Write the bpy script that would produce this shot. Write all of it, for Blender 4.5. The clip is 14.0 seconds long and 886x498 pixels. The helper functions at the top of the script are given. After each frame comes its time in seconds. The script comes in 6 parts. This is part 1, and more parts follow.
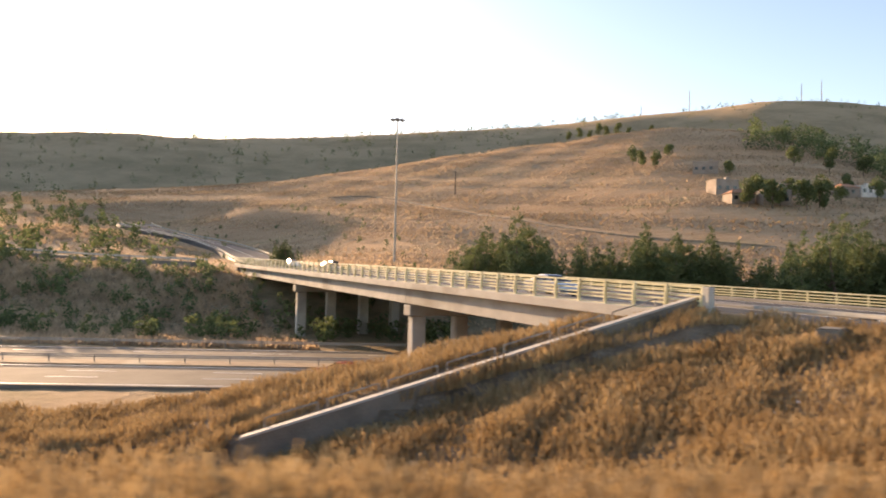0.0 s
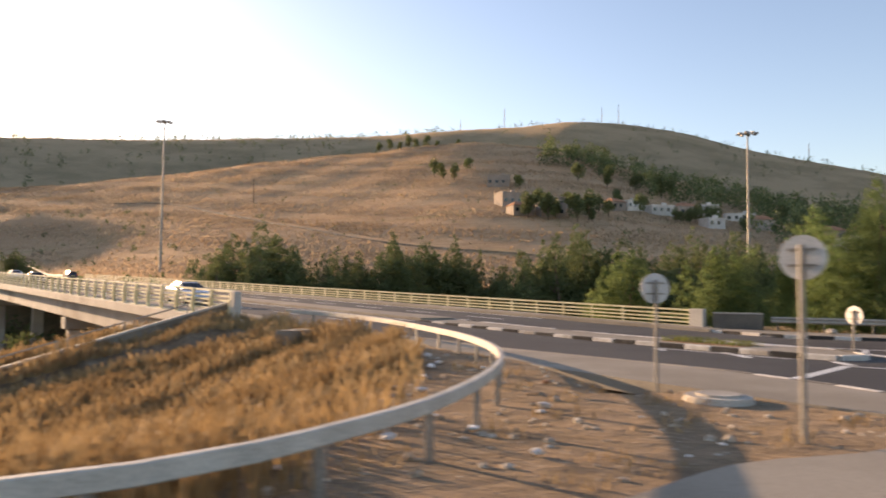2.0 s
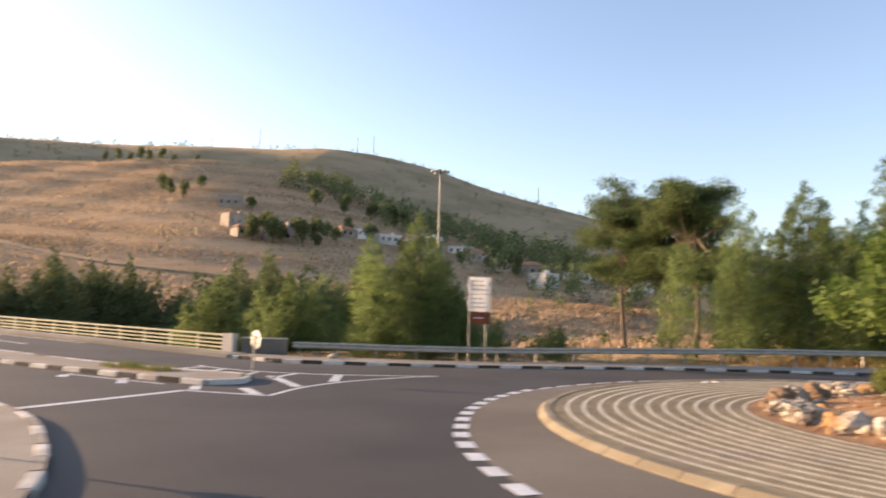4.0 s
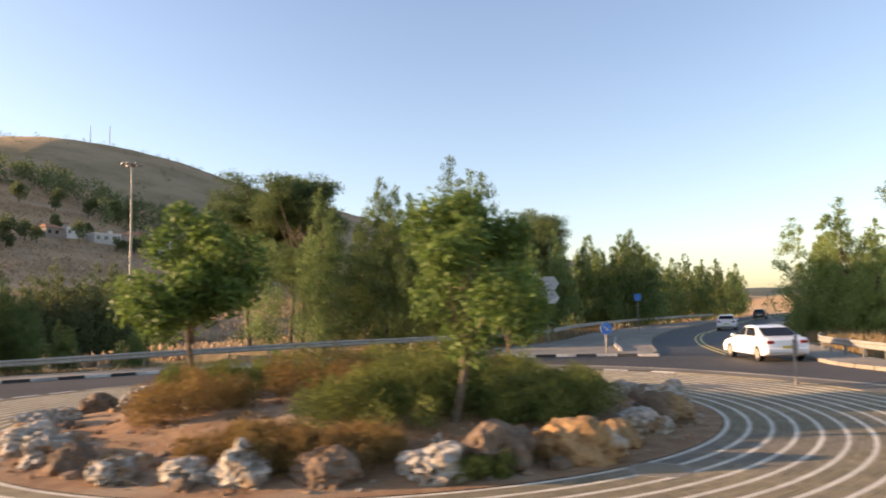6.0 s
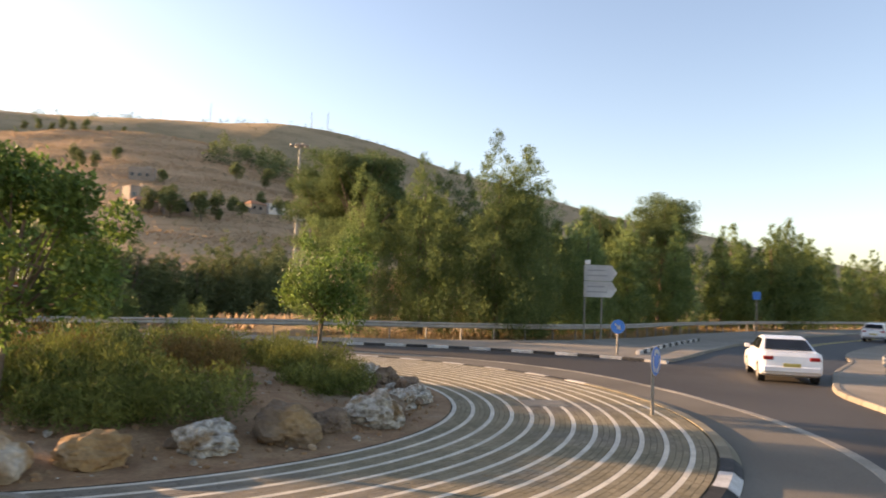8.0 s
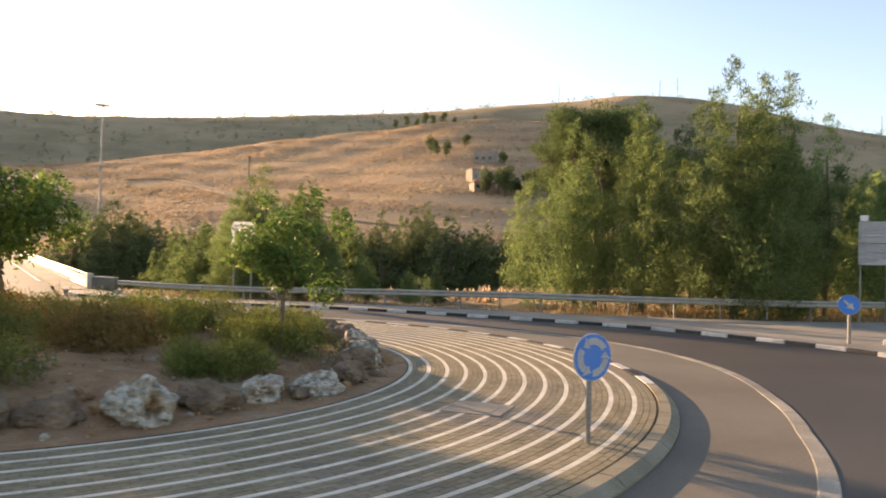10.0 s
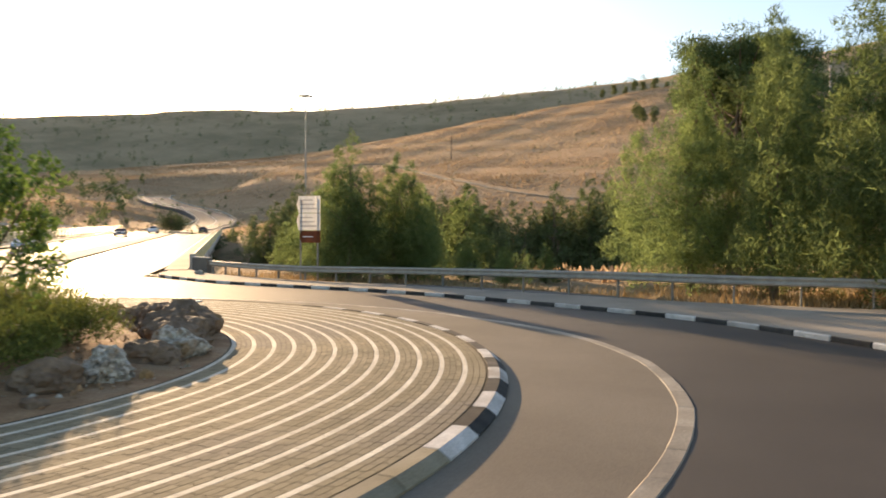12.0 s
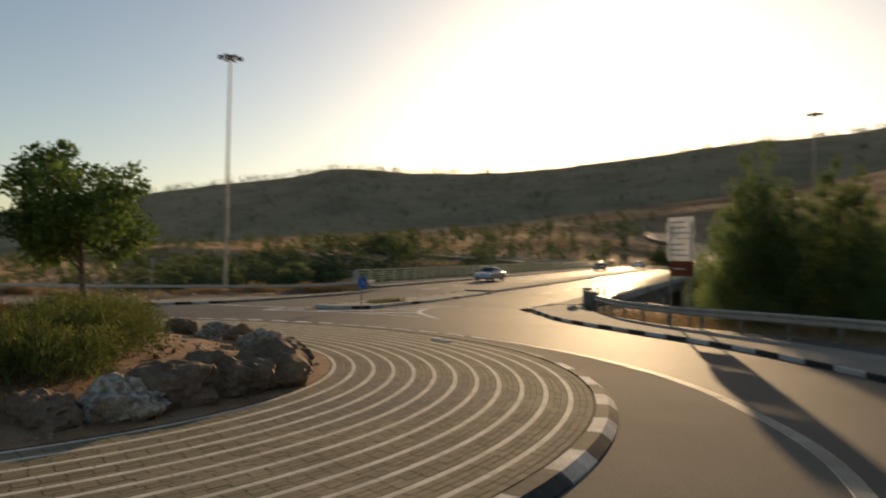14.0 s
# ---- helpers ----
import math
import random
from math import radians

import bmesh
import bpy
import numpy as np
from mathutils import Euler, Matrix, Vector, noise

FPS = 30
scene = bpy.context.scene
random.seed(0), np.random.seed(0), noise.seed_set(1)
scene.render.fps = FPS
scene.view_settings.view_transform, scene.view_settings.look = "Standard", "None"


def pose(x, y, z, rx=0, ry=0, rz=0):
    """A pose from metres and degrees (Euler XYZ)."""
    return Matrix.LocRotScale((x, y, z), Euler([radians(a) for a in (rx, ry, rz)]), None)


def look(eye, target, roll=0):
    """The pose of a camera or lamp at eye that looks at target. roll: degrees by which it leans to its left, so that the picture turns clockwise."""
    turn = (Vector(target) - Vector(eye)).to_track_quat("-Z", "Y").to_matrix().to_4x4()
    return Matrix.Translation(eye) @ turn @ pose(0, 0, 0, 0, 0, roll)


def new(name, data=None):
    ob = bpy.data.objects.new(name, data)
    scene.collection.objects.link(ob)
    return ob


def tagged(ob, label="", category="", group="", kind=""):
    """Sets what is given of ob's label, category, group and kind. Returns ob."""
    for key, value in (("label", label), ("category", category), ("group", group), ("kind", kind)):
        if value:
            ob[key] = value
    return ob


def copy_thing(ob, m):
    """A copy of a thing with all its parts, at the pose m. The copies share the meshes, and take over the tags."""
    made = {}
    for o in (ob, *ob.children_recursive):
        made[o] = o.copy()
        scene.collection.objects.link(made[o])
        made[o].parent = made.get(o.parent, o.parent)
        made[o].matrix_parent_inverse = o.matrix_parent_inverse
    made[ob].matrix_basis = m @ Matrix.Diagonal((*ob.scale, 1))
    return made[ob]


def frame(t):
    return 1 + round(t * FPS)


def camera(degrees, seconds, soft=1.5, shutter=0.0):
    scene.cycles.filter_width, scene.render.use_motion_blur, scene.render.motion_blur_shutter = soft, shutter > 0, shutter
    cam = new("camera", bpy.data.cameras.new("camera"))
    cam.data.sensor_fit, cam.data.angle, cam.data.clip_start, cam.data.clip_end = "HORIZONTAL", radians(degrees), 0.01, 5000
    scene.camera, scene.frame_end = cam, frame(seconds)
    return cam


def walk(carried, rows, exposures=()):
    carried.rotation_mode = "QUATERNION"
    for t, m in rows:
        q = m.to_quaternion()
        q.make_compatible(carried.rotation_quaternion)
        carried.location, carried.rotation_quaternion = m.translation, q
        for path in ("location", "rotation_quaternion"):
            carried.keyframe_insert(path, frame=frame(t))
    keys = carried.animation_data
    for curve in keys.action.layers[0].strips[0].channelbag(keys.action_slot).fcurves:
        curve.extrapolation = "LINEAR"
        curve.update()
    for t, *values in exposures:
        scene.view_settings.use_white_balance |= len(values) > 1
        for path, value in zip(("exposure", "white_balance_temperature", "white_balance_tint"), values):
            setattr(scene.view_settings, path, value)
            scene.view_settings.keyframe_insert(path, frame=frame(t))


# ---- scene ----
cam = camera(64.1, 14.0, soft=1.8, shutter=0.4)
PATH = [
    (0, (-1.653, 1.005, 2.082), (-1.661, 3.003, 2.154), 1.3),
    (0.5, (1.82, 0.94, 2.135), (1.878, 2.938, 2.205), 1.6),
    (1, (5.205, 0.848, 2.123), (5.404, 2.834, 2.25), 1.4),
    (1.5, (8.484, 0.627, 2.045), (8.815, 2.596, 2.151), 1.1),
    (2, (11.446, 0.47, 2.052), (11.91, 2.412, 2.161), 0.6),
    (2.5, (14.198, -0.184, 2.057), (14.8, 1.723, 2.084), 0.2),
    (3, (17.003, -0.874, 2.128), (17.757, 0.978, 2.167), 0.8),
    (3.5, (19.554, -2.059, 2.127), (20.46, -0.28, 2.235), 1.1),
    (4, (22.065, -3.437, 2.171), (23.145, -1.765, 2.365), 1.5),
    (6.5, (33.172, -11.861, 2.34), (34.764, -10.662, 2.505), -1.9),
    (7, (35.416, -13.233, 2.347), (36.921, -11.921, 2.479), -0.9),
    (7.5, (37.714, -14.291, 2.361), (39.052, -12.811, 2.505), 0.9),
    (8, (40.048, -15.008, 2.355), (41.214, -13.389, 2.491), 1.9),
    (8.5, (42.385, -15.362, 2.393), (43.312, -13.595, 2.519), 2.9),
    (9, (44.709, -15.383, 2.373), (45.372, -13.5, 2.493), 2.6),
    (11.5, (54.679, -10.208, 2.333), (54.501, -8.216, 2.287), -0.02),
    (12, (56.205, -8.437, 2.272), (55.862, -6.467, 2.236), 0.23),
    (12.5, (57.333, -6.371, 2.247), (56.827, -4.44, 2.119), 0.91),
    (13, (58.276, -4.202, 2.155), (57.504, -2.358, 2.093), 1.36),
    (13.5, (58.655, -1.875, 2.135), (57.49, -0.25, 2.1), -0.22),
    (14, (59.027, 0.508, 2.099), (57.489, 1.784, 2.152), 0.99),
]
EXPOSURES = [(0, 1.55, 8800, 25), (2, 1.3, 8700, 26), (3, 1.25, 8400, 26), (4, 1.6, 8400, 26), (6.5, 1.42, 8500, 26), (7, 1.45, 8700, 26), (9, 1.7, 9400, 26), (11.5, 1.55, 9000, 19), (13, 1.05, 8700, 17), (13.6, 0.5, 8800, 16), (14, -0.08, 9000, 15)]
walk(cam, [(t, look(eye, target, roll)) for t, eye, target, roll in PATH], EXPOSURES)

# ---- sky and sun ----
SUN_AZ, SUN_EL = 36.3, 10.8          # degrees left of +y, degrees up
world = bpy.data.worlds.new("sky")
scene.world = world
world.use_nodes = True
wn, wl = world.node_tree.nodes, world.node_tree.links
sky = wn.new("ShaderNodeTexSky")
sky.sky_type = "NISHITA"
sky.sun_disc = False
sky.sun_elevation = radians(SUN_EL)
sky.sun_rotation = radians(-SUN_AZ)
sky.air_density, sky.dust_density, sky.ozone_density = 1.0, 1.0, 3.0
wn["Background"].inputs[1].default_value = 0.15
wl.new(sky.outputs[0], wn["Background"].inputs[0])
sun_data = bpy.data.lights.new("sun", "SUN")
sun_data.energy, sun_data.angle, sun_data.color = 4.0, radians(0.6), (1.0, 0.80, 0.56)
sun = new("sun", sun_data)
a, e = radians(SUN_AZ), radians(SUN_EL)
SUN_DIR = Vector((-math.sin(a) * math.cos(e), math.cos(a) * math.cos(e), math.sin(e)))
sun.matrix_world = look(SUN_DIR * 200, (0, 0, 0))


# ---- materials ----
def mat(name, c1, c2, scale=6.0, rough=0.85, bump=0.2, metal=0.0, fine=60.0, c3=None, spot=0.5, island=0.0, objrand=0.0, trans=0.0, spec=0.3):
    """Two colours mixed by coarse noise, a finer grain, patches of a third colour, bump and gloss variation."""
    m = bpy.data.materials.new(name)
    m.use_nodes = True
    n, l = m.node_tree.nodes, m.node_tree.links
    b = n["Principled BSDF"]
    geo = n.new("ShaderNodeNewGeometry")
    n1 = n.new("ShaderNodeTexNoise"); n1.inputs["Scale"].default_value = scale; n1.inputs["Detail"].default_value = 5
    n2 = n.new("ShaderNodeTexNoise"); n2.inputs["Scale"].default_value = fine; n2.inputs["Detail"].default_value = 3
    for q in (n1, n2):
        l.new(geo.outputs["Position"], q.inputs["Vector"])
    r1 = n.new("ShaderNodeValToRGB")
    r1.color_ramp.elements[0].position, r1.color_ramp.elements[1].position = 0.35, 0.65
    r1.color_ramp.elements[0].color, r1.color_ramp.elements[1].color = (*c1, 1), (*c2, 1)
    l.new(n1.outputs["Fac"], r1.inputs["Fac"])
    col = r1.outputs["Color"]
    if c3:
        n3 = n.new("ShaderNodeTexNoise"); n3.inputs["Scale"].default_value = scale * 0.23; n3.inputs["Detail"].default_value = 6
        l.new(geo.outputs["Position"], n3.inputs["Vector"])
        mr = n.new("ShaderNodeMapRange"); mr.inputs[1].default_value, mr.inputs[2].default_value = spot, spot + 0.12
        l.new(n3.outputs["Fac"], mr.inputs[0])
        mx = n.new("ShaderNodeMix"); mx.data_type = "RGBA"
        l.new(mr.outputs[0], mx.inputs["Factor"]); l.new(col, mx.inputs["A"]); mx.inputs["B"].default_value = (*c3, 1)
        col = mx.outputs["Result"]
    hs = n.new("ShaderNodeHueSaturation")
    l.new(col, hs.inputs["Color"])
    ma = n.new("ShaderNodeMapRange"); ma.inputs[1].default_value, ma.inputs[2].default_value = 0.3, 0.7
    ma.inputs[3].default_value, ma.inputs[4].default_value = 0.8, 1.2
    l.new(n2.outputs["Fac"], ma.inputs[0])
    val = ma.outputs[0]
    for amount, src in ((island, geo.outputs["Random Per Island"]), (objrand, None)):
        if amount:
            if src is None:
                src = n.new("ShaderNodeObjectInfo").outputs["Random"]
            mq = n.new("ShaderNodeMapRange"); mq.inputs[3].default_value, mq.inputs[4].default_value = 1 - amount, 1 + amount
            l.new(src, mq.inputs[0])
            mm = n.new("ShaderNodeMath"); mm.operation = "MULTIPLY"
            l.new(val, mm.inputs[0]); l.new(mq.outputs[0], mm.inputs[1])
            val = mm.outputs[0]
    l.new(val, hs.inputs["Value"])
    l.new(hs.outputs["Color"], b.inputs["Base Color"])
    b.inputs["Roughness"].default_value, b.inputs["Metallic"].default_value = rough, metal
    b.inputs["Specular IOR Level"].default_value = spec
    if bump:
        bp = n.new("ShaderNodeBump"); bp.inputs["Strength"].default_value = bump; bp.inputs["Distance"].default_value = 0.02
        l.new(n2.outputs["Fac"], bp.inputs["Height"]); l.new(bp.outputs["Normal"], b.inputs["Normal"])
    if trans:
        tr = n.new("ShaderNodeBsdfTranslucent"); ms = n.new("ShaderNodeMixShader"); ms.inputs[0].default_value = trans
        l.new(hs.outputs["Color"], tr.inputs["Color"])
        l.new(b.outputs[0], ms.inputs[1]); l.new(tr.outputs[0], ms.inputs[2])
        l.new(ms.outputs[0], n["Material Output"].inputs["Surface"])
    return m


ASPHALT = mat("asphalt", (0.048, 0.042, 0.037), (0.068, 0.06, 0.052), 0.25, 0.72, 0.25, fine=60, c3=(0.085, 0.075, 0.064), spot=0.56, spec=0.26)
ASPHALT_PALE = mat("worn_asphalt", (0.155, 0.133, 0.105), (0.2, 0.173, 0.137), 0.3, 0.92, 0.2, fine=60, c3=(0.125, 0.107, 0.085), spot=0.55, spec=0.12)
ASPHALT_DARK = mat("new_asphalt", (0.036, 0.033, 0.031), (0.05, 0.046, 0.042), 0.5, 0.65, 0.15, fine=90, spec=0.35)
PAVE = mat("pavement_concrete", (0.245, 0.213, 0.17), (0.315, 0.278, 0.226), 0.5, 0.88, 0.15, fine=40, c3=(0.23, 0.2, 0.16), spot=0.55, spec=0.15)
EDGING = mat("edging_stone", (0.26, 0.225, 0.175), (0.34, 0.3, 0.24), 1.2, 0.68, 0.2, fine=40, objrand=0.15, c3=(0.18, 0.155, 0.125), spot=0.54, spec=0.25)
PAVER = mat("paver", (0.205, 0.17, 0.11), (0.265, 0.22, 0.145), 0.9, 0.92, 0.0, fine=70, island=0.14, c3=(0.19, 0.165, 0.135), spot=0.55, spec=0.12)
PAVER_JOINT = mat("paving_joint", (0.06, 0.05, 0.034), (0.09, 0.075, 0.05), 4, 0.95, 0.0, fine=60, spec=0.1)
KERB_TAN = mat("tan_kerb", (0.22, 0.185, 0.125), (0.29, 0.25, 0.18), 1.5, 0.85, 0.1, fine=50, objrand=0.12, c3=(0.2, 0.17, 0.12), spot=0.56, spec=0.12)
PAVER_WHITE = mat("pale_paver", (0.52, 0.465, 0.37), (0.64, 0.58, 0.47), 1.5, 0.85, 0.0, fine=60, island=0.08)
KERB_WHITE = mat("white_kerb_paint", (0.46, 0.435, 0.395), (0.58, 0.555, 0.515), 4, 0.8, 0.15, fine=40, objrand=0.12, c3=(0.34, 0.31, 0.27), spot=0.53, spec=0.12)
KERB_BLACK = mat("black_kerb_paint", (0.045, 0.044, 0.042), (0.07, 0.067, 0.062), 4, 0.85, 0.1, fine=40, objrand=0.2, c3=(0.14, 0.13, 0.12), spot=0.6, spec=0.1)
PAINT = mat("road_paint", (0.58, 0.56, 0.53), (0.72, 0.7, 0.67), 3, 0.36, 0.05, fine=50, c3=(0.4, 0.38, 0.35), spot=0.6, spec=0.6)
PAINT_YELLOW = mat("yellow_road_paint", (0.5, 0.38, 0.1), (0.6, 0.46, 0.14), 3, 0.6, 0.2)
CONCRETE = mat("concrete", (0.38, 0.35, 0.31), (0.46, 0.43, 0.38), 0.5, 0.85, 0.3, fine=25, c3=(0.28, 0.25, 0.21), spot=0.55)
CONCRETE_DARK = mat("dark_concrete", (0.165, 0.14, 0.11), (0.235, 0.2, 0.16), 0.7, 0.85, 0.3, fine=25, c3=(0.1, 0.09, 0.08), spot=0.55)
CREAM = mat("cream_rail_paint", (0.58, 0.52, 0.3), (0.67, 0.61, 0.38), 2, 0.36, 0.1, fine=40, spec=0.5)
STEEL = mat("galvanised_steel", (0.3, 0.28, 0.245), (0.38, 0.355, 0.31), 3, 0.6, 0.1, metal=0.25, fine=30)
STEEL_DULL = mat("dull_steel", (0.22, 0.205, 0.18), (0.29, 0.27, 0.24), 3, 0.6, 0.1, metal=0.4, fine=30)
STEEL_PALE = mat("dusty_galvanised_steel", (0.42, 0.39, 0.34), (0.54, 0.5, 0.44), 2, 0.65, 0.1, metal=0.1, fine=30)
SIGN_WHITE = mat("sign_white", (0.66, 0.66, 0.66), (0.74, 0.74, 0.73), 3, 0.45, 0)
SIGN_BLUE = mat("sign_blue", (0.025, 0.185, 0.54), (0.035, 0.215, 0.6), 3, 0.4, 0)
SIGN_BROWN = mat("sign_brown", (0.16, 0.06, 0.03), (0.2, 0.08, 0.04), 3, 0.45, 0)
SIGN_BACK = mat("sign_back", (0.42, 0.42, 0.41), (0.5, 0.5, 0.49), 3, 0.5, 0.05, metal=0.3)
INK = mat("dark_print", (0.36, 0.36, 0.38), (0.42, 0.42, 0.44), 3, 0.5, 0)
SOIL = mat("soil", (0.24, 0.125, 0.065), (0.33, 0.195, 0.105), 2.5, 0.95, 1.0, fine=22, c3=(0.34, 0.23, 0.145), spot=0.55)
DIRT = mat("dirt", (0.22, 0.155, 0.1), (0.31, 0.23, 0.155), 1.1, 0.95, 0.9, fine=14, c3=(0.36, 0.3, 0.22), spot=0.54)
ROCK_PALE = mat("pale_rock", (0.2, 0.16, 0.12), (0.54, 0.49, 0.41), 9, 0.9, 1.0, fine=30, c3=(0.28, 0.18, 0.1), spot=0.55)
ROCK_BROWN = mat("brown_rock", (0.13, 0.085, 0.055), (0.22, 0.15, 0.1), 3, 0.9, 1.0, fine=14, c3=(0.32, 0.2, 0.1), spot=0.58)
ROCK_RUST = mat("rusty_rock", (0.26, 0.14, 0.06), (0.38, 0.23, 0.11), 3, 0.9, 1.0, fine=14, c3=(0.5, 0.44, 0.36), spot=0.55)
BARK = mat("bark", (0.12, 0.085, 0.06), (0.2, 0.15, 0.11), 8, 0.95, 0.8, fine=40)
LEAF_PINE = mat("pine_needles", (0.09, 0.13, 0.052), (0.14, 0.185, 0.075), 0.5, 0.8, 0, fine=4, island=0.3, objrand=0.15, trans=0.35, spec=0.1)
LEAF_CYPRESS = mat("cypress_leaves", (0.13, 0.184, 0.07), (0.205, 0.27, 0.106), 0.35, 0.8, 0, fine=3, island=0.3, objrand=0.2, trans=0.58, spec=0.1)
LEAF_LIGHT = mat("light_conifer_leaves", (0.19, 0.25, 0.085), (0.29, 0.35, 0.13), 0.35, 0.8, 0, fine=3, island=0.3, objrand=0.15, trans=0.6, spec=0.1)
LEAF_GREEN = mat("broad_leaves", (0.085, 0.15, 0.035), (0.15, 0.22, 0.055), 0.8, 0.6, 0, fine=5, island=0.35, trans=0.4)
LEAF_BUSH = mat("shrub_leaves", (0.09, 0.12, 0.03), (0.19, 0.205, 0.052), 0.8, 0.8, 0, fine=5, island=0.35, trans=0.3)
LEAF_DRY = mat("dry_shrub_leaves", (0.185, 0.108, 0.036), (0.27, 0.17, 0.058), 0.8, 0.85, 0, fine=5, island=0.3, trans=0.3)
LEAF_FAR = mat("far_tree_leaves", (0.095, 0.125, 0.052), (0.15, 0.175, 0.075), 0.05, 0.85, 0, fine=2, island=0.3, objrand=0.2, trans=0.35)
GRASS = mat("dry_grass", (0.275, 0.178, 0.086), (0.4, 0.28, 0.145), 0.35, 0.8, 0, fine=1.2, island=0.2, trans=0.32)
GRASS_FAR = mat("hill_grass", (0.43, 0.305, 0.195), (0.52, 0.39, 0.265), 0.025, 0.85, 0, fine=0.3, island=0.1, c3=(0.36, 0.245, 0.15), spot=0.5, trans=0.5, spec=0.1)
WALL_PALE = mat("pale_render", (0.27, 0.22, 0.18), (0.36, 0.3, 0.25), 0.5, 0.85, 0.1, fine=5, objrand=0.15)
WALL_WHITE = mat("whitewash", (0.52, 0.48, 0.43), (0.66, 0.62, 0.56), 0.5, 0.85, 0.1, fine=5, objrand=0.15)
ROOF_TILE = mat("roof_tiles", (0.35, 0.15, 0.08), (0.45, 0.22, 0.12), 0.6, 0.85, 0.2, fine=6)
GLASS_DARK = mat("window_glass", (0.02, 0.022, 0.025), (0.03, 0.032, 0.035), 2, 0.08, 0, spec=0.6)
CAR_WHITE = mat("white_car_paint", (0.75, 0.75, 0.75), (0.8, 0.8, 0.8), 2, 0.2, 0, spec=0.6)
CAR_SILVER = mat("silver_car_paint", (0.4, 0.41, 0.43), (0.46, 0.47, 0.49), 2, 0.25, 0, metal=0.6)
CAR_DARK = mat("dark_car_paint", (0.03, 0.035, 0.05), (0.04, 0.045, 0.06), 2, 0.2, 0, spec=0.6)
CAR_RED = mat("red_car_paint", (0.35, 0.03, 0.02), (0.4, 0.04, 0.03), 2, 0.25, 0, spec=0.6)
RUBBER = mat("rubber", (0.02, 0.02, 0.02), (0.03, 0.03, 0.03), 5, 0.8, 0.1)
LAMP_RED = mat("tail_lamp", (0.3, 0.01, 0.01), (0.35, 0.02, 0.02), 5, 0.2, 0)
LITTER = mat("litter", (0.6, 0.58, 0.55), (0.8, 0.78, 0.75), 5, 0.6, 0, objrand=0.3)


def ground_material():
    """Dry hillside: straw grass, bare brown earth, green scrub, in bands that follow the slope."""
    m = bpy.data.materials.new("hillside")
    m.use_nodes = True
    n, l = m.node_tree.nodes, m.node_tree.links
    b = n["Principled BSDF"]
    b.inputs["Roughness"].default_value = 0.95
    b.inputs["Specular IOR Level"].default_value = 0.1
    geo = n.new("ShaderNodeNewGeometry")
    sep = n.new("ShaderNodeSeparateXYZ"); l.new(geo.outputs["Position"], sep.inputs[0])

    def noise_at(scale, detail=6, stretch=(1, 1, 1)):
        mp = n.new("ShaderNodeMapping"); mp.inputs["Scale"].default_value = stretch
        l.new(geo.outputs["Position"], mp.inputs[0])
        t = n.new("ShaderNodeTexNoise"); t.inputs["Scale"].default_value = scale; t.inputs["Detail"].default_value = detail
        t.inputs["Roughness"].default_value = 0.62
        l.new(mp.outputs[0], t.inputs["Vector"])
        return t.outputs["Fac"]

    def ramp(src, lo, hi):
        q = n.new("ShaderNodeMapRange"); q.inputs[1].default_value, q.inputs[2].default_value = lo, hi
        l.new(src, q.inputs[0])
        return q.outputs[0]

    def mixc(f, a, bb):
        x = n.new("ShaderNodeMix"); x.data_type = "RGBA"
        l.new(f, x.inputs["Factor"])
        for s, v in (("A", a), ("B", bb)):
            if isinstance(v, tuple):
                x.inputs[s].default_value = (*v, 1)
            else:
                l.new(v, x.inputs[s])
        return x.outputs["Result"]

    straw = mixc(ramp(noise_at(0.02), 0.35, 0.65), (0.41, 0.275, 0.17), (0.34, 0.22, 0.14))
    straw = mixc(ramp(noise_at(0.35, 6), 0.45, 0.75), straw, (0.3, 0.18, 0.1))
    # darker terraces that run along the slope
    straw = mixc(ramp(noise_at(0.03, 8, (0.25, 1.2, 2.5)), 0.5, 0.62), straw, (0.27, 0.15, 0.085))
    straw = mixc(ramp(noise_at(0.06, 8, (0.35, 1.0, 1.0)), 0.58, 0.7), straw, (0.2, 0.17, 0.085))
    straw = mixc(ramp(noise_at(0.011, 9, (0.35, 1.5, 3.0)), 0.47, 0.6), straw, (0.33, 0.19, 0.11))
    straw = mixc(ramp(noise_at(0.16, 9, (0.3, 1.0, 2.0)), 0.52, 0.68), straw, (0.22, 0.14, 0.085))
    straw = mixc(ramp(noise_at(0.45, 8, (0.5, 1.0, 1.0)), 0.6, 0.74), straw, (0.16, 0.14, 0.075))
    straw = mixc(ramp(noise_at(5.0, 6), 0.5, 0.72), straw, (0.2, 0.13, 0.08))
    straw = mixc(ramp(noise_at(16.0, 4), 0.56, 0.7), straw, (0.44, 0.33, 0.22))
    # scrub-covered far ridge
    far = n.new("ShaderNodeVectorMath"); far.operation = "LENGTH"
    l.new(geo.outputs["Position"], far.inputs[0])
    scrub = mixc(ramp(noise_at(0.012, 8), 0.4, 0.6), (0.15, 0.135, 0.085), (0.26, 0.21, 0.135))
    col = mixc(ramp(far.outputs["Value"], 560, 700), straw, scrub)
    # trodden greyish earth on the near bank
    earth = mixc(ramp(noise_at(0.9, 8), 0.38, 0.62), (0.108, 0.084, 0.062), (0.175, 0.135, 0.1))
    earth = mixc(ramp(noise_at(7.0, 5), 0.55, 0.72), earth, (0.26, 0.215, 0.165))
    col = mixc(ramp(far.outputs["Value"], 36, 52), earth, col)
    # darker soil and litter on the valley floor and its banks
    low = n.new("ShaderNodeMapRange"); low.inputs[1].default_value, low.inputs[2].default_value = 170, 120
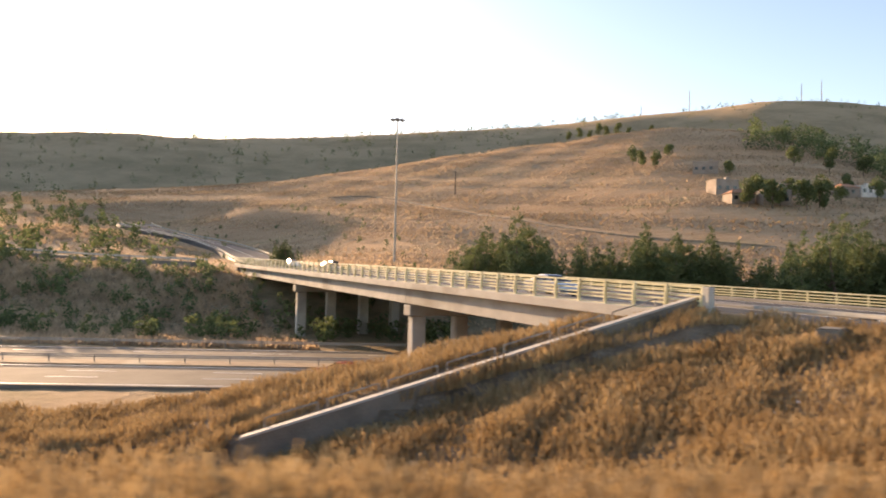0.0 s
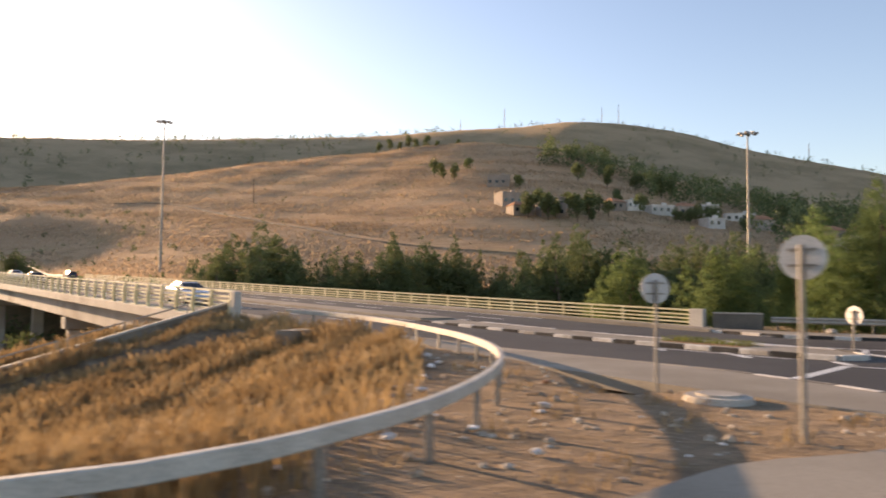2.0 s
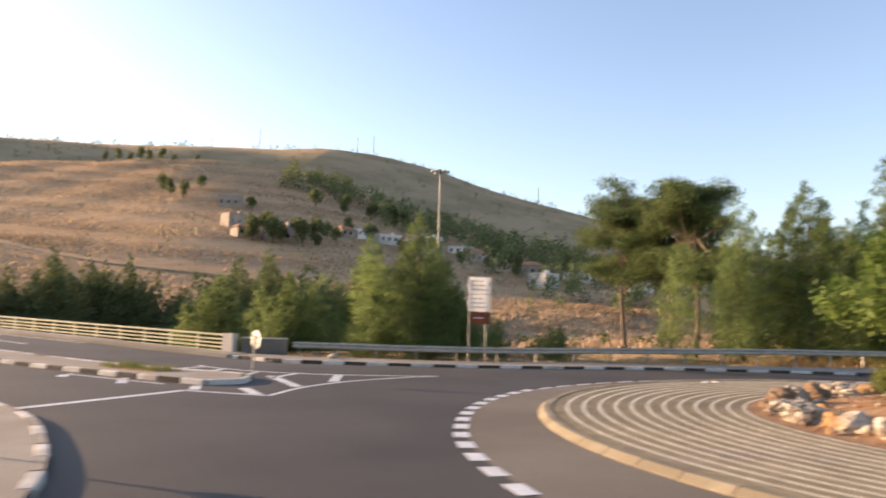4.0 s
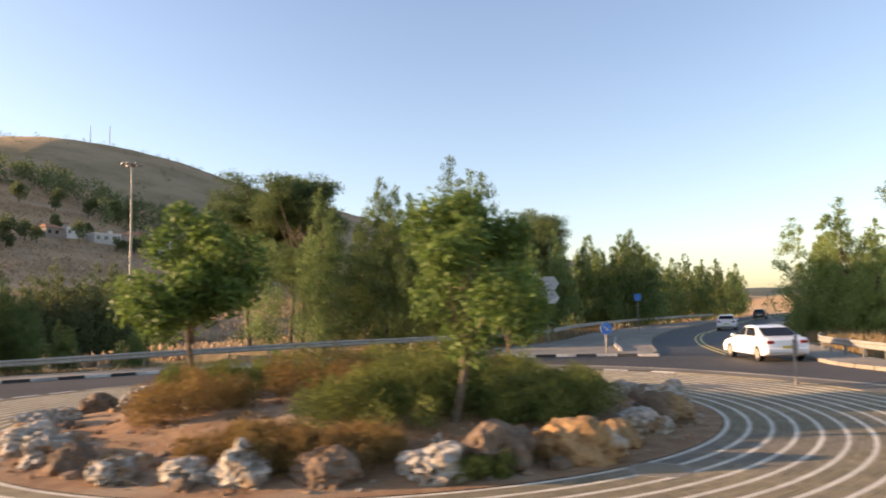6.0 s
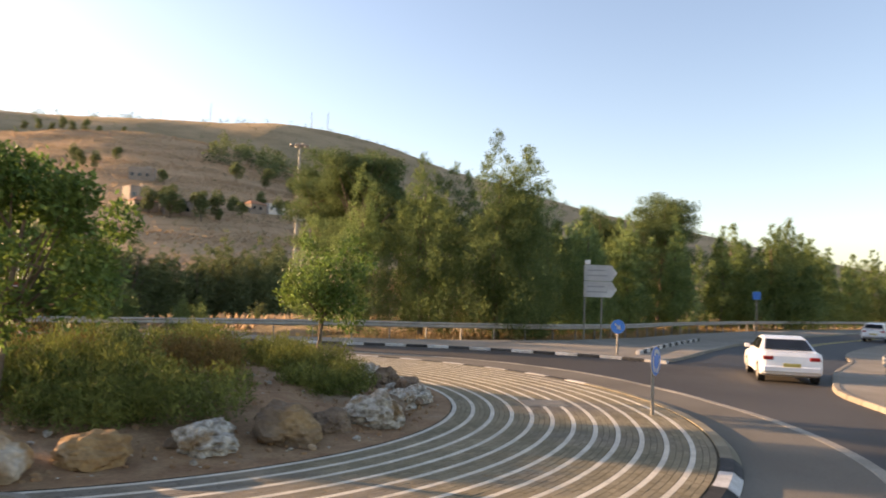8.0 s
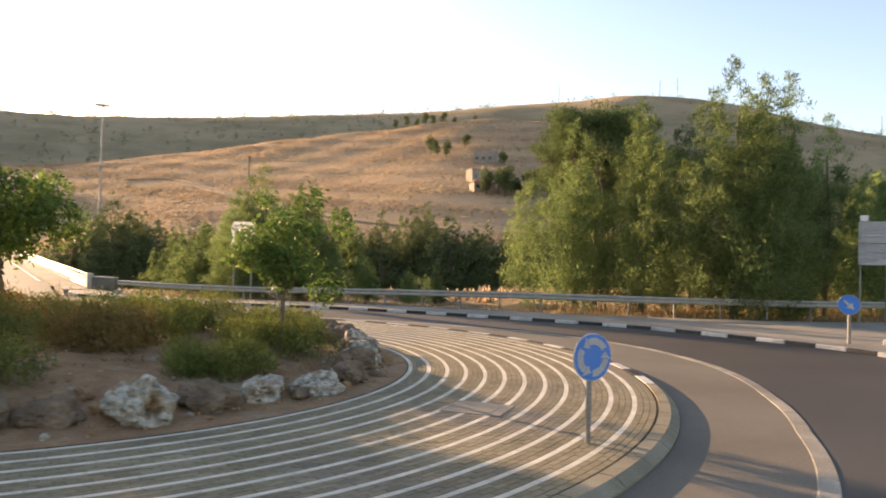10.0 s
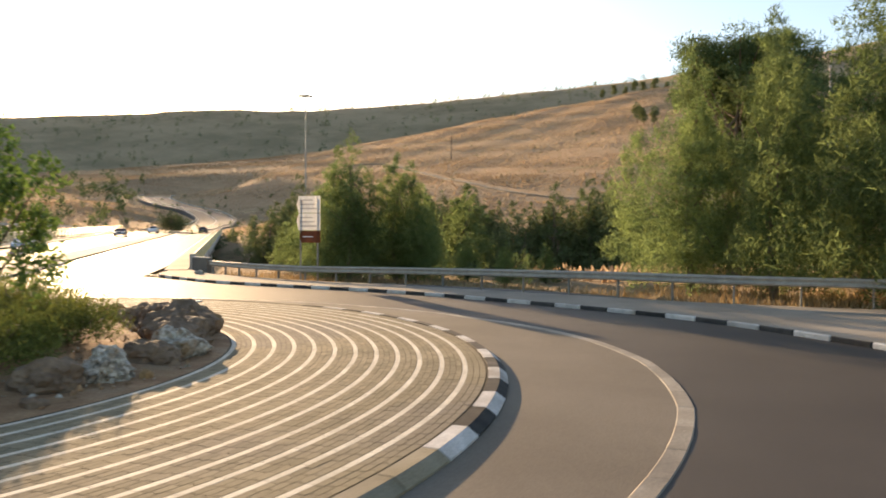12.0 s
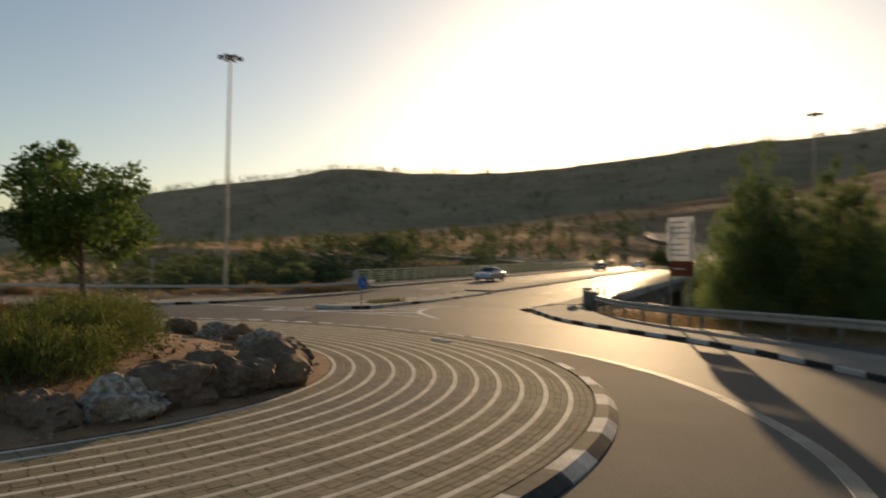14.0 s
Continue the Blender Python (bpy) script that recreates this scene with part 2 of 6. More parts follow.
    l.new(far.outputs["Value"], low.inputs[0])
    cut = n.new("ShaderNodeMath"); cut.operation = "MULTIPLY"
    l.new(low.outputs[0], cut.inputs[0]); l.new(ramp(far.outputs["Value"], 44, 60), cut.inputs[1])
    col = mixc(cut.outputs[0], col, mixc(ramp(noise_at(0.25, 8), 0.4, 0.62), (0.13, 0.11, 0.065), (0.26, 0.19, 0.12)))
    l.new(col, b.inputs["Base Color"])
    b.inputs["Sheen Weight"].default_value = 0.22          # dry stalks that catch light from behind
    b.inputs["Sheen Roughness"].default_value = 0.5
    b.inputs["Sheen Tint"].default_value = (0.9, 0.62, 0.36, 1)
    bp = n.new("ShaderNodeBump"); bp.inputs["Strength"].default_value = 0.8; bp.inputs["Distance"].default_value = 0.5
    l.new(noise_at(0.8, 8), bp.inputs["Height"]); l.new(bp.outputs["Normal"], b.inputs["Normal"])
    return m


HILLSIDE = ground_material()


# ---- building helpers ----
def part(name, bm, material, parent=None, label="", smooth=False):
    """Links a bmesh as one mesh object, under a thing where one is given."""
    me = bpy.data.meshes.new(name)
    bm.to_mesh(me)
    bm.free()
    me.materials.append(material)
    if smooth:
        me.polygons.foreach_set("use_smooth", [True] * len(me.polygons))
    ob = new(name, me)
    if parent:
        ob.parent = parent
    if label:
        ob["label"] = label
    return ob


def mesh_np(name, verts, faces, material, parent=None, smooth=False):
    """A mesh object from numpy arrays of vertices and equal-sized faces."""
    me = bpy.data.meshes.new(name)
    k = faces.shape[1]
    me.vertices.add(len(verts)); me.vertices.foreach_set("co", np.ascontiguousarray(verts, dtype=np.float32).ravel())
    me.loops.add(faces.size); me.loops.foreach_set("vertex_index", np.ascontiguousarray(faces, dtype=np.int32).ravel())
    me.polygons.add(len(faces)); me.polygons.foreach_set("loop_start", np.arange(0, faces.size, k, dtype=np.int32))
    if smooth:
        me.polygons.foreach_set("use_smooth", np.ones(len(faces), dtype=bool))
    else:
        me.polygons.foreach_set("use_smooth", np.zeros(len(faces), dtype=bool))
    me.update(calc_edges=True)
    me.validate()
    me.materials.append(material)
    ob = new(name, me)
    if parent:
        ob.parent = parent
    return ob


def empty(name, m=None):
    ob = new(name)
    if m is not None:
        ob.matrix_basis = m
    return ob


def box(bm, c, s, rz=0.0, bevel=0.0, tilt=None):
    """Adds a box of size s centred at c."""
    m = Matrix.Translation(c) @ Matrix.Rotation(rz, 4, "Z")
    if tilt is not None:
        m = m @ tilt
    r = bmesh.ops.create_cube(bm, size=1.0, matrix=m @ Matrix.Diagonal((*s, 1)))
    if bevel:
        edges = list({ed for v in r["verts"] for ed in v.link_edges})
        bmesh.ops.bevel(bm, geom=edges, offset=bevel, segments=1, affect="EDGES")
    return bm


def bar(bm, p, q, width, height, bevel=0.0):
    """Adds a square bar from p to q, its sides upright."""
    p, q = Vector(p), Vector(q)
    d = q - p
    rz = math.atan2(d.y, d.x)
    slope = Matrix.Rotation(-math.asin(d.z / d.length), 4, "Y")
    return box(bm, (p + q) / 2, (d.length, width, height), rz, bevel, slope)


def rod(bm, p, q, r1, r2=None, n=10):
    """Adds a round bar from p to q."""
    p, q = Vector(p), Vector(q)
    d = q - p
    m = Matrix.Translation((p + q) / 2) @ d.to_track_quat("Z", "Y").to_matrix().to_4x4()
    bmesh.ops.create_cone(bm, cap_ends=True, segments=n, radius1=r1, radius2=r1 if r2 is None else r2, depth=d.length, matrix=m)
    return bm


def curve_through(points, step=0.5):
    """A smooth line (Catmull-Rom) through points, resampled."""
    P = [Vector(p) for p in points]
    P = [P[0] * 2 - P[1]] + P + [P[-1] * 2 - P[-2]]
    out = []
    for i in range(1, len(P) - 2):
        k = max(1, int((P[i + 1] - P[i]).length / step))
        for j in range(k):
            t = j / k
            out.append(0.5 * ((2 * P[i]) + (P[i + 1] - P[i - 1]) * t + (2 * P[i - 1] - 5 * P[i] + 4 * P[i + 1] - P[i + 2]) * t * t
                              + (3 * P[i] - P[i - 1] - 3 * P[i + 1] + P[i + 2]) * t ** 3))
    out.append(P[-2])
    return out


def sweep(bm, line, profile, closed=False):
    """Sweeps a profile (offset to the right, height) along a line of 3D points; caps the ends."""
    rings = []
    n = len(line)
    for i, p in enumerate(line):
        if closed:
            d = line[(i + 1) % n] - line[i - 1]
        else:
            d = line[min(i + 1, n - 1)] - line[max(i - 1, 0)]
        d = Vector((d.x, d.y, 0)).normalized()
        side = Vector((d.y, -d.x, 0))
        rings.append([bm.verts.new(p + side * o + Vector((0, 0, h))) for o, h in profile])
    k = len(profile)
    for i in range(n if closed else n - 1):
        A, B = rings[i], rings[(i + 1) % n]
        for j in range(k):
            bm.faces.new((A[j], A[(j + 1) % k], B[(j + 1) % k], B[j]))
    if not closed:
        bm.faces.new(rings[0][::-1])
        bm.faces.new(rings[-1])
    bmesh.ops.recalc_face_normals(bm, faces=bm.faces)
    return bm


def slab(bm, outline, top, thick):
    """Adds a flat slab with the given outline."""
    vs = [bm.verts.new((x, y, top + zr(x, y))) for x, y in outline]
    f = bm.faces.new(vs)
    if f.normal.z < 0 or (f.normal_update() or f.normal.z) < 0:
        f.normal_flip()
    r = bmesh.ops.extrude_face_region(bm, geom=[f])
    low = [v for v in r["geom"] if isinstance(v, bmesh.types.BMVert)]
    bmesh.ops.translate(bm, verts=low, vec=(0, 0, -thick))
    bmesh.ops.recalc_face_normals(bm, faces=bm.faces)
    return bm


def strip(bm, p, q, width, z=0.004):
    """Adds a painted line from p to q."""
    p, q = Vector((*p[:2], 0)), Vector((*q[:2], 0))
    d = (q - p).normalized()
    s = Vector((d.y, -d.x, 0)) * width / 2
    return slab(bm, [((p + s).x, (p + s).y), ((q + s).x, (q + s).y), ((q - s).x, (q - s).y), ((p - s).x, (p - s).y)], z, 0.003)


# ---- plan ----
CX, CY = 42.8, 1.35                        # middle of the roundabout
R_BED, R_APRON, R_OUT = 7.5, 12.55, 20.4
BD = Vector((-0.4462, 0.8949, 0))              # the way the bridge runs
BN = Vector((0.8949, 0.4462, 0))               # across it, towards the far side
N_NEAR, N_FAR = 23.18, 44.16                 # the bridge's two edges, along BN
S0, S1 = 23.96, 140.0                       # its two ends, along BD


def bridge_xy(s, n, z=0.0):
    p = BD * s + BN * n
    return Vector((p.x, p.y, z))


GUARD = [(-40, 4.5), (-12, 4.4), (0.6, 4.95), (5.2, 5.28), (8.0, 5.38), (9.6, 5.62), (10.5, 5.95), (11.3, 6.48), (12.2, 7.35), (13.15, 8.45), (14.4, 10.5), (15.5, 13.0), (16.25, 16.0), (16.5, 19.5), (16.3, 22.5), (15.5, 26.4), (14.0, 29.8), (12.0, 32.4)]
OUTER = [(33.3, 31.2), (36, 29.6), (40, 26.6), (43.5, 24.6), (50, 22), (56, 19), (60, 16.9), (64, 15.6), (70, 14.6), (78, 16.0), (88, 19.5), (100, 22.5), (114, 25.0), (130, 26.5), (150, 27)]
KERB_OUT = [(32.2, 31.6), (32.9, 30.0), (33.4, 28.6), (34.6, 26.9), (36.6, 25.2), (39.8, 22.9), (44.3, 21.0), (49.6, 18.9), (55.6, 15.0), (59.7, 11.6), (62.3, 7.8), (63.6, 5.0), (64.0, 3.2)]
PAVE_EDGE = [(-40, 2.6), (-12, 2.4), (2, 2.3), (10, 2.2), (16, 1.7), (19.5, 1.3), (21.3, 2.2), (22.2, 4.5), (22.8, 7.0), (23.0, 10.0), (22.9, 12.5), (22.2, 15.6), (20.6, 18.8), (18.8, 22.2), (17.0, 26.0), (14.6, 30.2), (12.6, 33.8)]


def rise(x, y):
    """How far the road has climbed towards the bridge."""
    t = np.maximum(0, -0.5 * np.asarray(x, float) + 0.866 * np.asarray(y, float) - 10.0)
    return 0.025 * t * t / (t + 3.0)


def zr(x, y):
    return float(rise(x, y))


def seg_dist(X, Y, line):
    """Distance from the points X, Y to a line of points."""
    best = np.full(X.shape, 1e9)
    for (x0, y0), (x1, y1) in zip(line[:-1], line[1:]):
        dx, dy = x1 - x0, y1 - y0
        t = np.clip(((X - x0) * dx + (Y - y0) * dy) / (dx * dx + dy * dy), 0, 1)
        best = np.minimum(best, np.hypot(X - x0 - t * dx, Y - y0 - t * dy))
    return best


def smooth01(t):
    t = np.clip(t, 0, 1)
    return t * t * (3 - 2 * t)


# skyline: degrees left of +y and degrees up, of the grassy hill and of the ridge behind it
HILL = [(75, 1.2), (60, 2.4), (45, 3.6), (32, 5.0), (18, 6.6), (10.5, 7.6), (4.2, 8.8), (-3, 9.9), (-8, 10.6), (-13, 11.5), (-18, 11.9), (-24, 11.2), (-30, 9.4), (-37, 7.0), (-46, 5.0), (-56, 3.4), (-66, 1.8), (-80, 0.6)]
RIDGE = [(95, 1.5), (80, 3.6), (72.5, 5.15), (68, 6.0), (63.2, 6.7), (61.5, 6.95), (59.5, 7.6), (57, 7.8), (51.8, 7.5), (46, 7.55), (41.6, 7.85), (35, 8.5), (27, 9.4), (20, 9.6), (12, 10.2), (3, 11.0), (-8, 11.7), (-13, 12.15), (-19, 12.5), (-23, 12.85), (-27.5, 12.5), (-32, 11.6), (-36.3, 10.1), (-42.6, 8.6), (-48, 7.0), (-56, 5.4), (-63.6, 3.6), (-74.5, 1.2), (-95, 0.7)]
OX, OY = 29.0, 0.0


def polar_table(table, eye, dist, lift):
    A, R, H = [], [], []
    for az, el in table:
        x, y = eye[0] - dist * math.sin(radians(az)), eye[1] + dist * math.cos(radians(az))
        A.append(math.degrees(math.atan2(-(x - OX), y - OY))); R.append(math.hypot(x - OX, y - OY)); H.append(dist * math.tan(radians(el)) + lift)
    o = np.argsort(A)
    return np.array(A)[o], np.array(R)[o], np.array(H)[o]


def eased(table, width):
    """The table on a fine grid of directions, its corners rounded off."""
    A, R, H = table
    g = np.arange(-180, 180.01, 0.25)
    k = np.exp(-0.5 * (np.arange(-40, 41) * 0.25 / width) ** 2)
    k /= k.sum()
    pad = lambda v: np.convolve(np.concatenate([np.full(40, v[0]), v, np.full(40, v[-1])]), k, "valid")
    return g, pad(np.interp(g, A, R)), pad(np.interp(g, A, H))


HA, HR, HH = eased(polar_table(HILL, (-1.6, 1.2), 480.0, 2.0), 3.0)
RA, RR, RH = eased(polar_table(RIDGE, (25.0, 0.0), 1400.0, 2.2), 1.0)


def waves(X, Y):
    return (np.sin(X * 0.021 + 1.3) * np.sin(Y * 0.017) + 0.5 * np.sin(X * 0.053 + Y * 0.041) + 0.3 * np.sin(X * 0.11 - Y * 0.09 + 2))


# the road that climbs on from the bridge
HILL_ROAD = [(-32, 140), (-41, 162), (-49, 183), (-57, 205), (-68, 228), (-84, 246), (-104, 258), (-122, 276), (-134, 300)]


def along_road(X, Y):
    """Distance to the climbing road and how far along it."""
    best, where, run = np.full(X.shape, 1e9), np.zeros(X.shape), 0.0
    for (x0, y0), (x1, y1) in zip(HILL_ROAD[:-1], HILL_ROAD[1:]):
        dx, dy = x1 - x0, y1 - y0
        size = math.hypot(dx, dy)
        t = np.clip(((X - x0) * dx + (Y - y0) * dy) / size ** 2, 0, 1)
        d = np.hypot(X - x0 - t * dx, Y - y0 - t * dy)
        where = np.where(d < best, run + t * size, where)
        best = np.minimum(best, d)
        run += size
    return best, where


def ground_z(X, Y):
    """Height of the ground."""
    X, Y = np.asarray(X, float), np.asarray(Y, float)
    r = np.hypot(X - OX, Y - OY)
    az = np.degrees(np.arctan2(-(X - OX), Y - OY))
    # hills
    hc, rc = np.interp(az, HA, HH), np.interp(az, HA, HR)
    h2, r2 = np.interp(az, RA, RH), np.interp(az, RA, RR)
    t = np.clip((r - 118) / (rc - 118), 0, 1)
    t = t ** 1.35
    up = (hc - 3) * t + 3 * smooth01(t * 4)
    back = hc * (1 - 0.35 * smooth01((r - rc) / 220))
    z = np.where(r < rc, up, back)
    t2 = smooth01((r - rc - 150) / (r2 - rc - 150))
    z = np.where(r > rc + 150, z + np.maximum(h2 - z, -20) * t2, z)
    z = np.where(r > r2, h2 * (1 - 0.8 * smooth01((r - r2) / 1500)), z)
    z = z + waves(X, Y) * np.clip((r - 150) / 300, 0, 1) * 0.9
    back_side = smooth01((np.abs(az) - 88) / 25)
    z = z * (1 - back_side) - 0.6 * back_side * np.clip((r - 60) / 100, 0, 1)
    # near land: level beside the roads, bank down to the highway
    nn, ss = BN.x * X + BN.y * Y, BD.x * X + BD.y * Y
    west = (nn < N_NEAR + 1)
    d_guard = seg_dist(X, Y, GUARD)
    inside = (Y < np.interp(X, [g[0] for g in GUARD[:12]], [g[1] for g in GUARD[:12]])) | (nn > N_NEAR + 3.5)
    d_bridge = np.where(Y > 30, np.maximum(0, N_NEAR - nn), 99.0)
    bank = -0.3 * np.maximum(0, np.minimum(d_guard, d_bridge) - 1.5)
    bank = np.where(inside, np.where(Y < 36, rise(X, Y), 0), bank) + 0.25 * smooth01((20 - np.hypot(X - 9, Y - 30)) / 14) * west
    front = 34.5 + 0.0 * X                                  # foot of the abutment
    cut_near = -6.6 * smooth01((Y - front) / 11)
    cut_far = -6.6 * (1 - smooth01((Y - 100) / 26))
    under = np.where(Y < 62, cut_near, cut_far)
    near_z = np.where(Y < front, bank, np.minimum(bank, under))
    near_z = np.where(west & (Y < front), bank, near_z)
    east = nn > N_FAR - 0.5
    near_e = np.where(Y > 46, np.where(Y < 62, -6.6 * smooth01((Y - 46) / 9), cut_far), 0.0) * 1.0
    near_e = near_e * (1 - smooth01((X - 70) / 60) * 0.6)
    near_z = np.where(east, near_e - 0.35 * smooth01((nn - N_FAR) / 6) * (X < 60), near_z)
    near_z = np.maximum(near_z, -6.6)
    near_z = np.where(Y > 62, under * np.where(X > 70, 1 - smooth01((X - 70) / 60) * 0.6, 1), near_z)
    z = near_z + z
    # the climbing road lies in a shallow dip of the slope
    d_road, run = along_road(X, Y)
    bed = 2.7 + 0.035 * run + 0.11 * np.maximum(0, run - 85)
    w = (1 - smooth01((d_road - 9) / 45)) * (Y > 128)
    z = np.minimum(z, z * (1 - w) + bed * w)
    pave_in = (Y > np.interp(X, [p[0] for p in PAVE_EDGE[:10]], [p[1] + 0.6 for p in PAVE_EDGE[:10]])) & (nn < 27.3) & (X < 22)
    z = z + 0.24 * smooth01((np.where(pave_in, 1.0, 0.0) * seg_dist(X, Y, PAVE_EDGE) - 0.8) / 1.5) * (Y < 36)
    return z - 0.16 + 0.05 * np.sin(X * 1.7) * np.sin(Y * 1.3) * (r > 30)


# ---- ground ----
def build_ground():
    rings = np.concatenate([[0.0], 3.0 * 1.0295 ** np.arange(0, 246)])
    az = np.radians(np.concatenate([np.arange(-100, 100, 0.42), np.arange(100, 260, 2.0)]))
    R, A = np.meshgrid(rings, az, indexing="ij")
    X, Y = OX - R * np.sin(A), OY + R * np.cos(A)
    Z = ground_z(X, Y)
    nr, na = X.shape
    V = np.stack([X, Y, Z], -1).reshape(-1, 3)
    i, j = np.meshgrid(np.arange(nr - 1), np.arange(na), indexing="ij")
    j2 = (j + 1) % na
    F = np.stack([i * na + j, i * na + j2, (i + 1) * na + j2, (i + 1) * na + j], -1).reshape(-1, 4)
    g = mesh_np("ground", V, F, HILLSIDE, smooth=True)
    tagged(g, "dry straw-coloured grassland rising to bare hills", "ground", kind="structure")


build_ground()


def ring_outline(r, a0=0, a1=360, step=3):
    n = max(2, int(abs(a1 - a0) / step))
    return [(CX + r * math.cos(radians(a0 + (a1 - a0) * i / n)), CY + r * math.sin(radians(a0 + (a1 - a0) * i / n))) for i in range(n + (0 if abs(a1 - a0) >= 360 else 1))]


LANE = [(-75, 14.6), (-50, 14.5), (-26, 14.3), (-14, 14.5), (0, 15.0), (13, 15.25), (23, 15.2), (31, 15.0), (41, 14.6), (52, 14.3), (64, 14.0), (76, 13.75), (90, 13.7), (104, 13.75), (112, 13.85), (121, 13.9), (140, 14.1), (149, 14.25), (158, 14.5), (165, 14.7), (175, 15.0), (190, 15.0), (240, 14.7), (285, 14.6)]


def lane_r(deg):
    return float(np.interp((deg + 75) % 360 - 75, [a for a, _ in LANE], [r for _, r in LANE]))


def flat_ring(name, r0, r1, z, material, steps=180, thick=0.1):
    bm = bmesh.new()
    line = [Vector((*p, z)) for p in ring_outline(1.0, 0, 360, 360 / steps)]
    line = [Vector((CX + (p.x - CX) * r1, CY + (p.y - CY) * r1, z)) for p in line]
    sweep(bm, line, [(0, 0), (0, -thick), (-(r1 - r0), -thick), (-(r1 - r0), 0)], closed=True)
    return part(name, bm, material)


def build_roads():
    ra = flat_ring("roundabout_road", R_APRON + 1.2, R_OUT + 3.2, 0.0, ASPHALT)
    tagged(ra, "dark worn asphalt lane round the traffic island", "road", kind="structure")
    bm = bmesh.new()
    rows = []
    for i in range(180):
        a = radians(i * 2)
        rows.append([bm.verts.new((CX + r * math.cos(a), CY + r * math.sin(a), z)) for r, z in ((R_APRON - 0.2, 0.005), (lane_r(i * 2), 0.005), (lane_r(i * 2), -0.05), (R_APRON - 0.2, -0.05))])
    for A, B in zip(rows, rows[1:] + rows[:1]):
        for j in range(4):
            bm.faces.new((A[j], A[(j + 1) % 4], B[(j + 1) % 4], B[j]))
    bmesh.ops.recalc_face_normals(bm, faces=bm.faces)
    lane = part("inner_lane", bm, ASPHALT_PALE)
    tagged(lane, "pale sun-bleached asphalt lane beside the paved apron", "road", kind="structure")
    # slip road under the camera
    bm = bmesh.new()
    slab(bm, [(-60, 2.9), (-40, 2.8), (-12, 2.6), (10, 2.4), (19.5, 1.5), (23, 4), (24, 16), (30, 10), (30, -20), (22, -12), (10, -6), (-60, -5)], -0.008, 0.1)
    tagged(part("slip_road", bm, ASPHALT), "asphalt slip road climbing to the roundabout", "road", kind="structure")
    # carriageways to the bridge
    bm = bmesh.new()
    pts = [(22.9, 9.0), (23.1, 12.5), (22.3, 15.6), (20.7, 18.8), (18.9, 22.2), (17.1, 26.0), (14.7, 30.2)]
    a, b = bridge_xy(S0 + 1, N_NEAR + 2.4), bridge_xy(S0 + 1, N_FAR - 1.6)
    slab(bm, pts + [(a.x, a.y), (b.x, b.y), (33.3, 27.0), (36.5, 24.8), (45, 20), (40, 10), (30, 6)], -0.004, 0.1)
    tagged(part("bridge_approach_road", bm, ASPHALT), "dark asphalt approach between roundabout and bridge", "road", kind="structure")
    # the road that leaves past the trees
    mid = curve_through([(58, -3.5, 0), (66, 0.2, 0), (76, 4.8, 0), (90, 9.4, 0), (108, 13.0, 0), (128, 17.0, 0), (150, 19.5, 0.2), (185, 20, 0.5), (240, 14, 1.0), (330, -10, 1.5)], 3)
    bm = bmesh.new()
    line = [Vector((p.x, p.y, p.z - 0.006)) for p in mid]
    sweep(bm, line, [(-4.6, 0), (4.6, 0), (4.6, -0.1), (-4.6, -0.1)])
    tagged(part("side_road", bm, ASPHALT_DARK), "dark fresh asphalt road curving away between trees", "road", kind="structure")


build_roads()


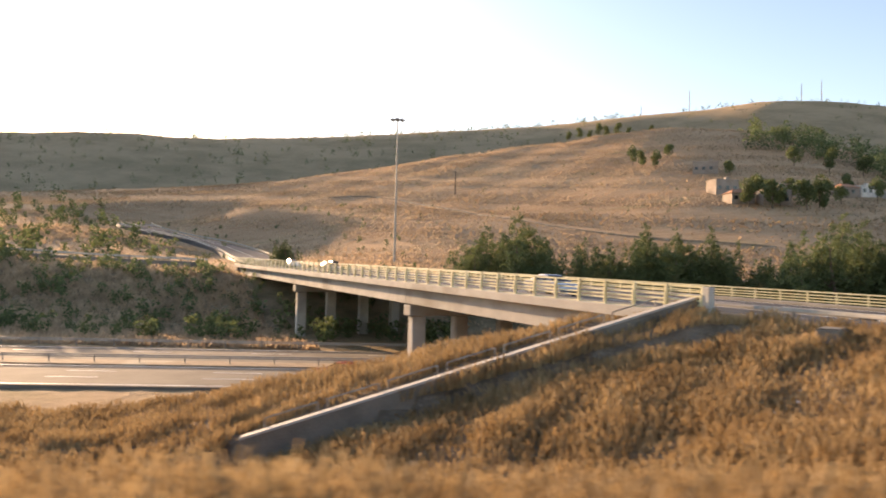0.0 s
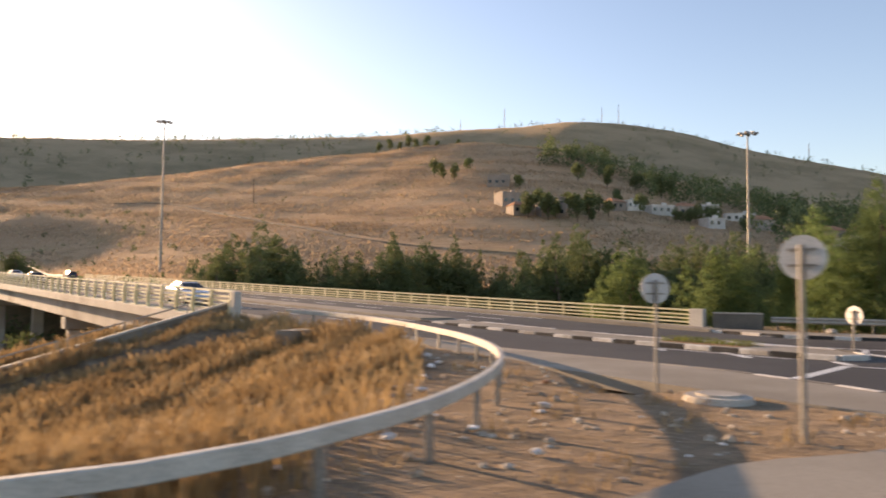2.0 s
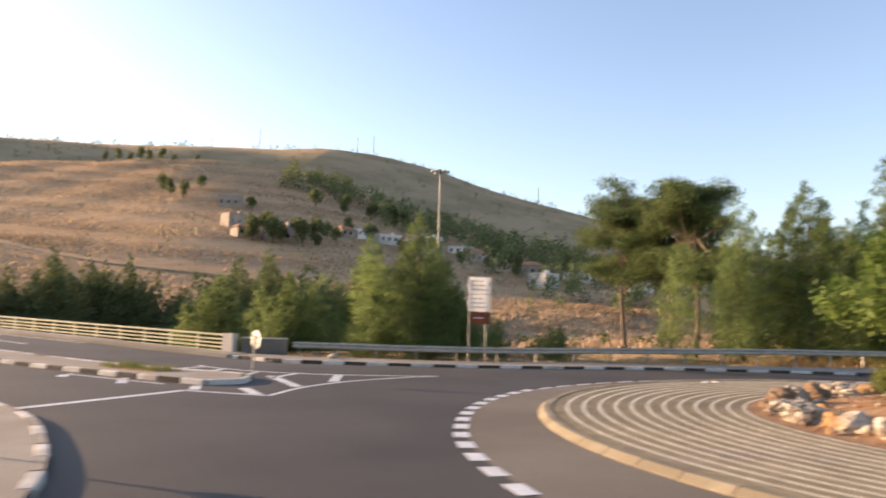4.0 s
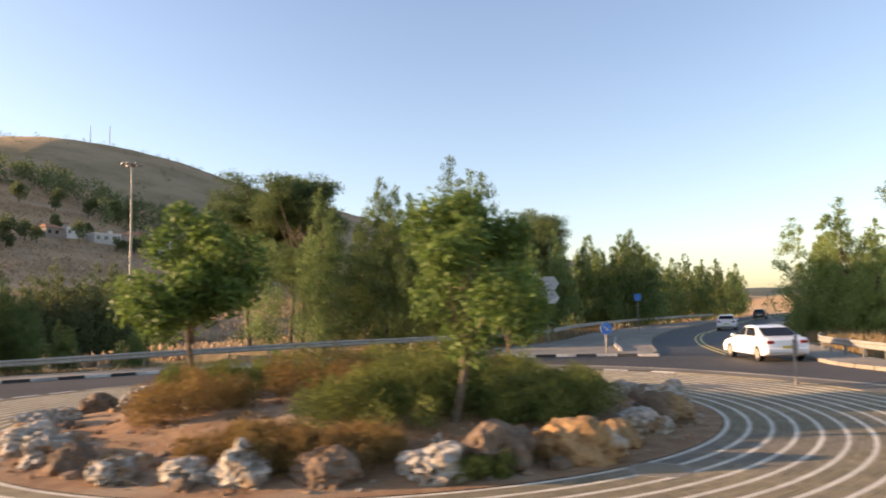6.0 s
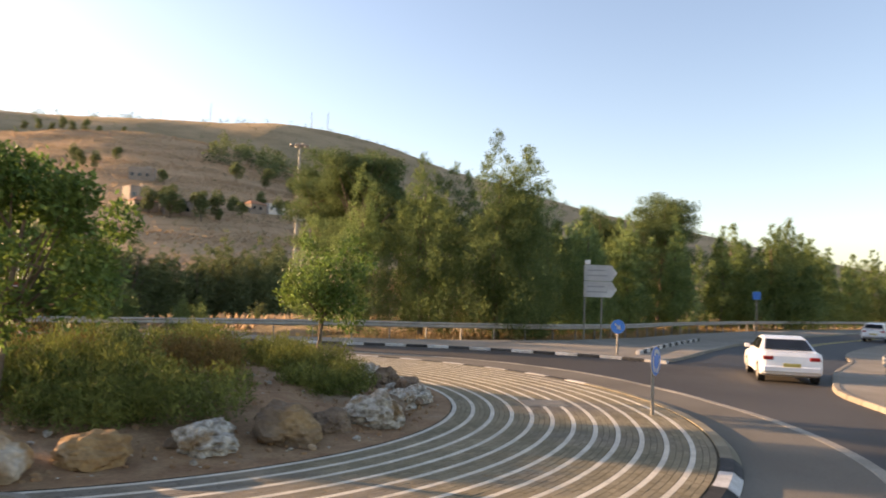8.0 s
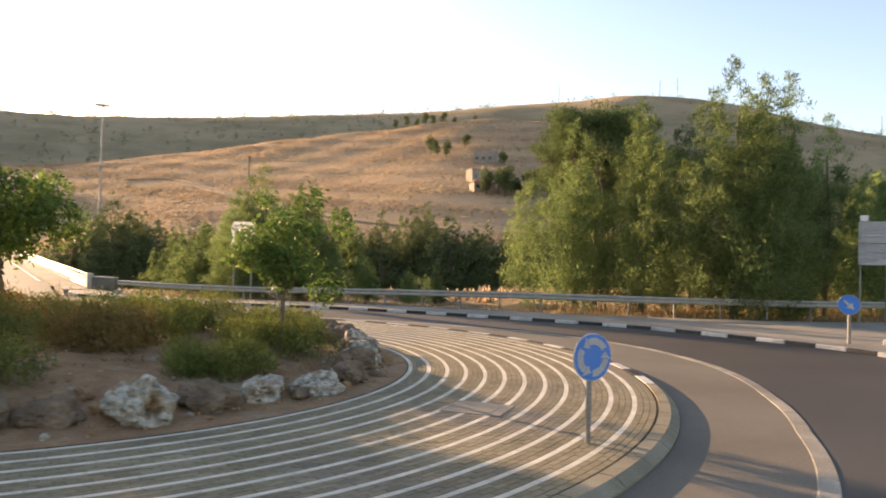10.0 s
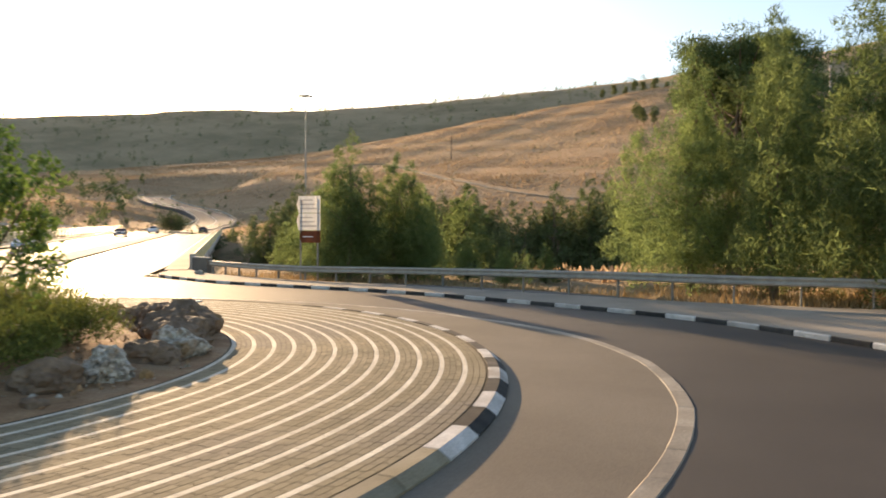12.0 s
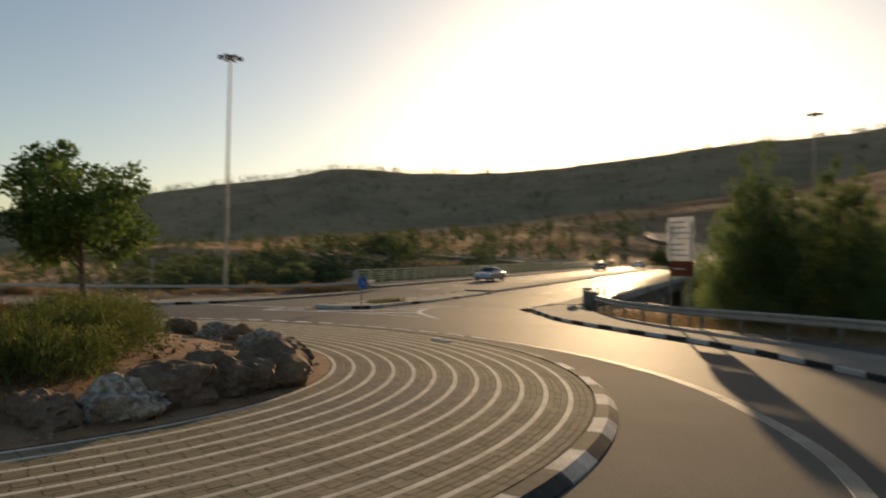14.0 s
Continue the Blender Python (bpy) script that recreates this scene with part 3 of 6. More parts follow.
def build_bridge():
    br = empty("bridge")
    tagged(br, "concrete road bridge with cream steel railings over a highway", "bridge")
    za, zb = 0.42, 0.26          # the deck falls towards its far side
    zd = lambda n: za + (zb - za) * (n - N_NEAR) / (N_FAR - N_NEAR)
    gr = 0.0228                 # and climbs along its length

    def strip_deck(name, n0, n1, lift, material, before=0.0):
        """One lengthwise strip of the deck, with a ramp before it that meets the approach."""
        bm = bmesh.new()
        prof = [(n0, zd(n0) + lift), (n1, zd(n1) + lift), (n1, zd(n1) - 0.3), (n0, zd(n0) - 0.3)]
        rows = []
        if before:
            low = []
            for k, n in enumerate((n0, n1, n1, n0)):
                p = bridge_xy(S0 - before, n)
                low.append(bm.verts.new((p.x, p.y, zr(p.x, p.y) + (lift + 0.003 if k < 2 else -0.3))))
            rows.append(low)
        for s in (S0, S1):
            rows.append([bm.verts.new(bridge_xy(s, n, z + gr * (s - S0))) for n, z in prof])
        for A, B in zip(rows[:-1], rows[1:]):
            for j in range(4):
                bm.faces.new((A[j], A[(j + 1) % 4], B[(j + 1) % 4], B[j]))
        bm.faces.new(rows[0][::-1]); bm.faces.new(rows[-1])
        bmesh.ops.recalc_face_normals(bm, faces=bm.faces)
        return part(name, bm, material, br)

    strip_deck("carriageway", N_NEAR + 2.4, 33.0, 0.0, ASPHALT, 5.0)
    strip_deck("median", 33.0, 35.3, 0.14, PAVE)
    strip_deck("carriageway", 35.3, N_FAR - 1.6, 0.0, ASPHALT, 5.0)
    strip_deck("footway", N_NEAR + 0.25, N_NEAR + 2.4, 0.16, PAVE)
    strip_deck("footway", N_FAR - 1.6, N_FAR - 0.25, 0.16, PAVE, 10.5)
    # girders: the nearest in pale concrete, the others in the darker one
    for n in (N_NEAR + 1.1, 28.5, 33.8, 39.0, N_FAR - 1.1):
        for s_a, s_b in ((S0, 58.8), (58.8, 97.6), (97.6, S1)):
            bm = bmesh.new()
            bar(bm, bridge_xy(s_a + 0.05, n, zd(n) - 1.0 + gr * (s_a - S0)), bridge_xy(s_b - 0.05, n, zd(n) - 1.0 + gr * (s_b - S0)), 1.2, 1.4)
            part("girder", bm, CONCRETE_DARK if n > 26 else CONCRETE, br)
    for n, sgn in ((N_NEAR, -1), (N_FAR, 1)):
        bm = bmesh.new()
        bar(bm, bridge_xy(S0, n, zd(n) - 0.1), bridge_xy(S1, n, zd(n) - 0.1 + gr * (S1 - S0)), 0.5, 0.55, 0.03)
        part("edge_beam", bm, CONCRETE, br)
    # piers with a hammer-head cap
    for s in (58.8, 97.6):
        bm = bmesh.new()
        zc = -1.9 + gr * (s - S0)
        a, b = bridge_xy(s, N_NEAR + 0.6, zc), bridge_xy(s, N_FAR - 0.6, zc)
        box(bm, (a + b) / 2, (1.5, (b - a).length, 1.0), math.atan2(BD.y, BD.x), 0.08)
        part("pier_cap", bm, CONCRETE, br)
        for n in (N_NEAR + 1.6, 29.0, 33.8, 38.6, N_FAR - 1.6):
            bm = bmesh.new()
            box(bm, bridge_xy(s, n, (zc - 0.5 - 7.2) / 2), (1.1, 1.3, zc - 0.5 + 7.2), math.atan2(BD.y, BD.x), 0.1)
            part("pier", bm, CONCRETE, br)
    # abutments, in darker concrete than the piers
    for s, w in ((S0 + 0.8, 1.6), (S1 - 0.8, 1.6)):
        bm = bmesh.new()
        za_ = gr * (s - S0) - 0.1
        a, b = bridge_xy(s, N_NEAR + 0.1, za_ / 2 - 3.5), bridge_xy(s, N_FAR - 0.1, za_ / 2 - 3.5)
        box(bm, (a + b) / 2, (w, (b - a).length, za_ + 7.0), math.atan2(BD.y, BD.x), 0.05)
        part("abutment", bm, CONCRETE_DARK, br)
    # railings
    ang = math.atan2(BD.y, BD.x)
    for n, full in ((N_NEAR, True), (N_FAR, False)):
        s_a = S0 + 0.6 if full else 15.3
        top = 1.82 if full else 1.05
        base = zd(n) + 0.15 if full else 0.15
        heights = [top - 0.04, top - 0.27, top - 0.47, top - 0.67, top - 0.87]
        if full:
            heights.append(base + 0.05)
        for k, h in enumerate(heights):
            bm = bmesh.new()
            bar(bm, bridge_xy(s_a, n, h), bridge_xy(S1, n, h + gr * (S1 - s_a)), 0.09 if k else 0.13, 0.075 if k else 0.09, 0.01)
            part("rail", bm, CREAM, br)
        bm = bmesh.new()
        hgt = top - base + 0.1
        out = 1 if full else -1
        box(bm, (0, 0.1 * out, hgt / 2 - 0.1), (0.17 if full else 0.1, 0.12, hgt), 0, 0.015)
        box(bm, (0, 0.17 * out, hgt * 0.4), (0.13 if full else 0.09, 0.08, hgt * 0.5), 0, 0.01)
        post = part("rail_post", bm, CREAM, br)
        for i in range(int((S1 - s_a) / 2.2) + 1):
            ob = post if i == 0 else post.copy()
            if i:
                scene.collection.objects.link(ob)
            ob.matrix_basis = Matrix.Translation(bridge_xy(s_a + i * 2.2, n, base + gr * i * 2.2)) @ Matrix.Rotation(ang, 4, "Z")
    # end posts
    for p, top, wide in ((bridge_xy(S0 + 0.35, N_NEAR, 0.3), 1.8, 0.4), (bridge_xy(15.0, N_FAR, 0), 1.1, 0.8)):
        bm = bmesh.new()
        box(bm, (p.x, p.y, top / 2), (wide, 0.35, top), ang, 0.03)
        part("end_post", bm, CONCRETE, br)
    # wing wall down the bank with its pipe handrail
    ww = empty("wing_wall")
    tagged(ww, "sloping concrete wing wall with pipe handrail down the bank", "retaining wall")
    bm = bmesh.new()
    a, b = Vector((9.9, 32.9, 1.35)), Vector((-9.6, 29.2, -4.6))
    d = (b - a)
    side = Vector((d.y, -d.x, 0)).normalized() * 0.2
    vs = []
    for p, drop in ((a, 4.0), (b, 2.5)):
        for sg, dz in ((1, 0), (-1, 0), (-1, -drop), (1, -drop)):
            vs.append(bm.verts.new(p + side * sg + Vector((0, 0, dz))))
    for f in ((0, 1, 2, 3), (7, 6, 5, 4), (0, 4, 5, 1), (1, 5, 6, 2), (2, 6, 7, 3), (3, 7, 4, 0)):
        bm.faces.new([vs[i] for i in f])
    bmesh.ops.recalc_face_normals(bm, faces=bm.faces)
    # wall face in darker concrete than the coping on top
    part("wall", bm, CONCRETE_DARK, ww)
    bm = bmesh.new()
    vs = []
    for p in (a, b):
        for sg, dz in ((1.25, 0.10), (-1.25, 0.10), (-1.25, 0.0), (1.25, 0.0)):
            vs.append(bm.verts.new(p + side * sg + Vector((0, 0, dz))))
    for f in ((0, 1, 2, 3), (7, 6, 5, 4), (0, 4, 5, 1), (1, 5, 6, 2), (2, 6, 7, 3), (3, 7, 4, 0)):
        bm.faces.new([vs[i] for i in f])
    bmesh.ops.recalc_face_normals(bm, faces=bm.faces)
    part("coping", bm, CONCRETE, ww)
    off = Vector((-d.y, d.x, 0)).normalized() * -0.45
    for i in range(7):
        t0, t1 = 0.1 + i * 0.125, 0.1 + i * 0.125 + 0.105
        p0, p1 = a + d * t0 + off, a + d * t1 + off
        bm = bmesh.new()
        up = Vector((0, 0, 0.45))
        rod(bm, p0 + up, p1 + up, 0.035)
        rod(bm, p0 - up, p0 + up, 0.035)
        rod(bm, p1 - up, p1 + up, 0.035)
        part("handrail", bm, STEEL_DULL, ww)


build_bridge()


# ---- roadside structure ----
def gz(x, y):
    return float(ground_z(np.array([x]), np.array([y]))[0])


def line3(points, dz=0.0, step=0.6):
    """A smooth line over plan points, following the road's climb."""
    return [Vector((p.x, p.y, dz + zr(p.x, p.y))) for p in curve_through([(x, y, 0) for x, y in points], step)]


def along(line, gap, start=0.0):
    """Places at even distances along a line, with the heading there."""
    out, want, run = [], start, 0.0
    for a, b in zip(line[:-1], line[1:]):
        d = (b - a).length
        while want <= run + d:
            out.append((a.lerp(b, (want - run) / d), math.atan2(b.y - a.y, b.x - a.x)))
            want += gap
        run += d
    return out


def kerb_line(name, points, label, painted=True, length=1.0, height=0.15, parent=None, plain=PAVE, side=0.0, dark_every=2):
    """Kerbstones one by one along a line, black and white in turn."""
    k = empty(name)
    tagged(k, label, "kerb", kind="structure")
    bm = bmesh.new()
    box(bm, (0, 0, height / 2 - 0.1), (length - 0.02, 0.2, height + 0.2), 0, 0.025)
    first = part("kerbstone", bm, plain if not painted else KERB_WHITE, k)
    other = None
    for i, (p, a) in enumerate(along(line3(points, step=0.3), length, length / 2)):
        dark = painted and i % dark_every == 1
        if i == 0:
            ob = first
        elif dark and other is None:
            ob = first.copy(); ob.data = first.data.copy(); ob.data.materials[0] = KERB_BLACK; ob.data.materials.append(PAVE); other = ob
            for f in ob.data.polygons:
                f.material_index = 1 if f.normal.z > 0.9 else 0
        else:
            ob = (other if dark else first).copy()
        if i:
            scene.collection.objects.link(ob)
        ob.matrix_basis = Matrix.Translation(p) @ Matrix.Rotation(a, 4, "Z") @ Matrix.Translation((0, side, 0))
    return k


def tri_slab(name, outline, top, thick, material, label, category):
    bm = bmesh.new()
    slab(bm, outline, top, thick)
    bmesh.ops.triangulate(bm, faces=[f for f in bm.faces if len(f.verts) > 4])
    return tagged(part(name, bm, material), label, category, kind="structure")


INNER = [(11.6, 33.4), (13.9, 29.9), (15.9, 25.5), (17.0, 21.0), (17.7, 18.0), (19.2, 14.0), (20.2, 11.4), (21.2, 9.4), (20.4, 8.4), (18.4, 7.7), (16.5, 7.5), (14.0, 6.2), (11.0, 4.7), (6.0, 4.1), (-12, 4.0), (-40, 4.4)]


def build_pavements():
    outer = [(p.x, p.y) for p in line3(PAVE_EDGE)]
    inner = [(p.x, p.y) for p in line3(INNER[:7])] + [(p.x, p.y) for p in line3(INNER[7:])]
    tri_slab("pavement_west", outer + inner, 0.12, 0.3, PAVE, "pale concrete pavement round a patch of bare earth", "pavement")
    kerb_line("kerb_west", PAVE_EDGE[6:12], "concrete kerb with alternate stones painted white", True, 1.0, 0.135)
    kerb_line("kerb_slip_road", PAVE_EDGE[:7], "plain worn concrete kerb of the slip road", False, 1.0, 0.135)
    kerb_line("kerb_bridge_road", PAVE_EDGE[11:], "plain worn concrete kerb towards the bridge", False, 1.0, 0.135)
    ko = [(p.x, p.y) for p in line3(KERB_OUT)]
    east = [(66.5, 3.9), (74, 7.2), (84, 11.0), (100, 15.4), (118, 19.2), (140, 22.4)]
    back = [(140, 25.6), (114, 24.0), (100, 21.6), (88, 18.7), (78, 15.3), (70, 13.9), (64, 14.9), (60, 16.1), (56, 18.2), (50, 21.3), (43.5, 23.9), (40, 25.9), (36.2, 28.9), (33.4, 32.0)]
    tri_slab("pavement_outer", ko + east + back, 0.13, 0.3, PAVE, "pale concrete pavement along the outer edge of the roundabout", "pavement")
    kerb_line("kerb_outer", KERB_OUT, "roundabout kerb painted in black and white blocks", True, 1.0, 0.125)
    kerb_line("kerb_side_road", [(64.2, 3.2)] + east, "plain concrete kerb beside the dark road", False, 1.0, 0.14)
    kerb_line("kerb_island_cut", [(65.4, 5.3), (71.5, 8.4), (79.5, 12.0)], "raised black and white kerb across the paved corner", True, 0.8, 0.3)
    # south side of the side road, with its verge
    south = [(54.5, -10.5), (57.5, -8.3), (60.5, -5.6), (63.5, -4.0), (67.5, -2.2), (73, -0.2), (80, 3.0), (92, 6.2), (110, 9.6), (128, 12.6)]
    so = [(p.x, p.y) for p in line3(south)]
    tri_slab("pavement_south", so + [(128, 10.8), (110, 7.8), (92, 4.3), (80, 1.0), (73, -2.2), (67, -4.6), (63, -6.4), (60, -8.2), (57, -11)], 0.12, 0.3, PAVE, "pale concrete pavement beside the dark side road", "pavement")
    kerb_line("kerb_south", south, "worn pale kerb at the road mouth", False, 1.0, 0.14)


build_pavements()


def guard_rail(points, label, top=0.74, post_gap=2.0, lift=None, side=1, beam=STEEL, boxed=False):
    """A steel beam on posts, corrugated or a square tube."""
    g = empty("guard_rail")
    tagged(g, label, "guard rail")
    line = line3(points, 0.0, 0.5)
    if lift:
        for p in line:
            p.z += lift(p.x, p.y)
    prof = [(0.00, 0), (0.05, -0.04), (0.05, -0.09), (0.0, -0.13), (0.0, -0.17), (0.05, -0.21), (0.05, -0.26), (0.0, -0.30),
            (-0.012, -0.30), (0.036, -0.255), (0.036, -0.215), (-0.014, -0.172), (-0.014, -0.128), (0.036, -0.085), (0.036, -0.045), (-0.012, 0)]
    if boxed:
        prof = [(0.012, 0), (0.1, 0), (0.112, -0.012), (0.112, -0.155), (0.1, -0.167), (0.012, -0.167), (0, -0.155), (0, -0.012)]
    bm = bmesh.new()
    sweep(bm, [Vector((p.x, p.y, p.z + top)) for p in line], [(o * side, h) for o, h in prof])
    part("beam", bm, beam, g)
    bm = bmesh.new()
    if boxed:
        box(bm, (0, -0.056 * side, top / 2 - 0.38), (0.09, 0.07, top + 0.5), 0, 0.006)
    else:
        box(bm, (0, 0.09 * side, top / 2 - 0.3), (0.055, 0.11, top + 0.5), 0, 0.006)
        box(bm, (0, 0.03 * side, top - 0.15), (0.05, 0.06, 0.22), 0, 0.006)
    first = part("post", bm, STEEL_DULL, g)
    for i, (p, a) in enumerate(along(line, post_gap, 0.3)):
        ob = first if i == 0 else first.copy()
        if i:
            scene.collection.objects.link(ob)
        ob.matrix_basis = Matrix.Translation(p) @ Matrix.Rotation(a, 4, "Z")
    return g


guard_rail(GUARD[1:], "curved square-tube steel guard rail round the grassy bank", 0.80, 2.0, beam=STEEL_PALE, boxed=True)
guard_rail([(35.3, 30.7), (37.6, 28.6)] + OUTER[2:], "galvanised steel guard rail behind the outer pavement", 0.74, 2.0, lambda x, y: 0.05 + 0.22 * min(1, max(0, (x - 44) / 14)))
guard_rail([(53, -12.2), (56.5, -9.7), (60.5, -7.4), (64.5, -5.2), (68.5, -3.4), (73, -2.6)], "guard rail end on the verge of the side road", 0.74, 2.0, lambda x, y: 0.05, side=-1)

# low dark wall after the far bridge railing
ew = empty("end_wall")
tagged(ew, "low stained concrete wall with a pale coping", "wall")
bm = bmesh.new()
bar(bm, (33.3, 32.5, 0.38), (35.1, 31.0, 0.38), 0.3, 1.0, 0.02)
part("wall", bm, CONCRETE_DARK, ew)
bm = bmesh.new()
bar(bm, (33.3, 32.5, 0.915), (35.1, 31.0, 0.915), 0.34, 0.06, 0.01)
part("coping", bm, CONCRETE, ew)


# ---- markings ----
def build_markings():
    road = bpy.data.objects["roundabout_road"]
    bp = bpy.data.objects["bridge_approach_road"]

    def line_mark(p, q, w=0.15, parent=bp, z=0.006, m=PAINT):
        bm = bmesh.new()
        strip(bm, p, q, w, z)
        return part("marking", bm, m, parent)

    def arc(r, a0, a1, w, parent=road, z=0.009, material=PAINT):
        bm = bmesh.new()
        n = max(2, int(abs(a1 - a0) / 2))
        line = []
        for i in range(n + 1):
            g = a0 + (a1 - a0) * i / n
            line.append(Vector((CX + (lane_r(g) + r) * math.cos(radians(g)), CY + (lane_r(g) + r) * math.sin(radians(g)), z)))
        sweep(bm, line, [(-w / 2, 0), (w / 2, 0), (w / 2, -0.004), (-w / 2, -0.004)])
        return part("marking", bm, material, parent)

    for i in range(24):                                   # broken edge line where traffic joins
        a0 = 116 + i * 4.1
        arc(0.1, a0, a0 + 2.3, 0.3)
    for i in range(6):
        arc(0.0, 86 + i * 5, 89.5 + i * 5, 0.13)
    # give-way line and hatched nose before the splitter island
    line_mark((22.6, 14.3), (26.9, 17.0), 0.28)
    line_mark((26.9, 17.0), (28.6, 15.0), 0.16)
    nose = curve_through([(28.6, 15.0, 0), (30.3, 16.8, 0), (32.6, 18.2, 0), (35.4, 19.0, 0)], 0.5)
    for p, q in zip(nose[:-1], nose[1:]):
        line_mark(p, q, 0.16)
    line_mark((28.6, 17.1), (28.4, 15.3), 0.32)
    line_mark((30.7, 20.8), (30.2, 17.0), 0.34)
    line_mark((33.2, 20.6), (31.9, 18.2), 0.34)
    line_mark((27.5, 18.1), (27.2, 17.1), 0.3)
    # edge lines and hatching beside the median kerb
    P = lambda s, n: tuple(bridge_xy(s, n))[:2]
    for s0 in range(5, 21, 4):
        line_mark(P(s0, 32.4), P(s0 + 4, 32.4), 0.13)
    for s0 in (6.0, 9.0, 12.0, 15.0):
        line_mark(P(s0, 31.7), P(s0 + 1.4, 32.75), 0.3)
    for s0 in range(10, 18, 4):
        line_mark(P(s0, 41.6), P(s0 + 4, 41.6), 0.12)
    for s0 in range(6, 18, 4):
        line_mark(P(s0, 27.3), P(s0 + 4, 27.3), 0.12)
    for s0 in range(12, 18, 6):
        line_mark(P(s0, 38.9), P(s0 + 2.5, 38.9), 0.12)
    # hatched corner between the median and the exit to the bridge
    edge = curve_through([(36.5, 19.0, 0), (33.2, 20.6, 0), (30.9, 22.8, 0), (29.9, 24.9, 0), (29.3, 27.0, 0), (27.6, 29.7, 0)], 0.5)
    for p, q in zip(edge[:-1], edge[1:]):
        line_mark(p, q, 0.18)
    line_mark((35.4, 19.0), (36.5, 19.0), 0.16)
    for k, (e0, e1) in enumerate((((30.4, 20.0), (32.0, 21.6)), ((30.2, 21.6), (30.9, 22.8)), ((29.2, 23.2), (30.1, 24.3)), ((28.4, 24.8), (29.8, 25.6)), ((27.6, 26.4), (29.4, 27.0)), ((26.8, 28.2), (28.6, 28.4)))):
        line_mark(e0, e1, 0.22)
    line_mark((24.8, 30.6), (33.6, 28.3), 0.2)
    for k in range(3):
        line_mark(P(13.6 + 2 * k, 35.5), P(12.9 + 2 * k, 36.7), 0.18)
    # lines on the bridge deck
    deck = bpy.data.objects["carriageway"]
    deck2 = bpy.data.objects["carriageway.001"]
    za, zb, gr = 0.42, 0.26, 0.0228
    for n, parent, gap in ((N_NEAR + 2.9, deck, 0), (32.5, deck, 0), (35.7, deck2, 0), (42.1, deck2, 0), (29.3, deck, 6), (38.9, deck2, 6)):
        z = za + (zb - za) * (n - N_NEAR) / (N_FAR - N_NEAR) + 0.006
        for s in np.arange(S0, S1 - 3, 6.0):
            bm = bmesh.new()
            e = s + (6.0 if not gap else 3.0)
            bar(bm, bridge_xy(s, n, z + gr * (s - S0)), bridge_xy(e, n, z + gr * (e - S0)), 0.13, 0.006)
            part("marking", bm, PAINT, parent)
    for k in range(22):                                   # short bars beside the median
        s = S0 + 1.0 + 2.0 * k
        z = za + (zb - za) * (36.2 - N_NEAR) / (N_FAR - N_NEAR) + 0.012
        bm = bmesh.new()
        bar(bm, bridge_xy(s, 35.5, z + gr * (s - S0)), bridge_xy(s - 0.7, 36.7, z + gr * (s - 0.7 - S0)), 0.18, 0.006)
        part("marking", bm, PAINT, deck2)
    # east road: edge lines
    side = bpy.data.objects["side_road"]
    for off, m in ((-4.2, PAINT), (0.25, PAINT_YELLOW), (-0.1, PAINT_YELLOW)):
        mid = curve_through([(66, 0.2, 0), (76, 4.8, 0), (90, 9.4, 0), (108, 13.0, 0), (128, 17.0, 0), (150, 19.5, 0.2), (185, 20, 0.5)], 2)
        bm = bmesh.new()
        sweep(bm, [p + Vector((0, 0, 0.003)) for p in mid], [(off - 0.07, 0), (off + 0.07, 0), (off + 0.07, -0.004), (off - 0.07, -0.004)])
        part("marking", bm, m, side)


build_markings()


def build_edging():
    """Flush stones along the outer edge of the inner lane."""
    e = empty("lane_edging")
    tagged(e, "flush worn concrete edging stones between two asphalt lanes", "kerb", kind="structure")
    rnd = random.Random(17)
    deg = -75.0
    while deg < 84:
        step = math.degrees(1.0 / lane_r(deg))
        bm = bmesh.new()
        ring = []
        dz = rnd.uniform(-0.004, 0.006)
        for k in range(3):
            g = deg + (step - 0.06) * k / 2
            c, q = math.cos(radians(g)), math.sin(radians(g))
            ring.append([bm.verts.new((CX + (lane_r(g) + r) * c, CY + (lane_r(g) + r) * q, z)) for r, z in ((-0.13, 0.004), (-0.11, 0.012 + dz * 0.5), (0.09, 0.012 + dz * 0.5), (0.12, -0.02), (0.12, -0.08), (-0.13, -0.08))])
        for A, B in zip(ring[:-1], ring[1:]):
            for j in range(6):
                bm.faces.new((A[j], A[(j + 1) % 6], B[(j + 1) % 6], B[j]))
        bm.faces.new(ring[0][::-1]); bm.faces.new(ring[-1])
        bmesh.ops.recalc_face_normals(bm, faces=bm.faces)
        part("edging_stone", bm, EDGING, e)
        deg += step


build_edging()

# splitter island with its kerb
ISLE_WEST = [(27.8, 18.3), (26.9, 20.0)] + [tuple(bridge_xy(t, 33.0))[:2] for t in (8, 12, 16, 20, 23.96)]
ISLE_EAST = [tuple(bridge_xy(t, 35.3))[:2] for t in (23.96, 20, 16, 12, 8)] + [(29.5, 20.4), (29.0, 18.6)]
ISLE = ISLE_WEST + ISLE_EAST
bm = bmesh.new()
slab(bm, ISLE, 0.14, 0.3)
bmesh.ops.triangulate(bm, faces=[f for f in bm.faces if len(f.verts) > 4])
tagged(part("splitter_island", bm, PAVE), "raised concrete splitter island between the bridge lanes", "traffic island", kind="structure")
kerb_line("kerb_splitter", ISLE_WEST, "splitter island kerb painted black and white", True, 1.0, 0.165)
kerb_line("kerb_splitter_far", ISLE_EAST + [ISLE_WEST[0]], "white-painted kerb along the splitter island", True, 1.0, 0.165, dark_every=6)
bm = bmesh.new()
slab(bm, [(26.9, 21.6), (28.0, 21.9), (26.6, 24.9), (25.6, 24.4)], 0.155, 0.05)
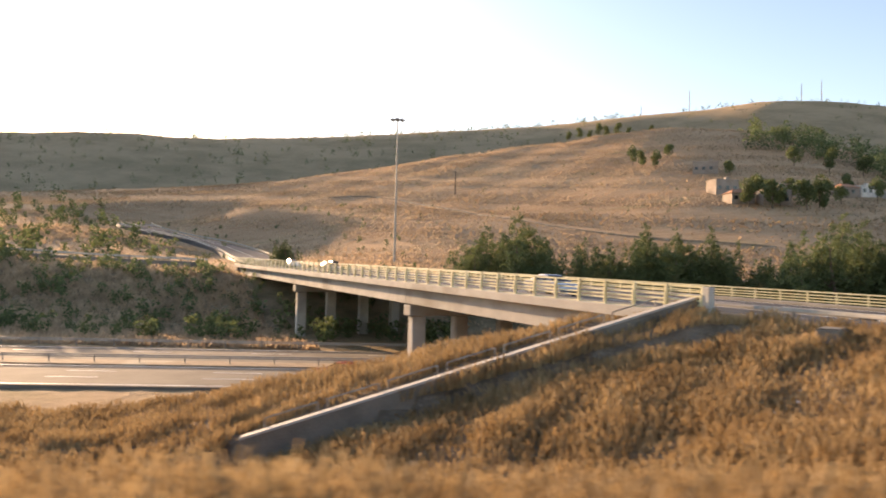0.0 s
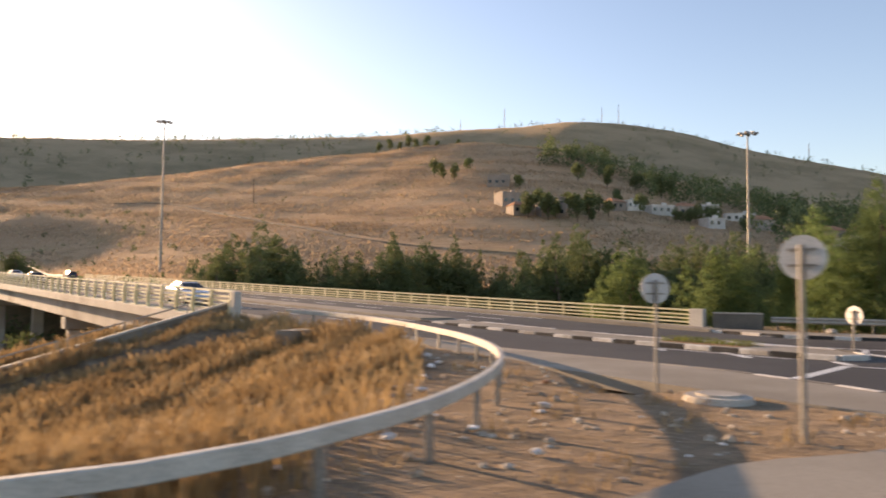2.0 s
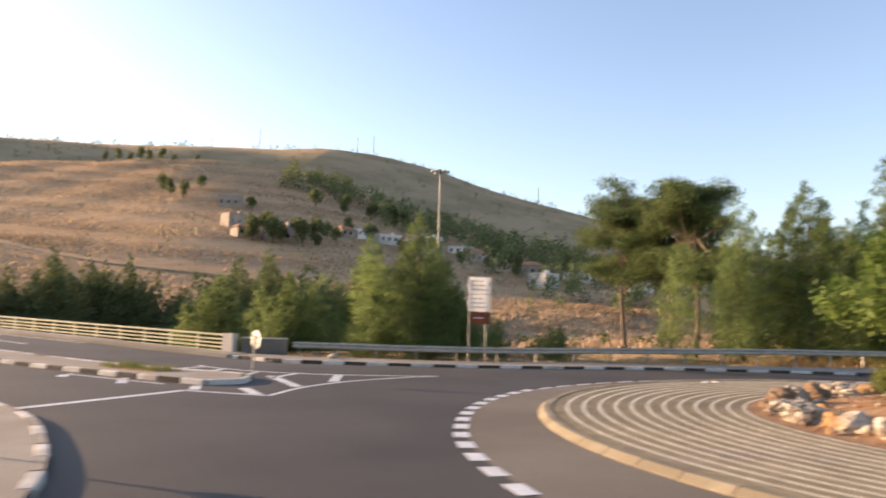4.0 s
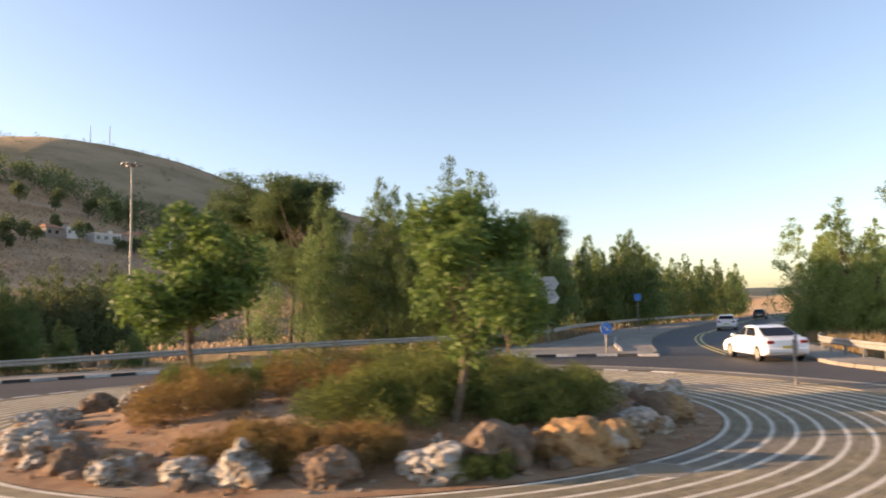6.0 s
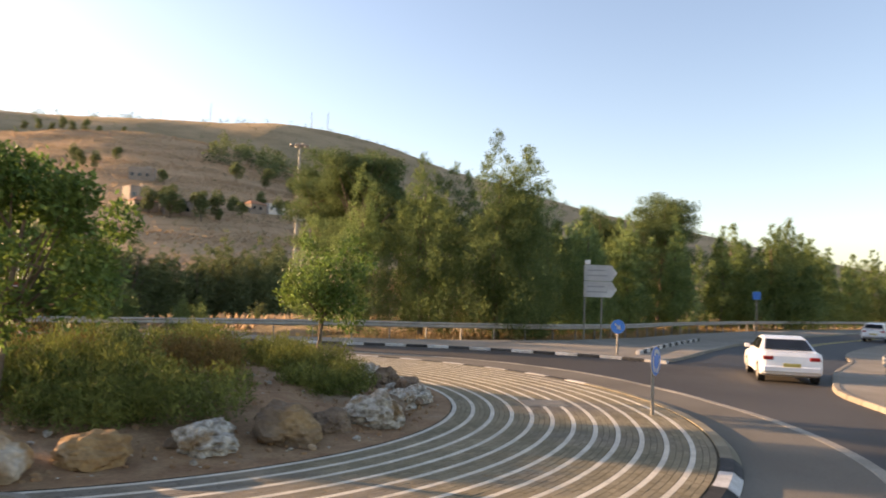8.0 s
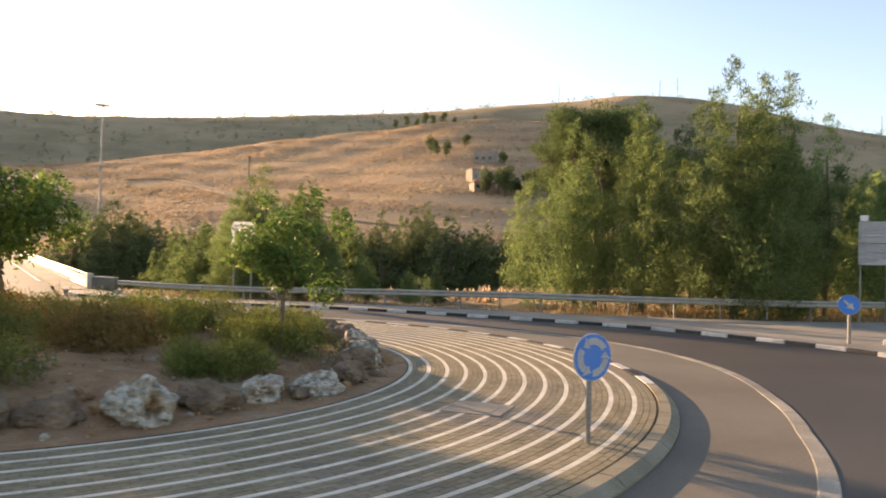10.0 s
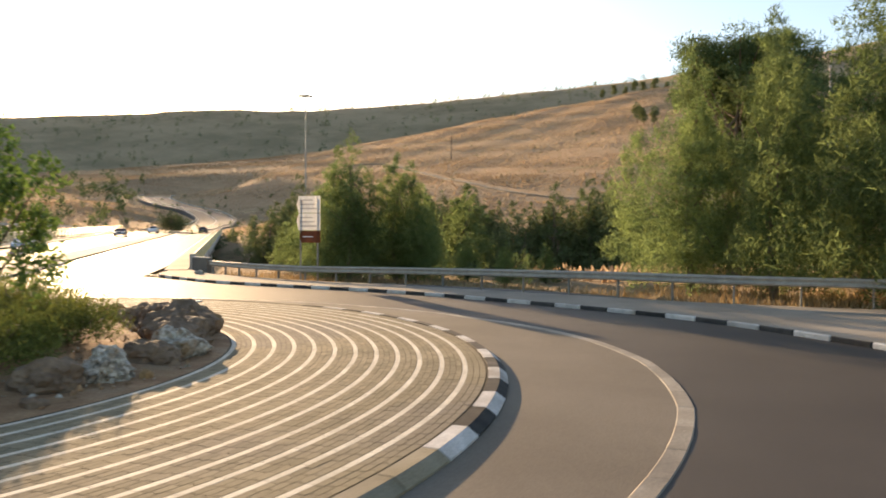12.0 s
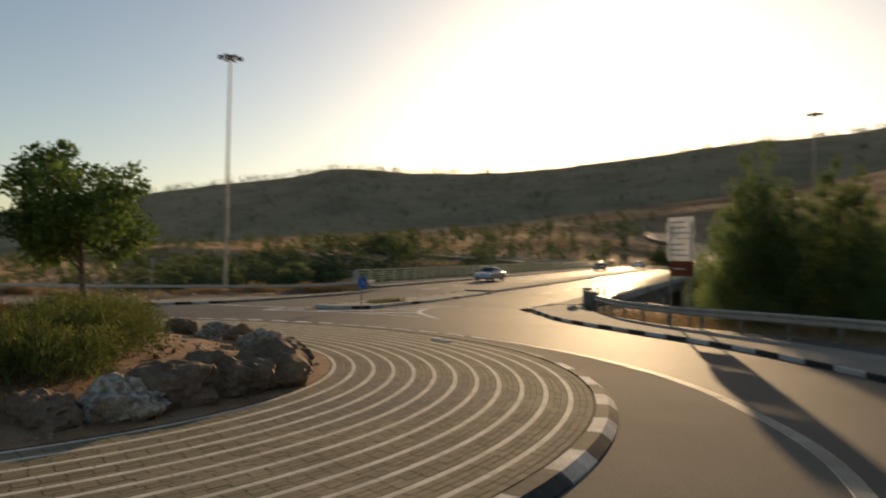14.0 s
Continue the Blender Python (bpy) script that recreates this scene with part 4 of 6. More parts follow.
tagged(part("planting_strip", bm, SOIL), "strip of soil with weeds in the splitter island", "soil", kind="structure")


# ---- the traffic island ----
def build_apron():
    ap = empty("apron", Matrix.Translation((CX, CY, 0)))
    tagged(ap, "paved truck apron with pale concentric rings of stone", "apron", kind="structure")
    zt = 0.11
    bm = bmesh.new()
    line = [Vector((math.cos(radians(i * 2)), math.sin(radians(i * 2)), 0)) for i in range(180)]
    sweep(bm, [p * (R_APRON - 0.25) + Vector((0, 0, zt - 0.006)) for p in line], [(0, 0), (0, -0.3), (-(R_APRON - R_BED - 0.3), -0.3), (-(R_APRON - R_BED - 0.3), 0)], closed=True)
    part("bedding", bm, PAVER_JOINT, ap)
    rng = np.random.default_rng(5)
    gap, white_w, first_r = 0.385, 0.09, 7.67
    near_parts, V, F = [], [], []

    def brick(r0, r1, a0, a1, dz):
        c = np.array([[r0, a0], [r1, a0], [r1, a1], [r0, a1]])
        xy = np.stack([c[:, 0] * np.cos(c[:, 1]), c[:, 0] * np.sin(c[:, 1])], -1)
        top = np.c_[xy, np.full(4, zt + dz)]
        low = np.c_[xy, np.full(4, zt - 0.05)]
        mid = xy.mean(0)
        top[:, :2] = mid + (top[:, :2] - mid) * 0.996
        return np.r_[top, low]

    faces8 = np.array([[0, 1, 2, 3], [0, 4, 5, 1], [1, 5, 6, 2], [2, 6, 7, 3], [3, 7, 4, 0]])
    count = 0
    pieces = []
    for k in range(13):
        r_line = first_r + k * gap
        for row in range(3):
            r0 = r_line + white_w / 2 + row * (gap - white_w) / 3
            r1 = r0 + (gap - white_w) / 3 - 0.009
            if k == 12 and r1 > R_APRON - 0.3:
                continue
            n = int(2 * math.pi * r0 / 0.225)
            off = rng.random() * 0.3
            for i in range(n):
                a0 = (i + off) * 2 * math.pi / n
                pieces.append((k, r0, r1, a0, a0 + 2 * math.pi / n - 0.01 / r0, rng.normal(0, 0.001)))
    # outermost rows on the side that is passed closest are single stones
    for q in pieces:
        k, r0, r1, a0, a1, dz = q
        deg = math.degrees(a0) % 360
        if k >= 11 and (deg > 340 or deg < 14) and len(near_parts) < 290:
            near_parts.append(q)
        else:
            V.append(brick(r0, r1, a0, a1, dz)); F.append(faces8 + 8 * count); count += 1
    rest = mesh_np("paving", np.concatenate(V), np.concatenate(F), PAVER, ap)
    tagged(rest, kind="stuff")
    for k, r0, r1, a0, a1, dz in near_parts:
        mesh_np("paver", brick(r0, r1, a0, a1, dz), faces8, PAVER, ap)
    for k in range(12):
        r = first_r + k * gap
        V, F = [], []
        n = int(2 * math.pi * r / 0.5)
        for i in range(n):
            for h in range(3):
                a0 = (i + h / 3) * 2 * math.pi / n
                a1 = a0 + 2 * math.pi / n / 3 - (0.008 / r if h == 2 else 0)
                V.append(brick(r - white_w / 2 + 0.004, r + white_w / 2 - 0.004, a0, a1, 0.0003)); F.append(faces8 + 8 * (len(V) - 1))
        mesh_np("pale_ring", np.concatenate(V), np.concatenate(F), PAVER_WHITE, ap)
    # mountable kerb
    kb = empty("apron_kerb", Matrix.Translation((CX, CY, 0)))
    tagged(kb, "sloping kerbstones round the apron, painted black and white", "kerb", kind="structure")
    n = 84
    for i in range(n):
        a0, a1 = i * 2 * math.pi / n, (i + 1) * 2 * math.pi / n - 0.02 / R_APRON
        deg = math.degrees(a0)
        bm = bmesh.new()
        for lo in (0,):
            ring = []
            for a in (a0, (a0 + a1) / 2, a1):
                ring.append([bm.verts.new((r * math.cos(a), r * math.sin(a), z)) for r, z in ((R_APRON - 0.27, zt + 0.012), (R_APRON - 0.09, zt + 0.012), (R_APRON + 0.04, 0.03), (R_APRON + 0.04, -0.1), (R_APRON - 0.27, -0.1))])
            for A, B in zip(ring[:-1], ring[1:]):
                for j in range(5):
                    bm.faces.new((A[j], A[(j + 1) % 5], B[(j + 1) % 5], B[j]))
            bm.faces.new(ring[0][::-1]); bm.faces.new(ring[-1])
            bmesh.ops.recalc_face_normals(bm, faces=bm.faces)
        painted = deg < 62 or deg > 345 or 278 < deg < 301
        m = (KERB_WHITE if i % 2 else KERB_BLACK) if painted else KERB_TAN
        part("kerbstone", bm, m, kb)
    # a round cover and a square slab let into the paving
    c = empty("manhole_cover", Matrix.Translation((40.6, -6.4, zt)))
    tagged(c, "round concrete manhole cover set in the paving", "manhole")
    bm = bmesh.new()
    bmesh.ops.create_cone(bm, cap_ends=True, segments=28, radius1=0.46, radius2=0.45, depth=0.012)
    part("frame", bm, PAVE, c)
    bm = bmesh.new()
    bmesh.ops.create_cone(bm, cap_ends=True, segments=28, radius1=0.34, radius2=0.33, depth=0.02)
    part("lid", bm, PAVER, c)
    c = empty("access_slab", Matrix.Translation((51.1, -3.6, zt)) @ Matrix.Rotation(-0.5, 4, "Z"))
    tagged(c, "square pale concrete access slab set in the paving", "manhole")
    bm = bmesh.new(); box(bm, (0, 0, 0), (0.95, 0.85, 0.02), 0, 0.006); part("frame", bm, PAVE, c)
    bm = bmesh.new(); box(bm, (0, 0, 0.004), (0.6, 0.6, 0.022), 0, 0.004); part("lid", bm, PAVE, c)


build_apron()


def build_bed():
    rings = np.linspace(0, R_BED + 0.1, 24)
    A = np.linspace(0, 2 * math.pi, 96, endpoint=False)
    R, AA = np.meshgrid(rings, A, indexing="ij")
    X, Y = R * np.cos(AA), R * np.sin(AA)
    Z = 0.115 + 0.45 * smooth01((R_BED - R) / 4.5) + 0.05 * np.sin(X * 3.1) * np.sin(Y * 2.7) * (R < R_BED - 0.5) + 0.03 * np.sin(X * 7 + 1) * np.sin(Y * 8) * (R < R_BED - 0.7)
    V = np.stack([X + CX, Y + CY, Z], -1).reshape(-1, 3)
    i, j = np.meshgrid(np.arange(23), np.arange(96), indexing="ij")
    F = np.stack([i * 96 + j, (i + 1) * 96 + j, (i + 1) * 96 + (j + 1) % 96, i * 96 + (j + 1) % 96], -1).reshape(-1, 4)
    tagged(mesh_np("planting_bed", V, F, SOIL, smooth=True), "mounded bed of reddish soil in the traffic island", "soil", kind="structure")


build_bed()


def bed_z(x, y):
    r = math.hypot(x - CX, y - CY)
    return 0.1 + 0.45 * float(smooth01((R_BED - r) / 4.5))


def rock(x, y, size, seed, material, label, squash=0.7, rz=0.0, z=None):
    bm = bmesh.new()
    bmesh.ops.create_icosphere(bm, subdivisions=4 if size > 0.3 else 2, radius=1.0)
    o = Vector((seed * 7.3, seed * 3.1, seed * 1.7))
    k1, k2, k3 = (0.36, 0.2, 0.6) if material is ROCK_PALE else (0.34, 0.16, 0.2)     # pale limestone is pitted, the rest rounded
    for v in bm.verts:
        p = v.co.normalized()
        f = 1 + k1 * noise.noise(p * 1.2 + o) + k2 * noise.noise(p * 2.7 + o) + 0.11 * noise.noise(p * 6 + o) + 0.05 * noise.noise(p * 13 + o)
        pit = max(0.0, noise.noise(p * 5.5 + o * 2) - 0.12)
        v.co = p * (f - k3 * pit)
    for v in bm.verts:
        v.co = Vector((v.co.x * size, v.co.y * size * 0.78, v.co.z * size * squash))
    ob = part("rock", bm, material)
    z0 = bed_z(x, y) if z is None else z
    ob.matrix_basis = Matrix.Translation((x, y, z0 + size * squash * 0.35)) @ Matrix.Rotation(rz, 4, "Z")
    return tagged(ob, label, "rock", "rocks round the bed")


def build_rocks():
    rnd = random.Random(11)
    kinds = [(ROCK_PALE, "pale pitted limestone boulder edging the bed"), (ROCK_BROWN, "dark brown boulder edging the bed"), (ROCK_RUST, "rust-stained boulder edging the bed")]
    fixed = [(-150, 0.5, 0), (-140, 0.55, 1), (-128, 0.56, 0), (-119, 0.66, 1), (-108.5, 0.62, 2), (-98.5, 0.52, 2), (-86, 0.56, 0), (-75, 0.56, 1), (-67, 0.44, 1), (-58, 0.52, 0), (-49, 0.5, 1), (-41, 0.42, 0), (-32, 0.44, 0), (-22, 0.4, 1), (-11, 0.48, 1), (-2, 0.48, 0),
             (8, 0.5, 1), (16, 0.55, 0), (24, 0.7, 1), (33, 0.72, 1), (42, 0.75, 1), (50, 0.62, 1), (60, 0.5, 1), (72, 0.45, 2), (84, 0.5, 0), (95, 0.45, 1), (106, 0.55, 0), (118, 0.5, 1), (131, 0.5, 0), (143, 0.6, 0), (154, 0.55, 2), (165, 0.6, 0), (175, 0.6, 0), (184, 0.5, 1), (193, 0.55, 0), (203, 0.6, 0)]
    for i, (deg, size, k) in enumerate(fixed):
        r = (6.55 if -90 < deg < -40 else 6.75) + rnd.uniform(-0.15, 0.12)
        m, lab = kinds[k]
        size *= 1.05 if 0 < deg < 90 else 0.8 if deg > 125 else 0.95
        rock(CX + r * math.cos(radians(deg)), CY + r * math.sin(radians(deg)), size * rnd.uniform(0.9, 1.1), i + 1, m, lab, rnd.uniform(0.56, 0.74), rnd.uniform(0, 3))
    for i in range(60):
        a, r = rnd.uniform(0, 6.28), rnd.uniform(5.8, 7.3)
        rock(CX + r * math.cos(a), CY + r * math.sin(a), rnd.uniform(0.08, 0.2), 100 + i, kinds[rnd.choice((0, 1, 2))][0], "small broken stone on the soil", 0.7, rnd.uniform(0, 3))


build_rocks()


def build_bed_gravel():
    """Broken stones and clods over the soil."""
    rng = np.random.default_rng(55)
    base = bmesh.new()
    bmesh.ops.create_icosphere(base, subdivisions=1, radius=1.0)
    bv = np.array([v.co[:] for v in base.verts]); bf = np.array([[v.index for v in f.verts] for f in base.faces])
    base.free()
    for name, count, m, lab in (("soil_clods", 2600, SOIL, "crumbled clods of reddish soil in the bed"), ("bed_gravel", 900, ROCK_PALE, "small pale stones scattered over the soil")):
        V, F = [], []
        for i in range(count):
            a, r = rng.uniform(0, 6.283), 7.35 * rng.random() ** 0.4
            x, y = CX + r * math.cos(a), CY + r * math.sin(a)
            size = 0.012 + 0.055 * rng.random() ** 3
            V.append(bv * size * rng.uniform(0.6, 1.3, 3) * rng.uniform(0.75, 1.25, (len(bv), 1)) + np.array([x, y, bed_z(x, y) + 0.02]))
            F.append(bf + len(bv) * i)
        tagged(mesh_np(name, np.concatenate(V), np.concatenate(F), m), lab, "gravel", kind="stuff")


build_bed_gravel()


# ---- plants ----
def leaf_cloud(centres, radii, count, size, aspect, rng, shell=0.5, updir=0.0, tri=False, even=0.667):
    """Quads scattered through clumps: arrays of vertices and faces."""
    centres, radii = np.asarray(centres, float), np.asarray(radii, float)
    if radii.ndim == 1:
        radii = np.stack([radii] * 3, -1)
    w = radii.prod(1) ** even
    pick = rng.choice(len(centres), count, p=w / w.sum())
    d = rng.normal(size=(count, 3)); d /= np.linalg.norm(d, axis=1, keepdims=True)
    rad = shell + (1 - shell) * rng.random(count) ** 0.5
    rad *= 1 + 0.25 * rng.normal(size=count) * 0.6
    P = centres[pick] + d * radii[pick] * rad[:, None]
    u = rng.normal(size=(count, 3)) + d * 0.8 + np.array([0, 0, updir])
    u /= np.linalg.norm(u, axis=1, keepdims=True)
    v = np.cross(u, rng.normal(size=(count, 3))); v /= np.linalg.norm(v, axis=1, keepdims=True)
    s = size * rng.uniform(0.6, 1.3, count)[:, None]
    a, b = u * s, v * s * aspect
    if tri:
        V = np.stack([P - a - b * 0.5, P - a * 0.6 + b, P + a], 1).reshape(-1, 3)
        return V, np.arange(count * 3).reshape(-1, 3)
    V = np.stack([P - a, P - b * 0.9 - a * 0.1, P + a, P + b], 1).reshape(-1, 3)
    F = np.arange(count * 4).reshape(-1, 4)
    return V, F


def trunk_mesh(h, r, limbs, rng, lean=0.0, bare=0.0):
    bm = bmesh.new()
    pts = [Vector((lean * h * t * 0.5 + 0.02 * h * math.sin(t * 5), 0.015 * h * math.sin(t * 7 + 1), h * t)) for t in np.linspace(0, 1, 7)]
    for i in range(6):
        rod(bm, pts[i] - Vector((0, 0, 0.02)), pts[i + 1], r * (1 - 0.12 * i), r * (1 - 0.12 * (i + 1)), 8)
    for c in limbs:
        k = rng.uniform(0.35, 0.9)
        base = pts[0].lerp(pts[-1], k)
        rod(bm, base, Vector(c), r * 0.35, r * 0.1, 5)
    return bm


def tree(kind, h, seed, leaves, leaf, label, foliage=None):
    """One tree with trunk and crown, standing at the origin."""
    rng = np.random.default_rng(seed)
    t = empty("tree")
    C, Rr = [], []
    if kind == "spire":
        for k in range(rng.integers(7, 10)):
            off = rng.normal(0, 0.14, 2) * h if k else np.zeros(2)
            top = h * (1.0 if k == 0 else rng.uniform(0.72, 1.0)) * (1 - 0.45 * min(0.6, np.hypot(*off) / h))
            for q in np.linspace(0.05, 1.0, 21) ** 0.8:
                z = q * top
                wdt = 0.175 * h * (0.45 + 0.55 * min(1, q * 4)) * (1 - q) ** 0.6 + 0.018 * h
                for _ in range(3):
                    a, e = rng.uniform(0, 6.28), rng.uniform(0.35, 1.0)
                    C.append((off[0] + math.cos(a) * wdt * e, off[1] + math.sin(a) * wdt * e, z + rng.normal(0, 0.025 * h)))
                    g = max(wdt * rng.uniform(0.28, 0.5), 0.024 * h)
                    Rr.append((g, g, g * 1.05))
        V, F = leaf_cloud(C, Rr, leaves, leaf * h, 0.2, rng, 0.15, updir=1.0, tri=True, even=0.36)
        bm = trunk_mesh(h * 0.8, 0.016 * h, C[10:34:3], rng)
        m = LEAF_CYPRESS
    elif kind == "pine":
        # tiers of limbs that fork into flat pads of needles
        for k in range(30):
            a, q = rng.uniform(0, 6.28), rng.uniform(0, 1)
            reach = h * (0.2 + 0.1 * rng.random()) * (1.05 - 0.75 * abs(q - 0.45) ** 1.3)
            z = h * (0.4 + 0.52 * q)
            for e in (0.35, 0.7, 1.0):
                for _ in range(2):
                    b = a + rng.normal(0, 0.35)
                    C.append((math.cos(b) * reach * e, math.sin(b) * reach * e, z + h * rng.normal(0.02 * e, 0.018)))
                    g = h * rng.uniform(0.045, 0.085)
                    Rr.append((g * 1.2, g * 1.2, g * 0.62))
        V, F = leaf_cloud(C, Rr, leaves, leaf * h, 0.28, rng, 0.3, updir=0.5, tri=True)
        bm = trunk_mesh(h * 0.86, 0.016 * h, C[4::6], rng, 0.05)
        m = LEAF_PINE
    elif kind == "broad":
        for k in range(26):
            d = rng.normal(size=3); d /= np.linalg.norm(d)
            rr = 0.36 * h * rng.uniform(0.4, 1.0)
            C.append((d[0] * rr + 0.1 * h, d[1] * rr, h * 0.66 + d[2] * rr * 0.95))
            Rr.append(h * rng.uniform(0.07, 0.14))
        V, F = leaf_cloud(C, Rr, leaves, leaf, 0.5, rng, 0.3)
        bm = trunk_mesh(h * 0.7, 0.02 * h, C[:16], rng, 0.32)
        m = LEAF_GREEN
    else:
        for k in range(9):
            a = rng.uniform(0, 6.28)
            q = rng.uniform(0.25, 0.9)
            rr = 0.22 * h * rng.random()
            C.append((math.cos(a) * rr, math.sin(a) * rr, h * q)); Rr.append(h * rng.uniform(0.12, 0.22))
        V, F = leaf_cloud(C, Rr, leaves, 0.034 * h, 0.6, rng, 0.5)
        bm = trunk_mesh(h * 0.6, 0.022 * h, C[:4], rng)
        m = LEAF_FAR
    part("trunk", bm, BARK, t)
    mesh_np("crown", V, F, foliage or m, t)
    return tagged(t, label, "tree")


def put(proto, x, y, scale, rz, z=None, wide=1.0, used=[]):
    """The prototype itself the first time, a copy after that."""
    m = Matrix.Translation((x, y, (gz(x, y) if z is None else z))) @ Matrix.Rotation(rz, 4, "Z") @ Matrix.Diagonal((scale * wide, scale * wide, scale, 1))
    if proto in used:
        c = copy_thing(proto, m @ Matrix.Diagonal((*[1 / s for s in proto.scale], 1)))
        return c
    used.append(proto)
    proto.matrix_basis = m
    return proto


def build_trees():
    rnd = random.Random(3)
    spires = [tree("spire", 10.0, 20 + i, 40000, 0.0112, "tall feathery green conifer beside the road") for i in range(4)]
    sparse = [tree("spire", 10.0, 30 + i, 11000, 0.027, "tall feathery green conifer along the side road") for i in range(3)]
    for o in sparse:
        tagged(o, group="trees along the side road")
    pines = [tree("pine", 15.0, 40 + i, 48000, 0.0105, "tall umbrella pine with a bare trunk") for i in range(2)]
    for o in spires:
        tagged(o, group="trees behind the guard rail")
    for o in pines:
        tagged(o, group="pines behind the guard rail")

    def T(kind, x, y, top, z=None, wide=1.0):
        base = gz(x, y) if z is None else z
        top *= 1.14 if x > 95 else 1.04
        src = rnd.choice(pines if kind == "p" else sparse if x > 78 or y > 37 else spires)
        put(src, x, y, (top - base) / (10.0 if kind == "s" else 15.0), rnd.uniform(0, 6.28), base, wide)

    # tall group beside the far exit and on along the side road
    for x, y, top in ((67.3, 17.4, 11.8), (70.9, 18.4, 11.6), (64.0, 20.5, 10.4), (61.5, 23.5, 9.8), (68.5, 23.5, 10.8), (74.5, 20.5, 10.2), (75.5, 25.5, 9.5), (79.5, 21.5, 8.6), (83, 25, 9.6), (88, 24.5, 9.0),
                      (91.5, 28.5, 9.8), (97.5, 26.8, 9.2), (108, 28.5, 9.2), (113, 30.5, 10.2), (117, 28.0, 10.0), (121.5, 28.4, 11.2), (126, 29.5, 10.0), (131, 31, 9.8), (136, 31, 8.6), (142, 30.5, 8.8), (149, 31, 9.4), (156, 30.5, 8.8), (164, 30.5, 9.4), (173, 29.5, 9), (105, 33, 9), (86, 31, 9)):
        T("s", x, y, top)
    # lower belt north of the roundabout
    for x, y, top in ((45.7, 34.6, 7.0), (41.6, 34.9, 6.6), (41.6, 36.5, 5.6), (46.8, 38, 5.2), (49, 43.5, 5.9), (47.2, 33.6, 4.2), (38.5, 40, 4.6), (55, 33.8, 1.8), (50.3, 34.3, 2.4), (53, 30.6, 1.9), (35.5, 45, 4.4), (37, 50, 4.6)):
        T("s", x, y, top, wide=1.3)
    T("s", 43.5, 32.4, 8.0, wide=1.25)
    # pines and their neighbours
    for x, y, top in ((66.2, 37.2, 13.6), (67.2, 33.4, 13.4), (64.6, 29.2, 12.3), (101.3, 31.5, 12.6), (94, 33, 11.4)):
        T("p", x, y, top, wide=0.86)
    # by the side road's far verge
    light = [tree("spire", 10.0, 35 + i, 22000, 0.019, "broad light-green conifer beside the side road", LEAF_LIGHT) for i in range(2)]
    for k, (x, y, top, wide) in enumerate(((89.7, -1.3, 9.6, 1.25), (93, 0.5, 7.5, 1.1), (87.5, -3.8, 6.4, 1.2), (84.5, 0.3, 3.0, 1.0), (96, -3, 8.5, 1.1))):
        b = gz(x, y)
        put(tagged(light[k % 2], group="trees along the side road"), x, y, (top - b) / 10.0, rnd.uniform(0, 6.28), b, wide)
    T("p", 105.0, -8.6, 15.8)
    # belt on the other side of the highway
    mids = [tree("spire", 9.0, 60 + i, 11000, 0.024, "dense green conifer in the belt beyond the highway", LEAF_FAR) for i in range(3)]
    for o in mids:
        tagged(o, group="tree belt beyond the highway")
    for i in range(56):
        x = 4 + i * 1.7 + rnd.uniform(-1, 1)
        y = 113 + (i % 3) * 5 + rnd.uniform(-2, 2) - (8 if x > 45 else 0)
        top = 7.7 + 1.4 * math.sin(x * 0.23) + 1.2 * math.sin(x * 0.61 + 1) + rnd.uniform(-2.2, 1.8) + (1.0 if x > 55 else 0)
        b = gz(x, y)
        put(rnd.choice(mids), x, y, (top - b) / 9.0 * 1.05, rnd.uniform(0, 6.28), b, wide=rnd.uniform(0.95, 1.5))
    for t, n, h in ((142.0, 33.2, 5.2), (145.5, 34.0, 4.6)):
        p = bridge_xy(t, n)
        put(rnd.choice(mids), p.x, p.y, h / 9.0, rnd.uniform(0, 6.28), 3.1, wide=1.6)
    # in the bed
    broad = [tree("broad", 4.2, 81, 12000, 0.06, "young broad-leaved tree with a leaning trunk in the bed"), tree("broad", 3.3, 82, 6500, 0.055, "small leafy tree with a thin trunk in the bed"), tree("broad", 3.7, 83, 12000, 0.06, "young round-crowned tree in the planting bed")]
    put(broad[0], 40.8, -2.7, 1.0, -0.85, 0.35)
    put(broad[1], 47.6, 0.75, 1.0, -0.6, 0.4)
    put(broad[2], 40.6, 4.9, 1.3, 4.0, 0.4)


build_trees()


def shrub(x, y, rx, ry, h, seed, material, label, count=9000):
    """A low bush: woody stems from one root, and its foliage."""
    rng = np.random.default_rng(seed)
    C, Rr = [], []
    for k in range(34):
        a, q = rng.uniform(0, 6.28), rng.random() ** 0.5
        C.append((math.cos(a) * rx * q * 0.8, math.sin(a) * ry * q * 0.8, h * (0.3 + 0.35 * rng.random()) * (1.1 - 0.5 * q)))
        Rr.append((rng.uniform(0.2, 0.32) * min(rx, 1.2), rng.uniform(0.2, 0.32) * min(ry, 1.2), h * rng.uniform(0.26, 0.46)))
    V, F = leaf_cloud(C, Rr, count, 0.055, 0.26, rng, 0.3, updir=1.0, tri=True)
    V[:, 2] = np.maximum(V[:, 2], -0.05)
    s = empty("shrub", Matrix.Translation((x, y, bed_z(x, y) - 0.03)))
    bm = bmesh.new()
    for c in C[::2]:
        rod(bm, (c[0] * 0.25, c[1] * 0.25, -0.05), (c[0], c[1], c[2] + 0.1 * h), 0.014, 0.005, 5)
    part("stems", bm, BARK, s)
    mesh_np("foliage", V, F, material, s)
    return tagged(s, label, "shrub")


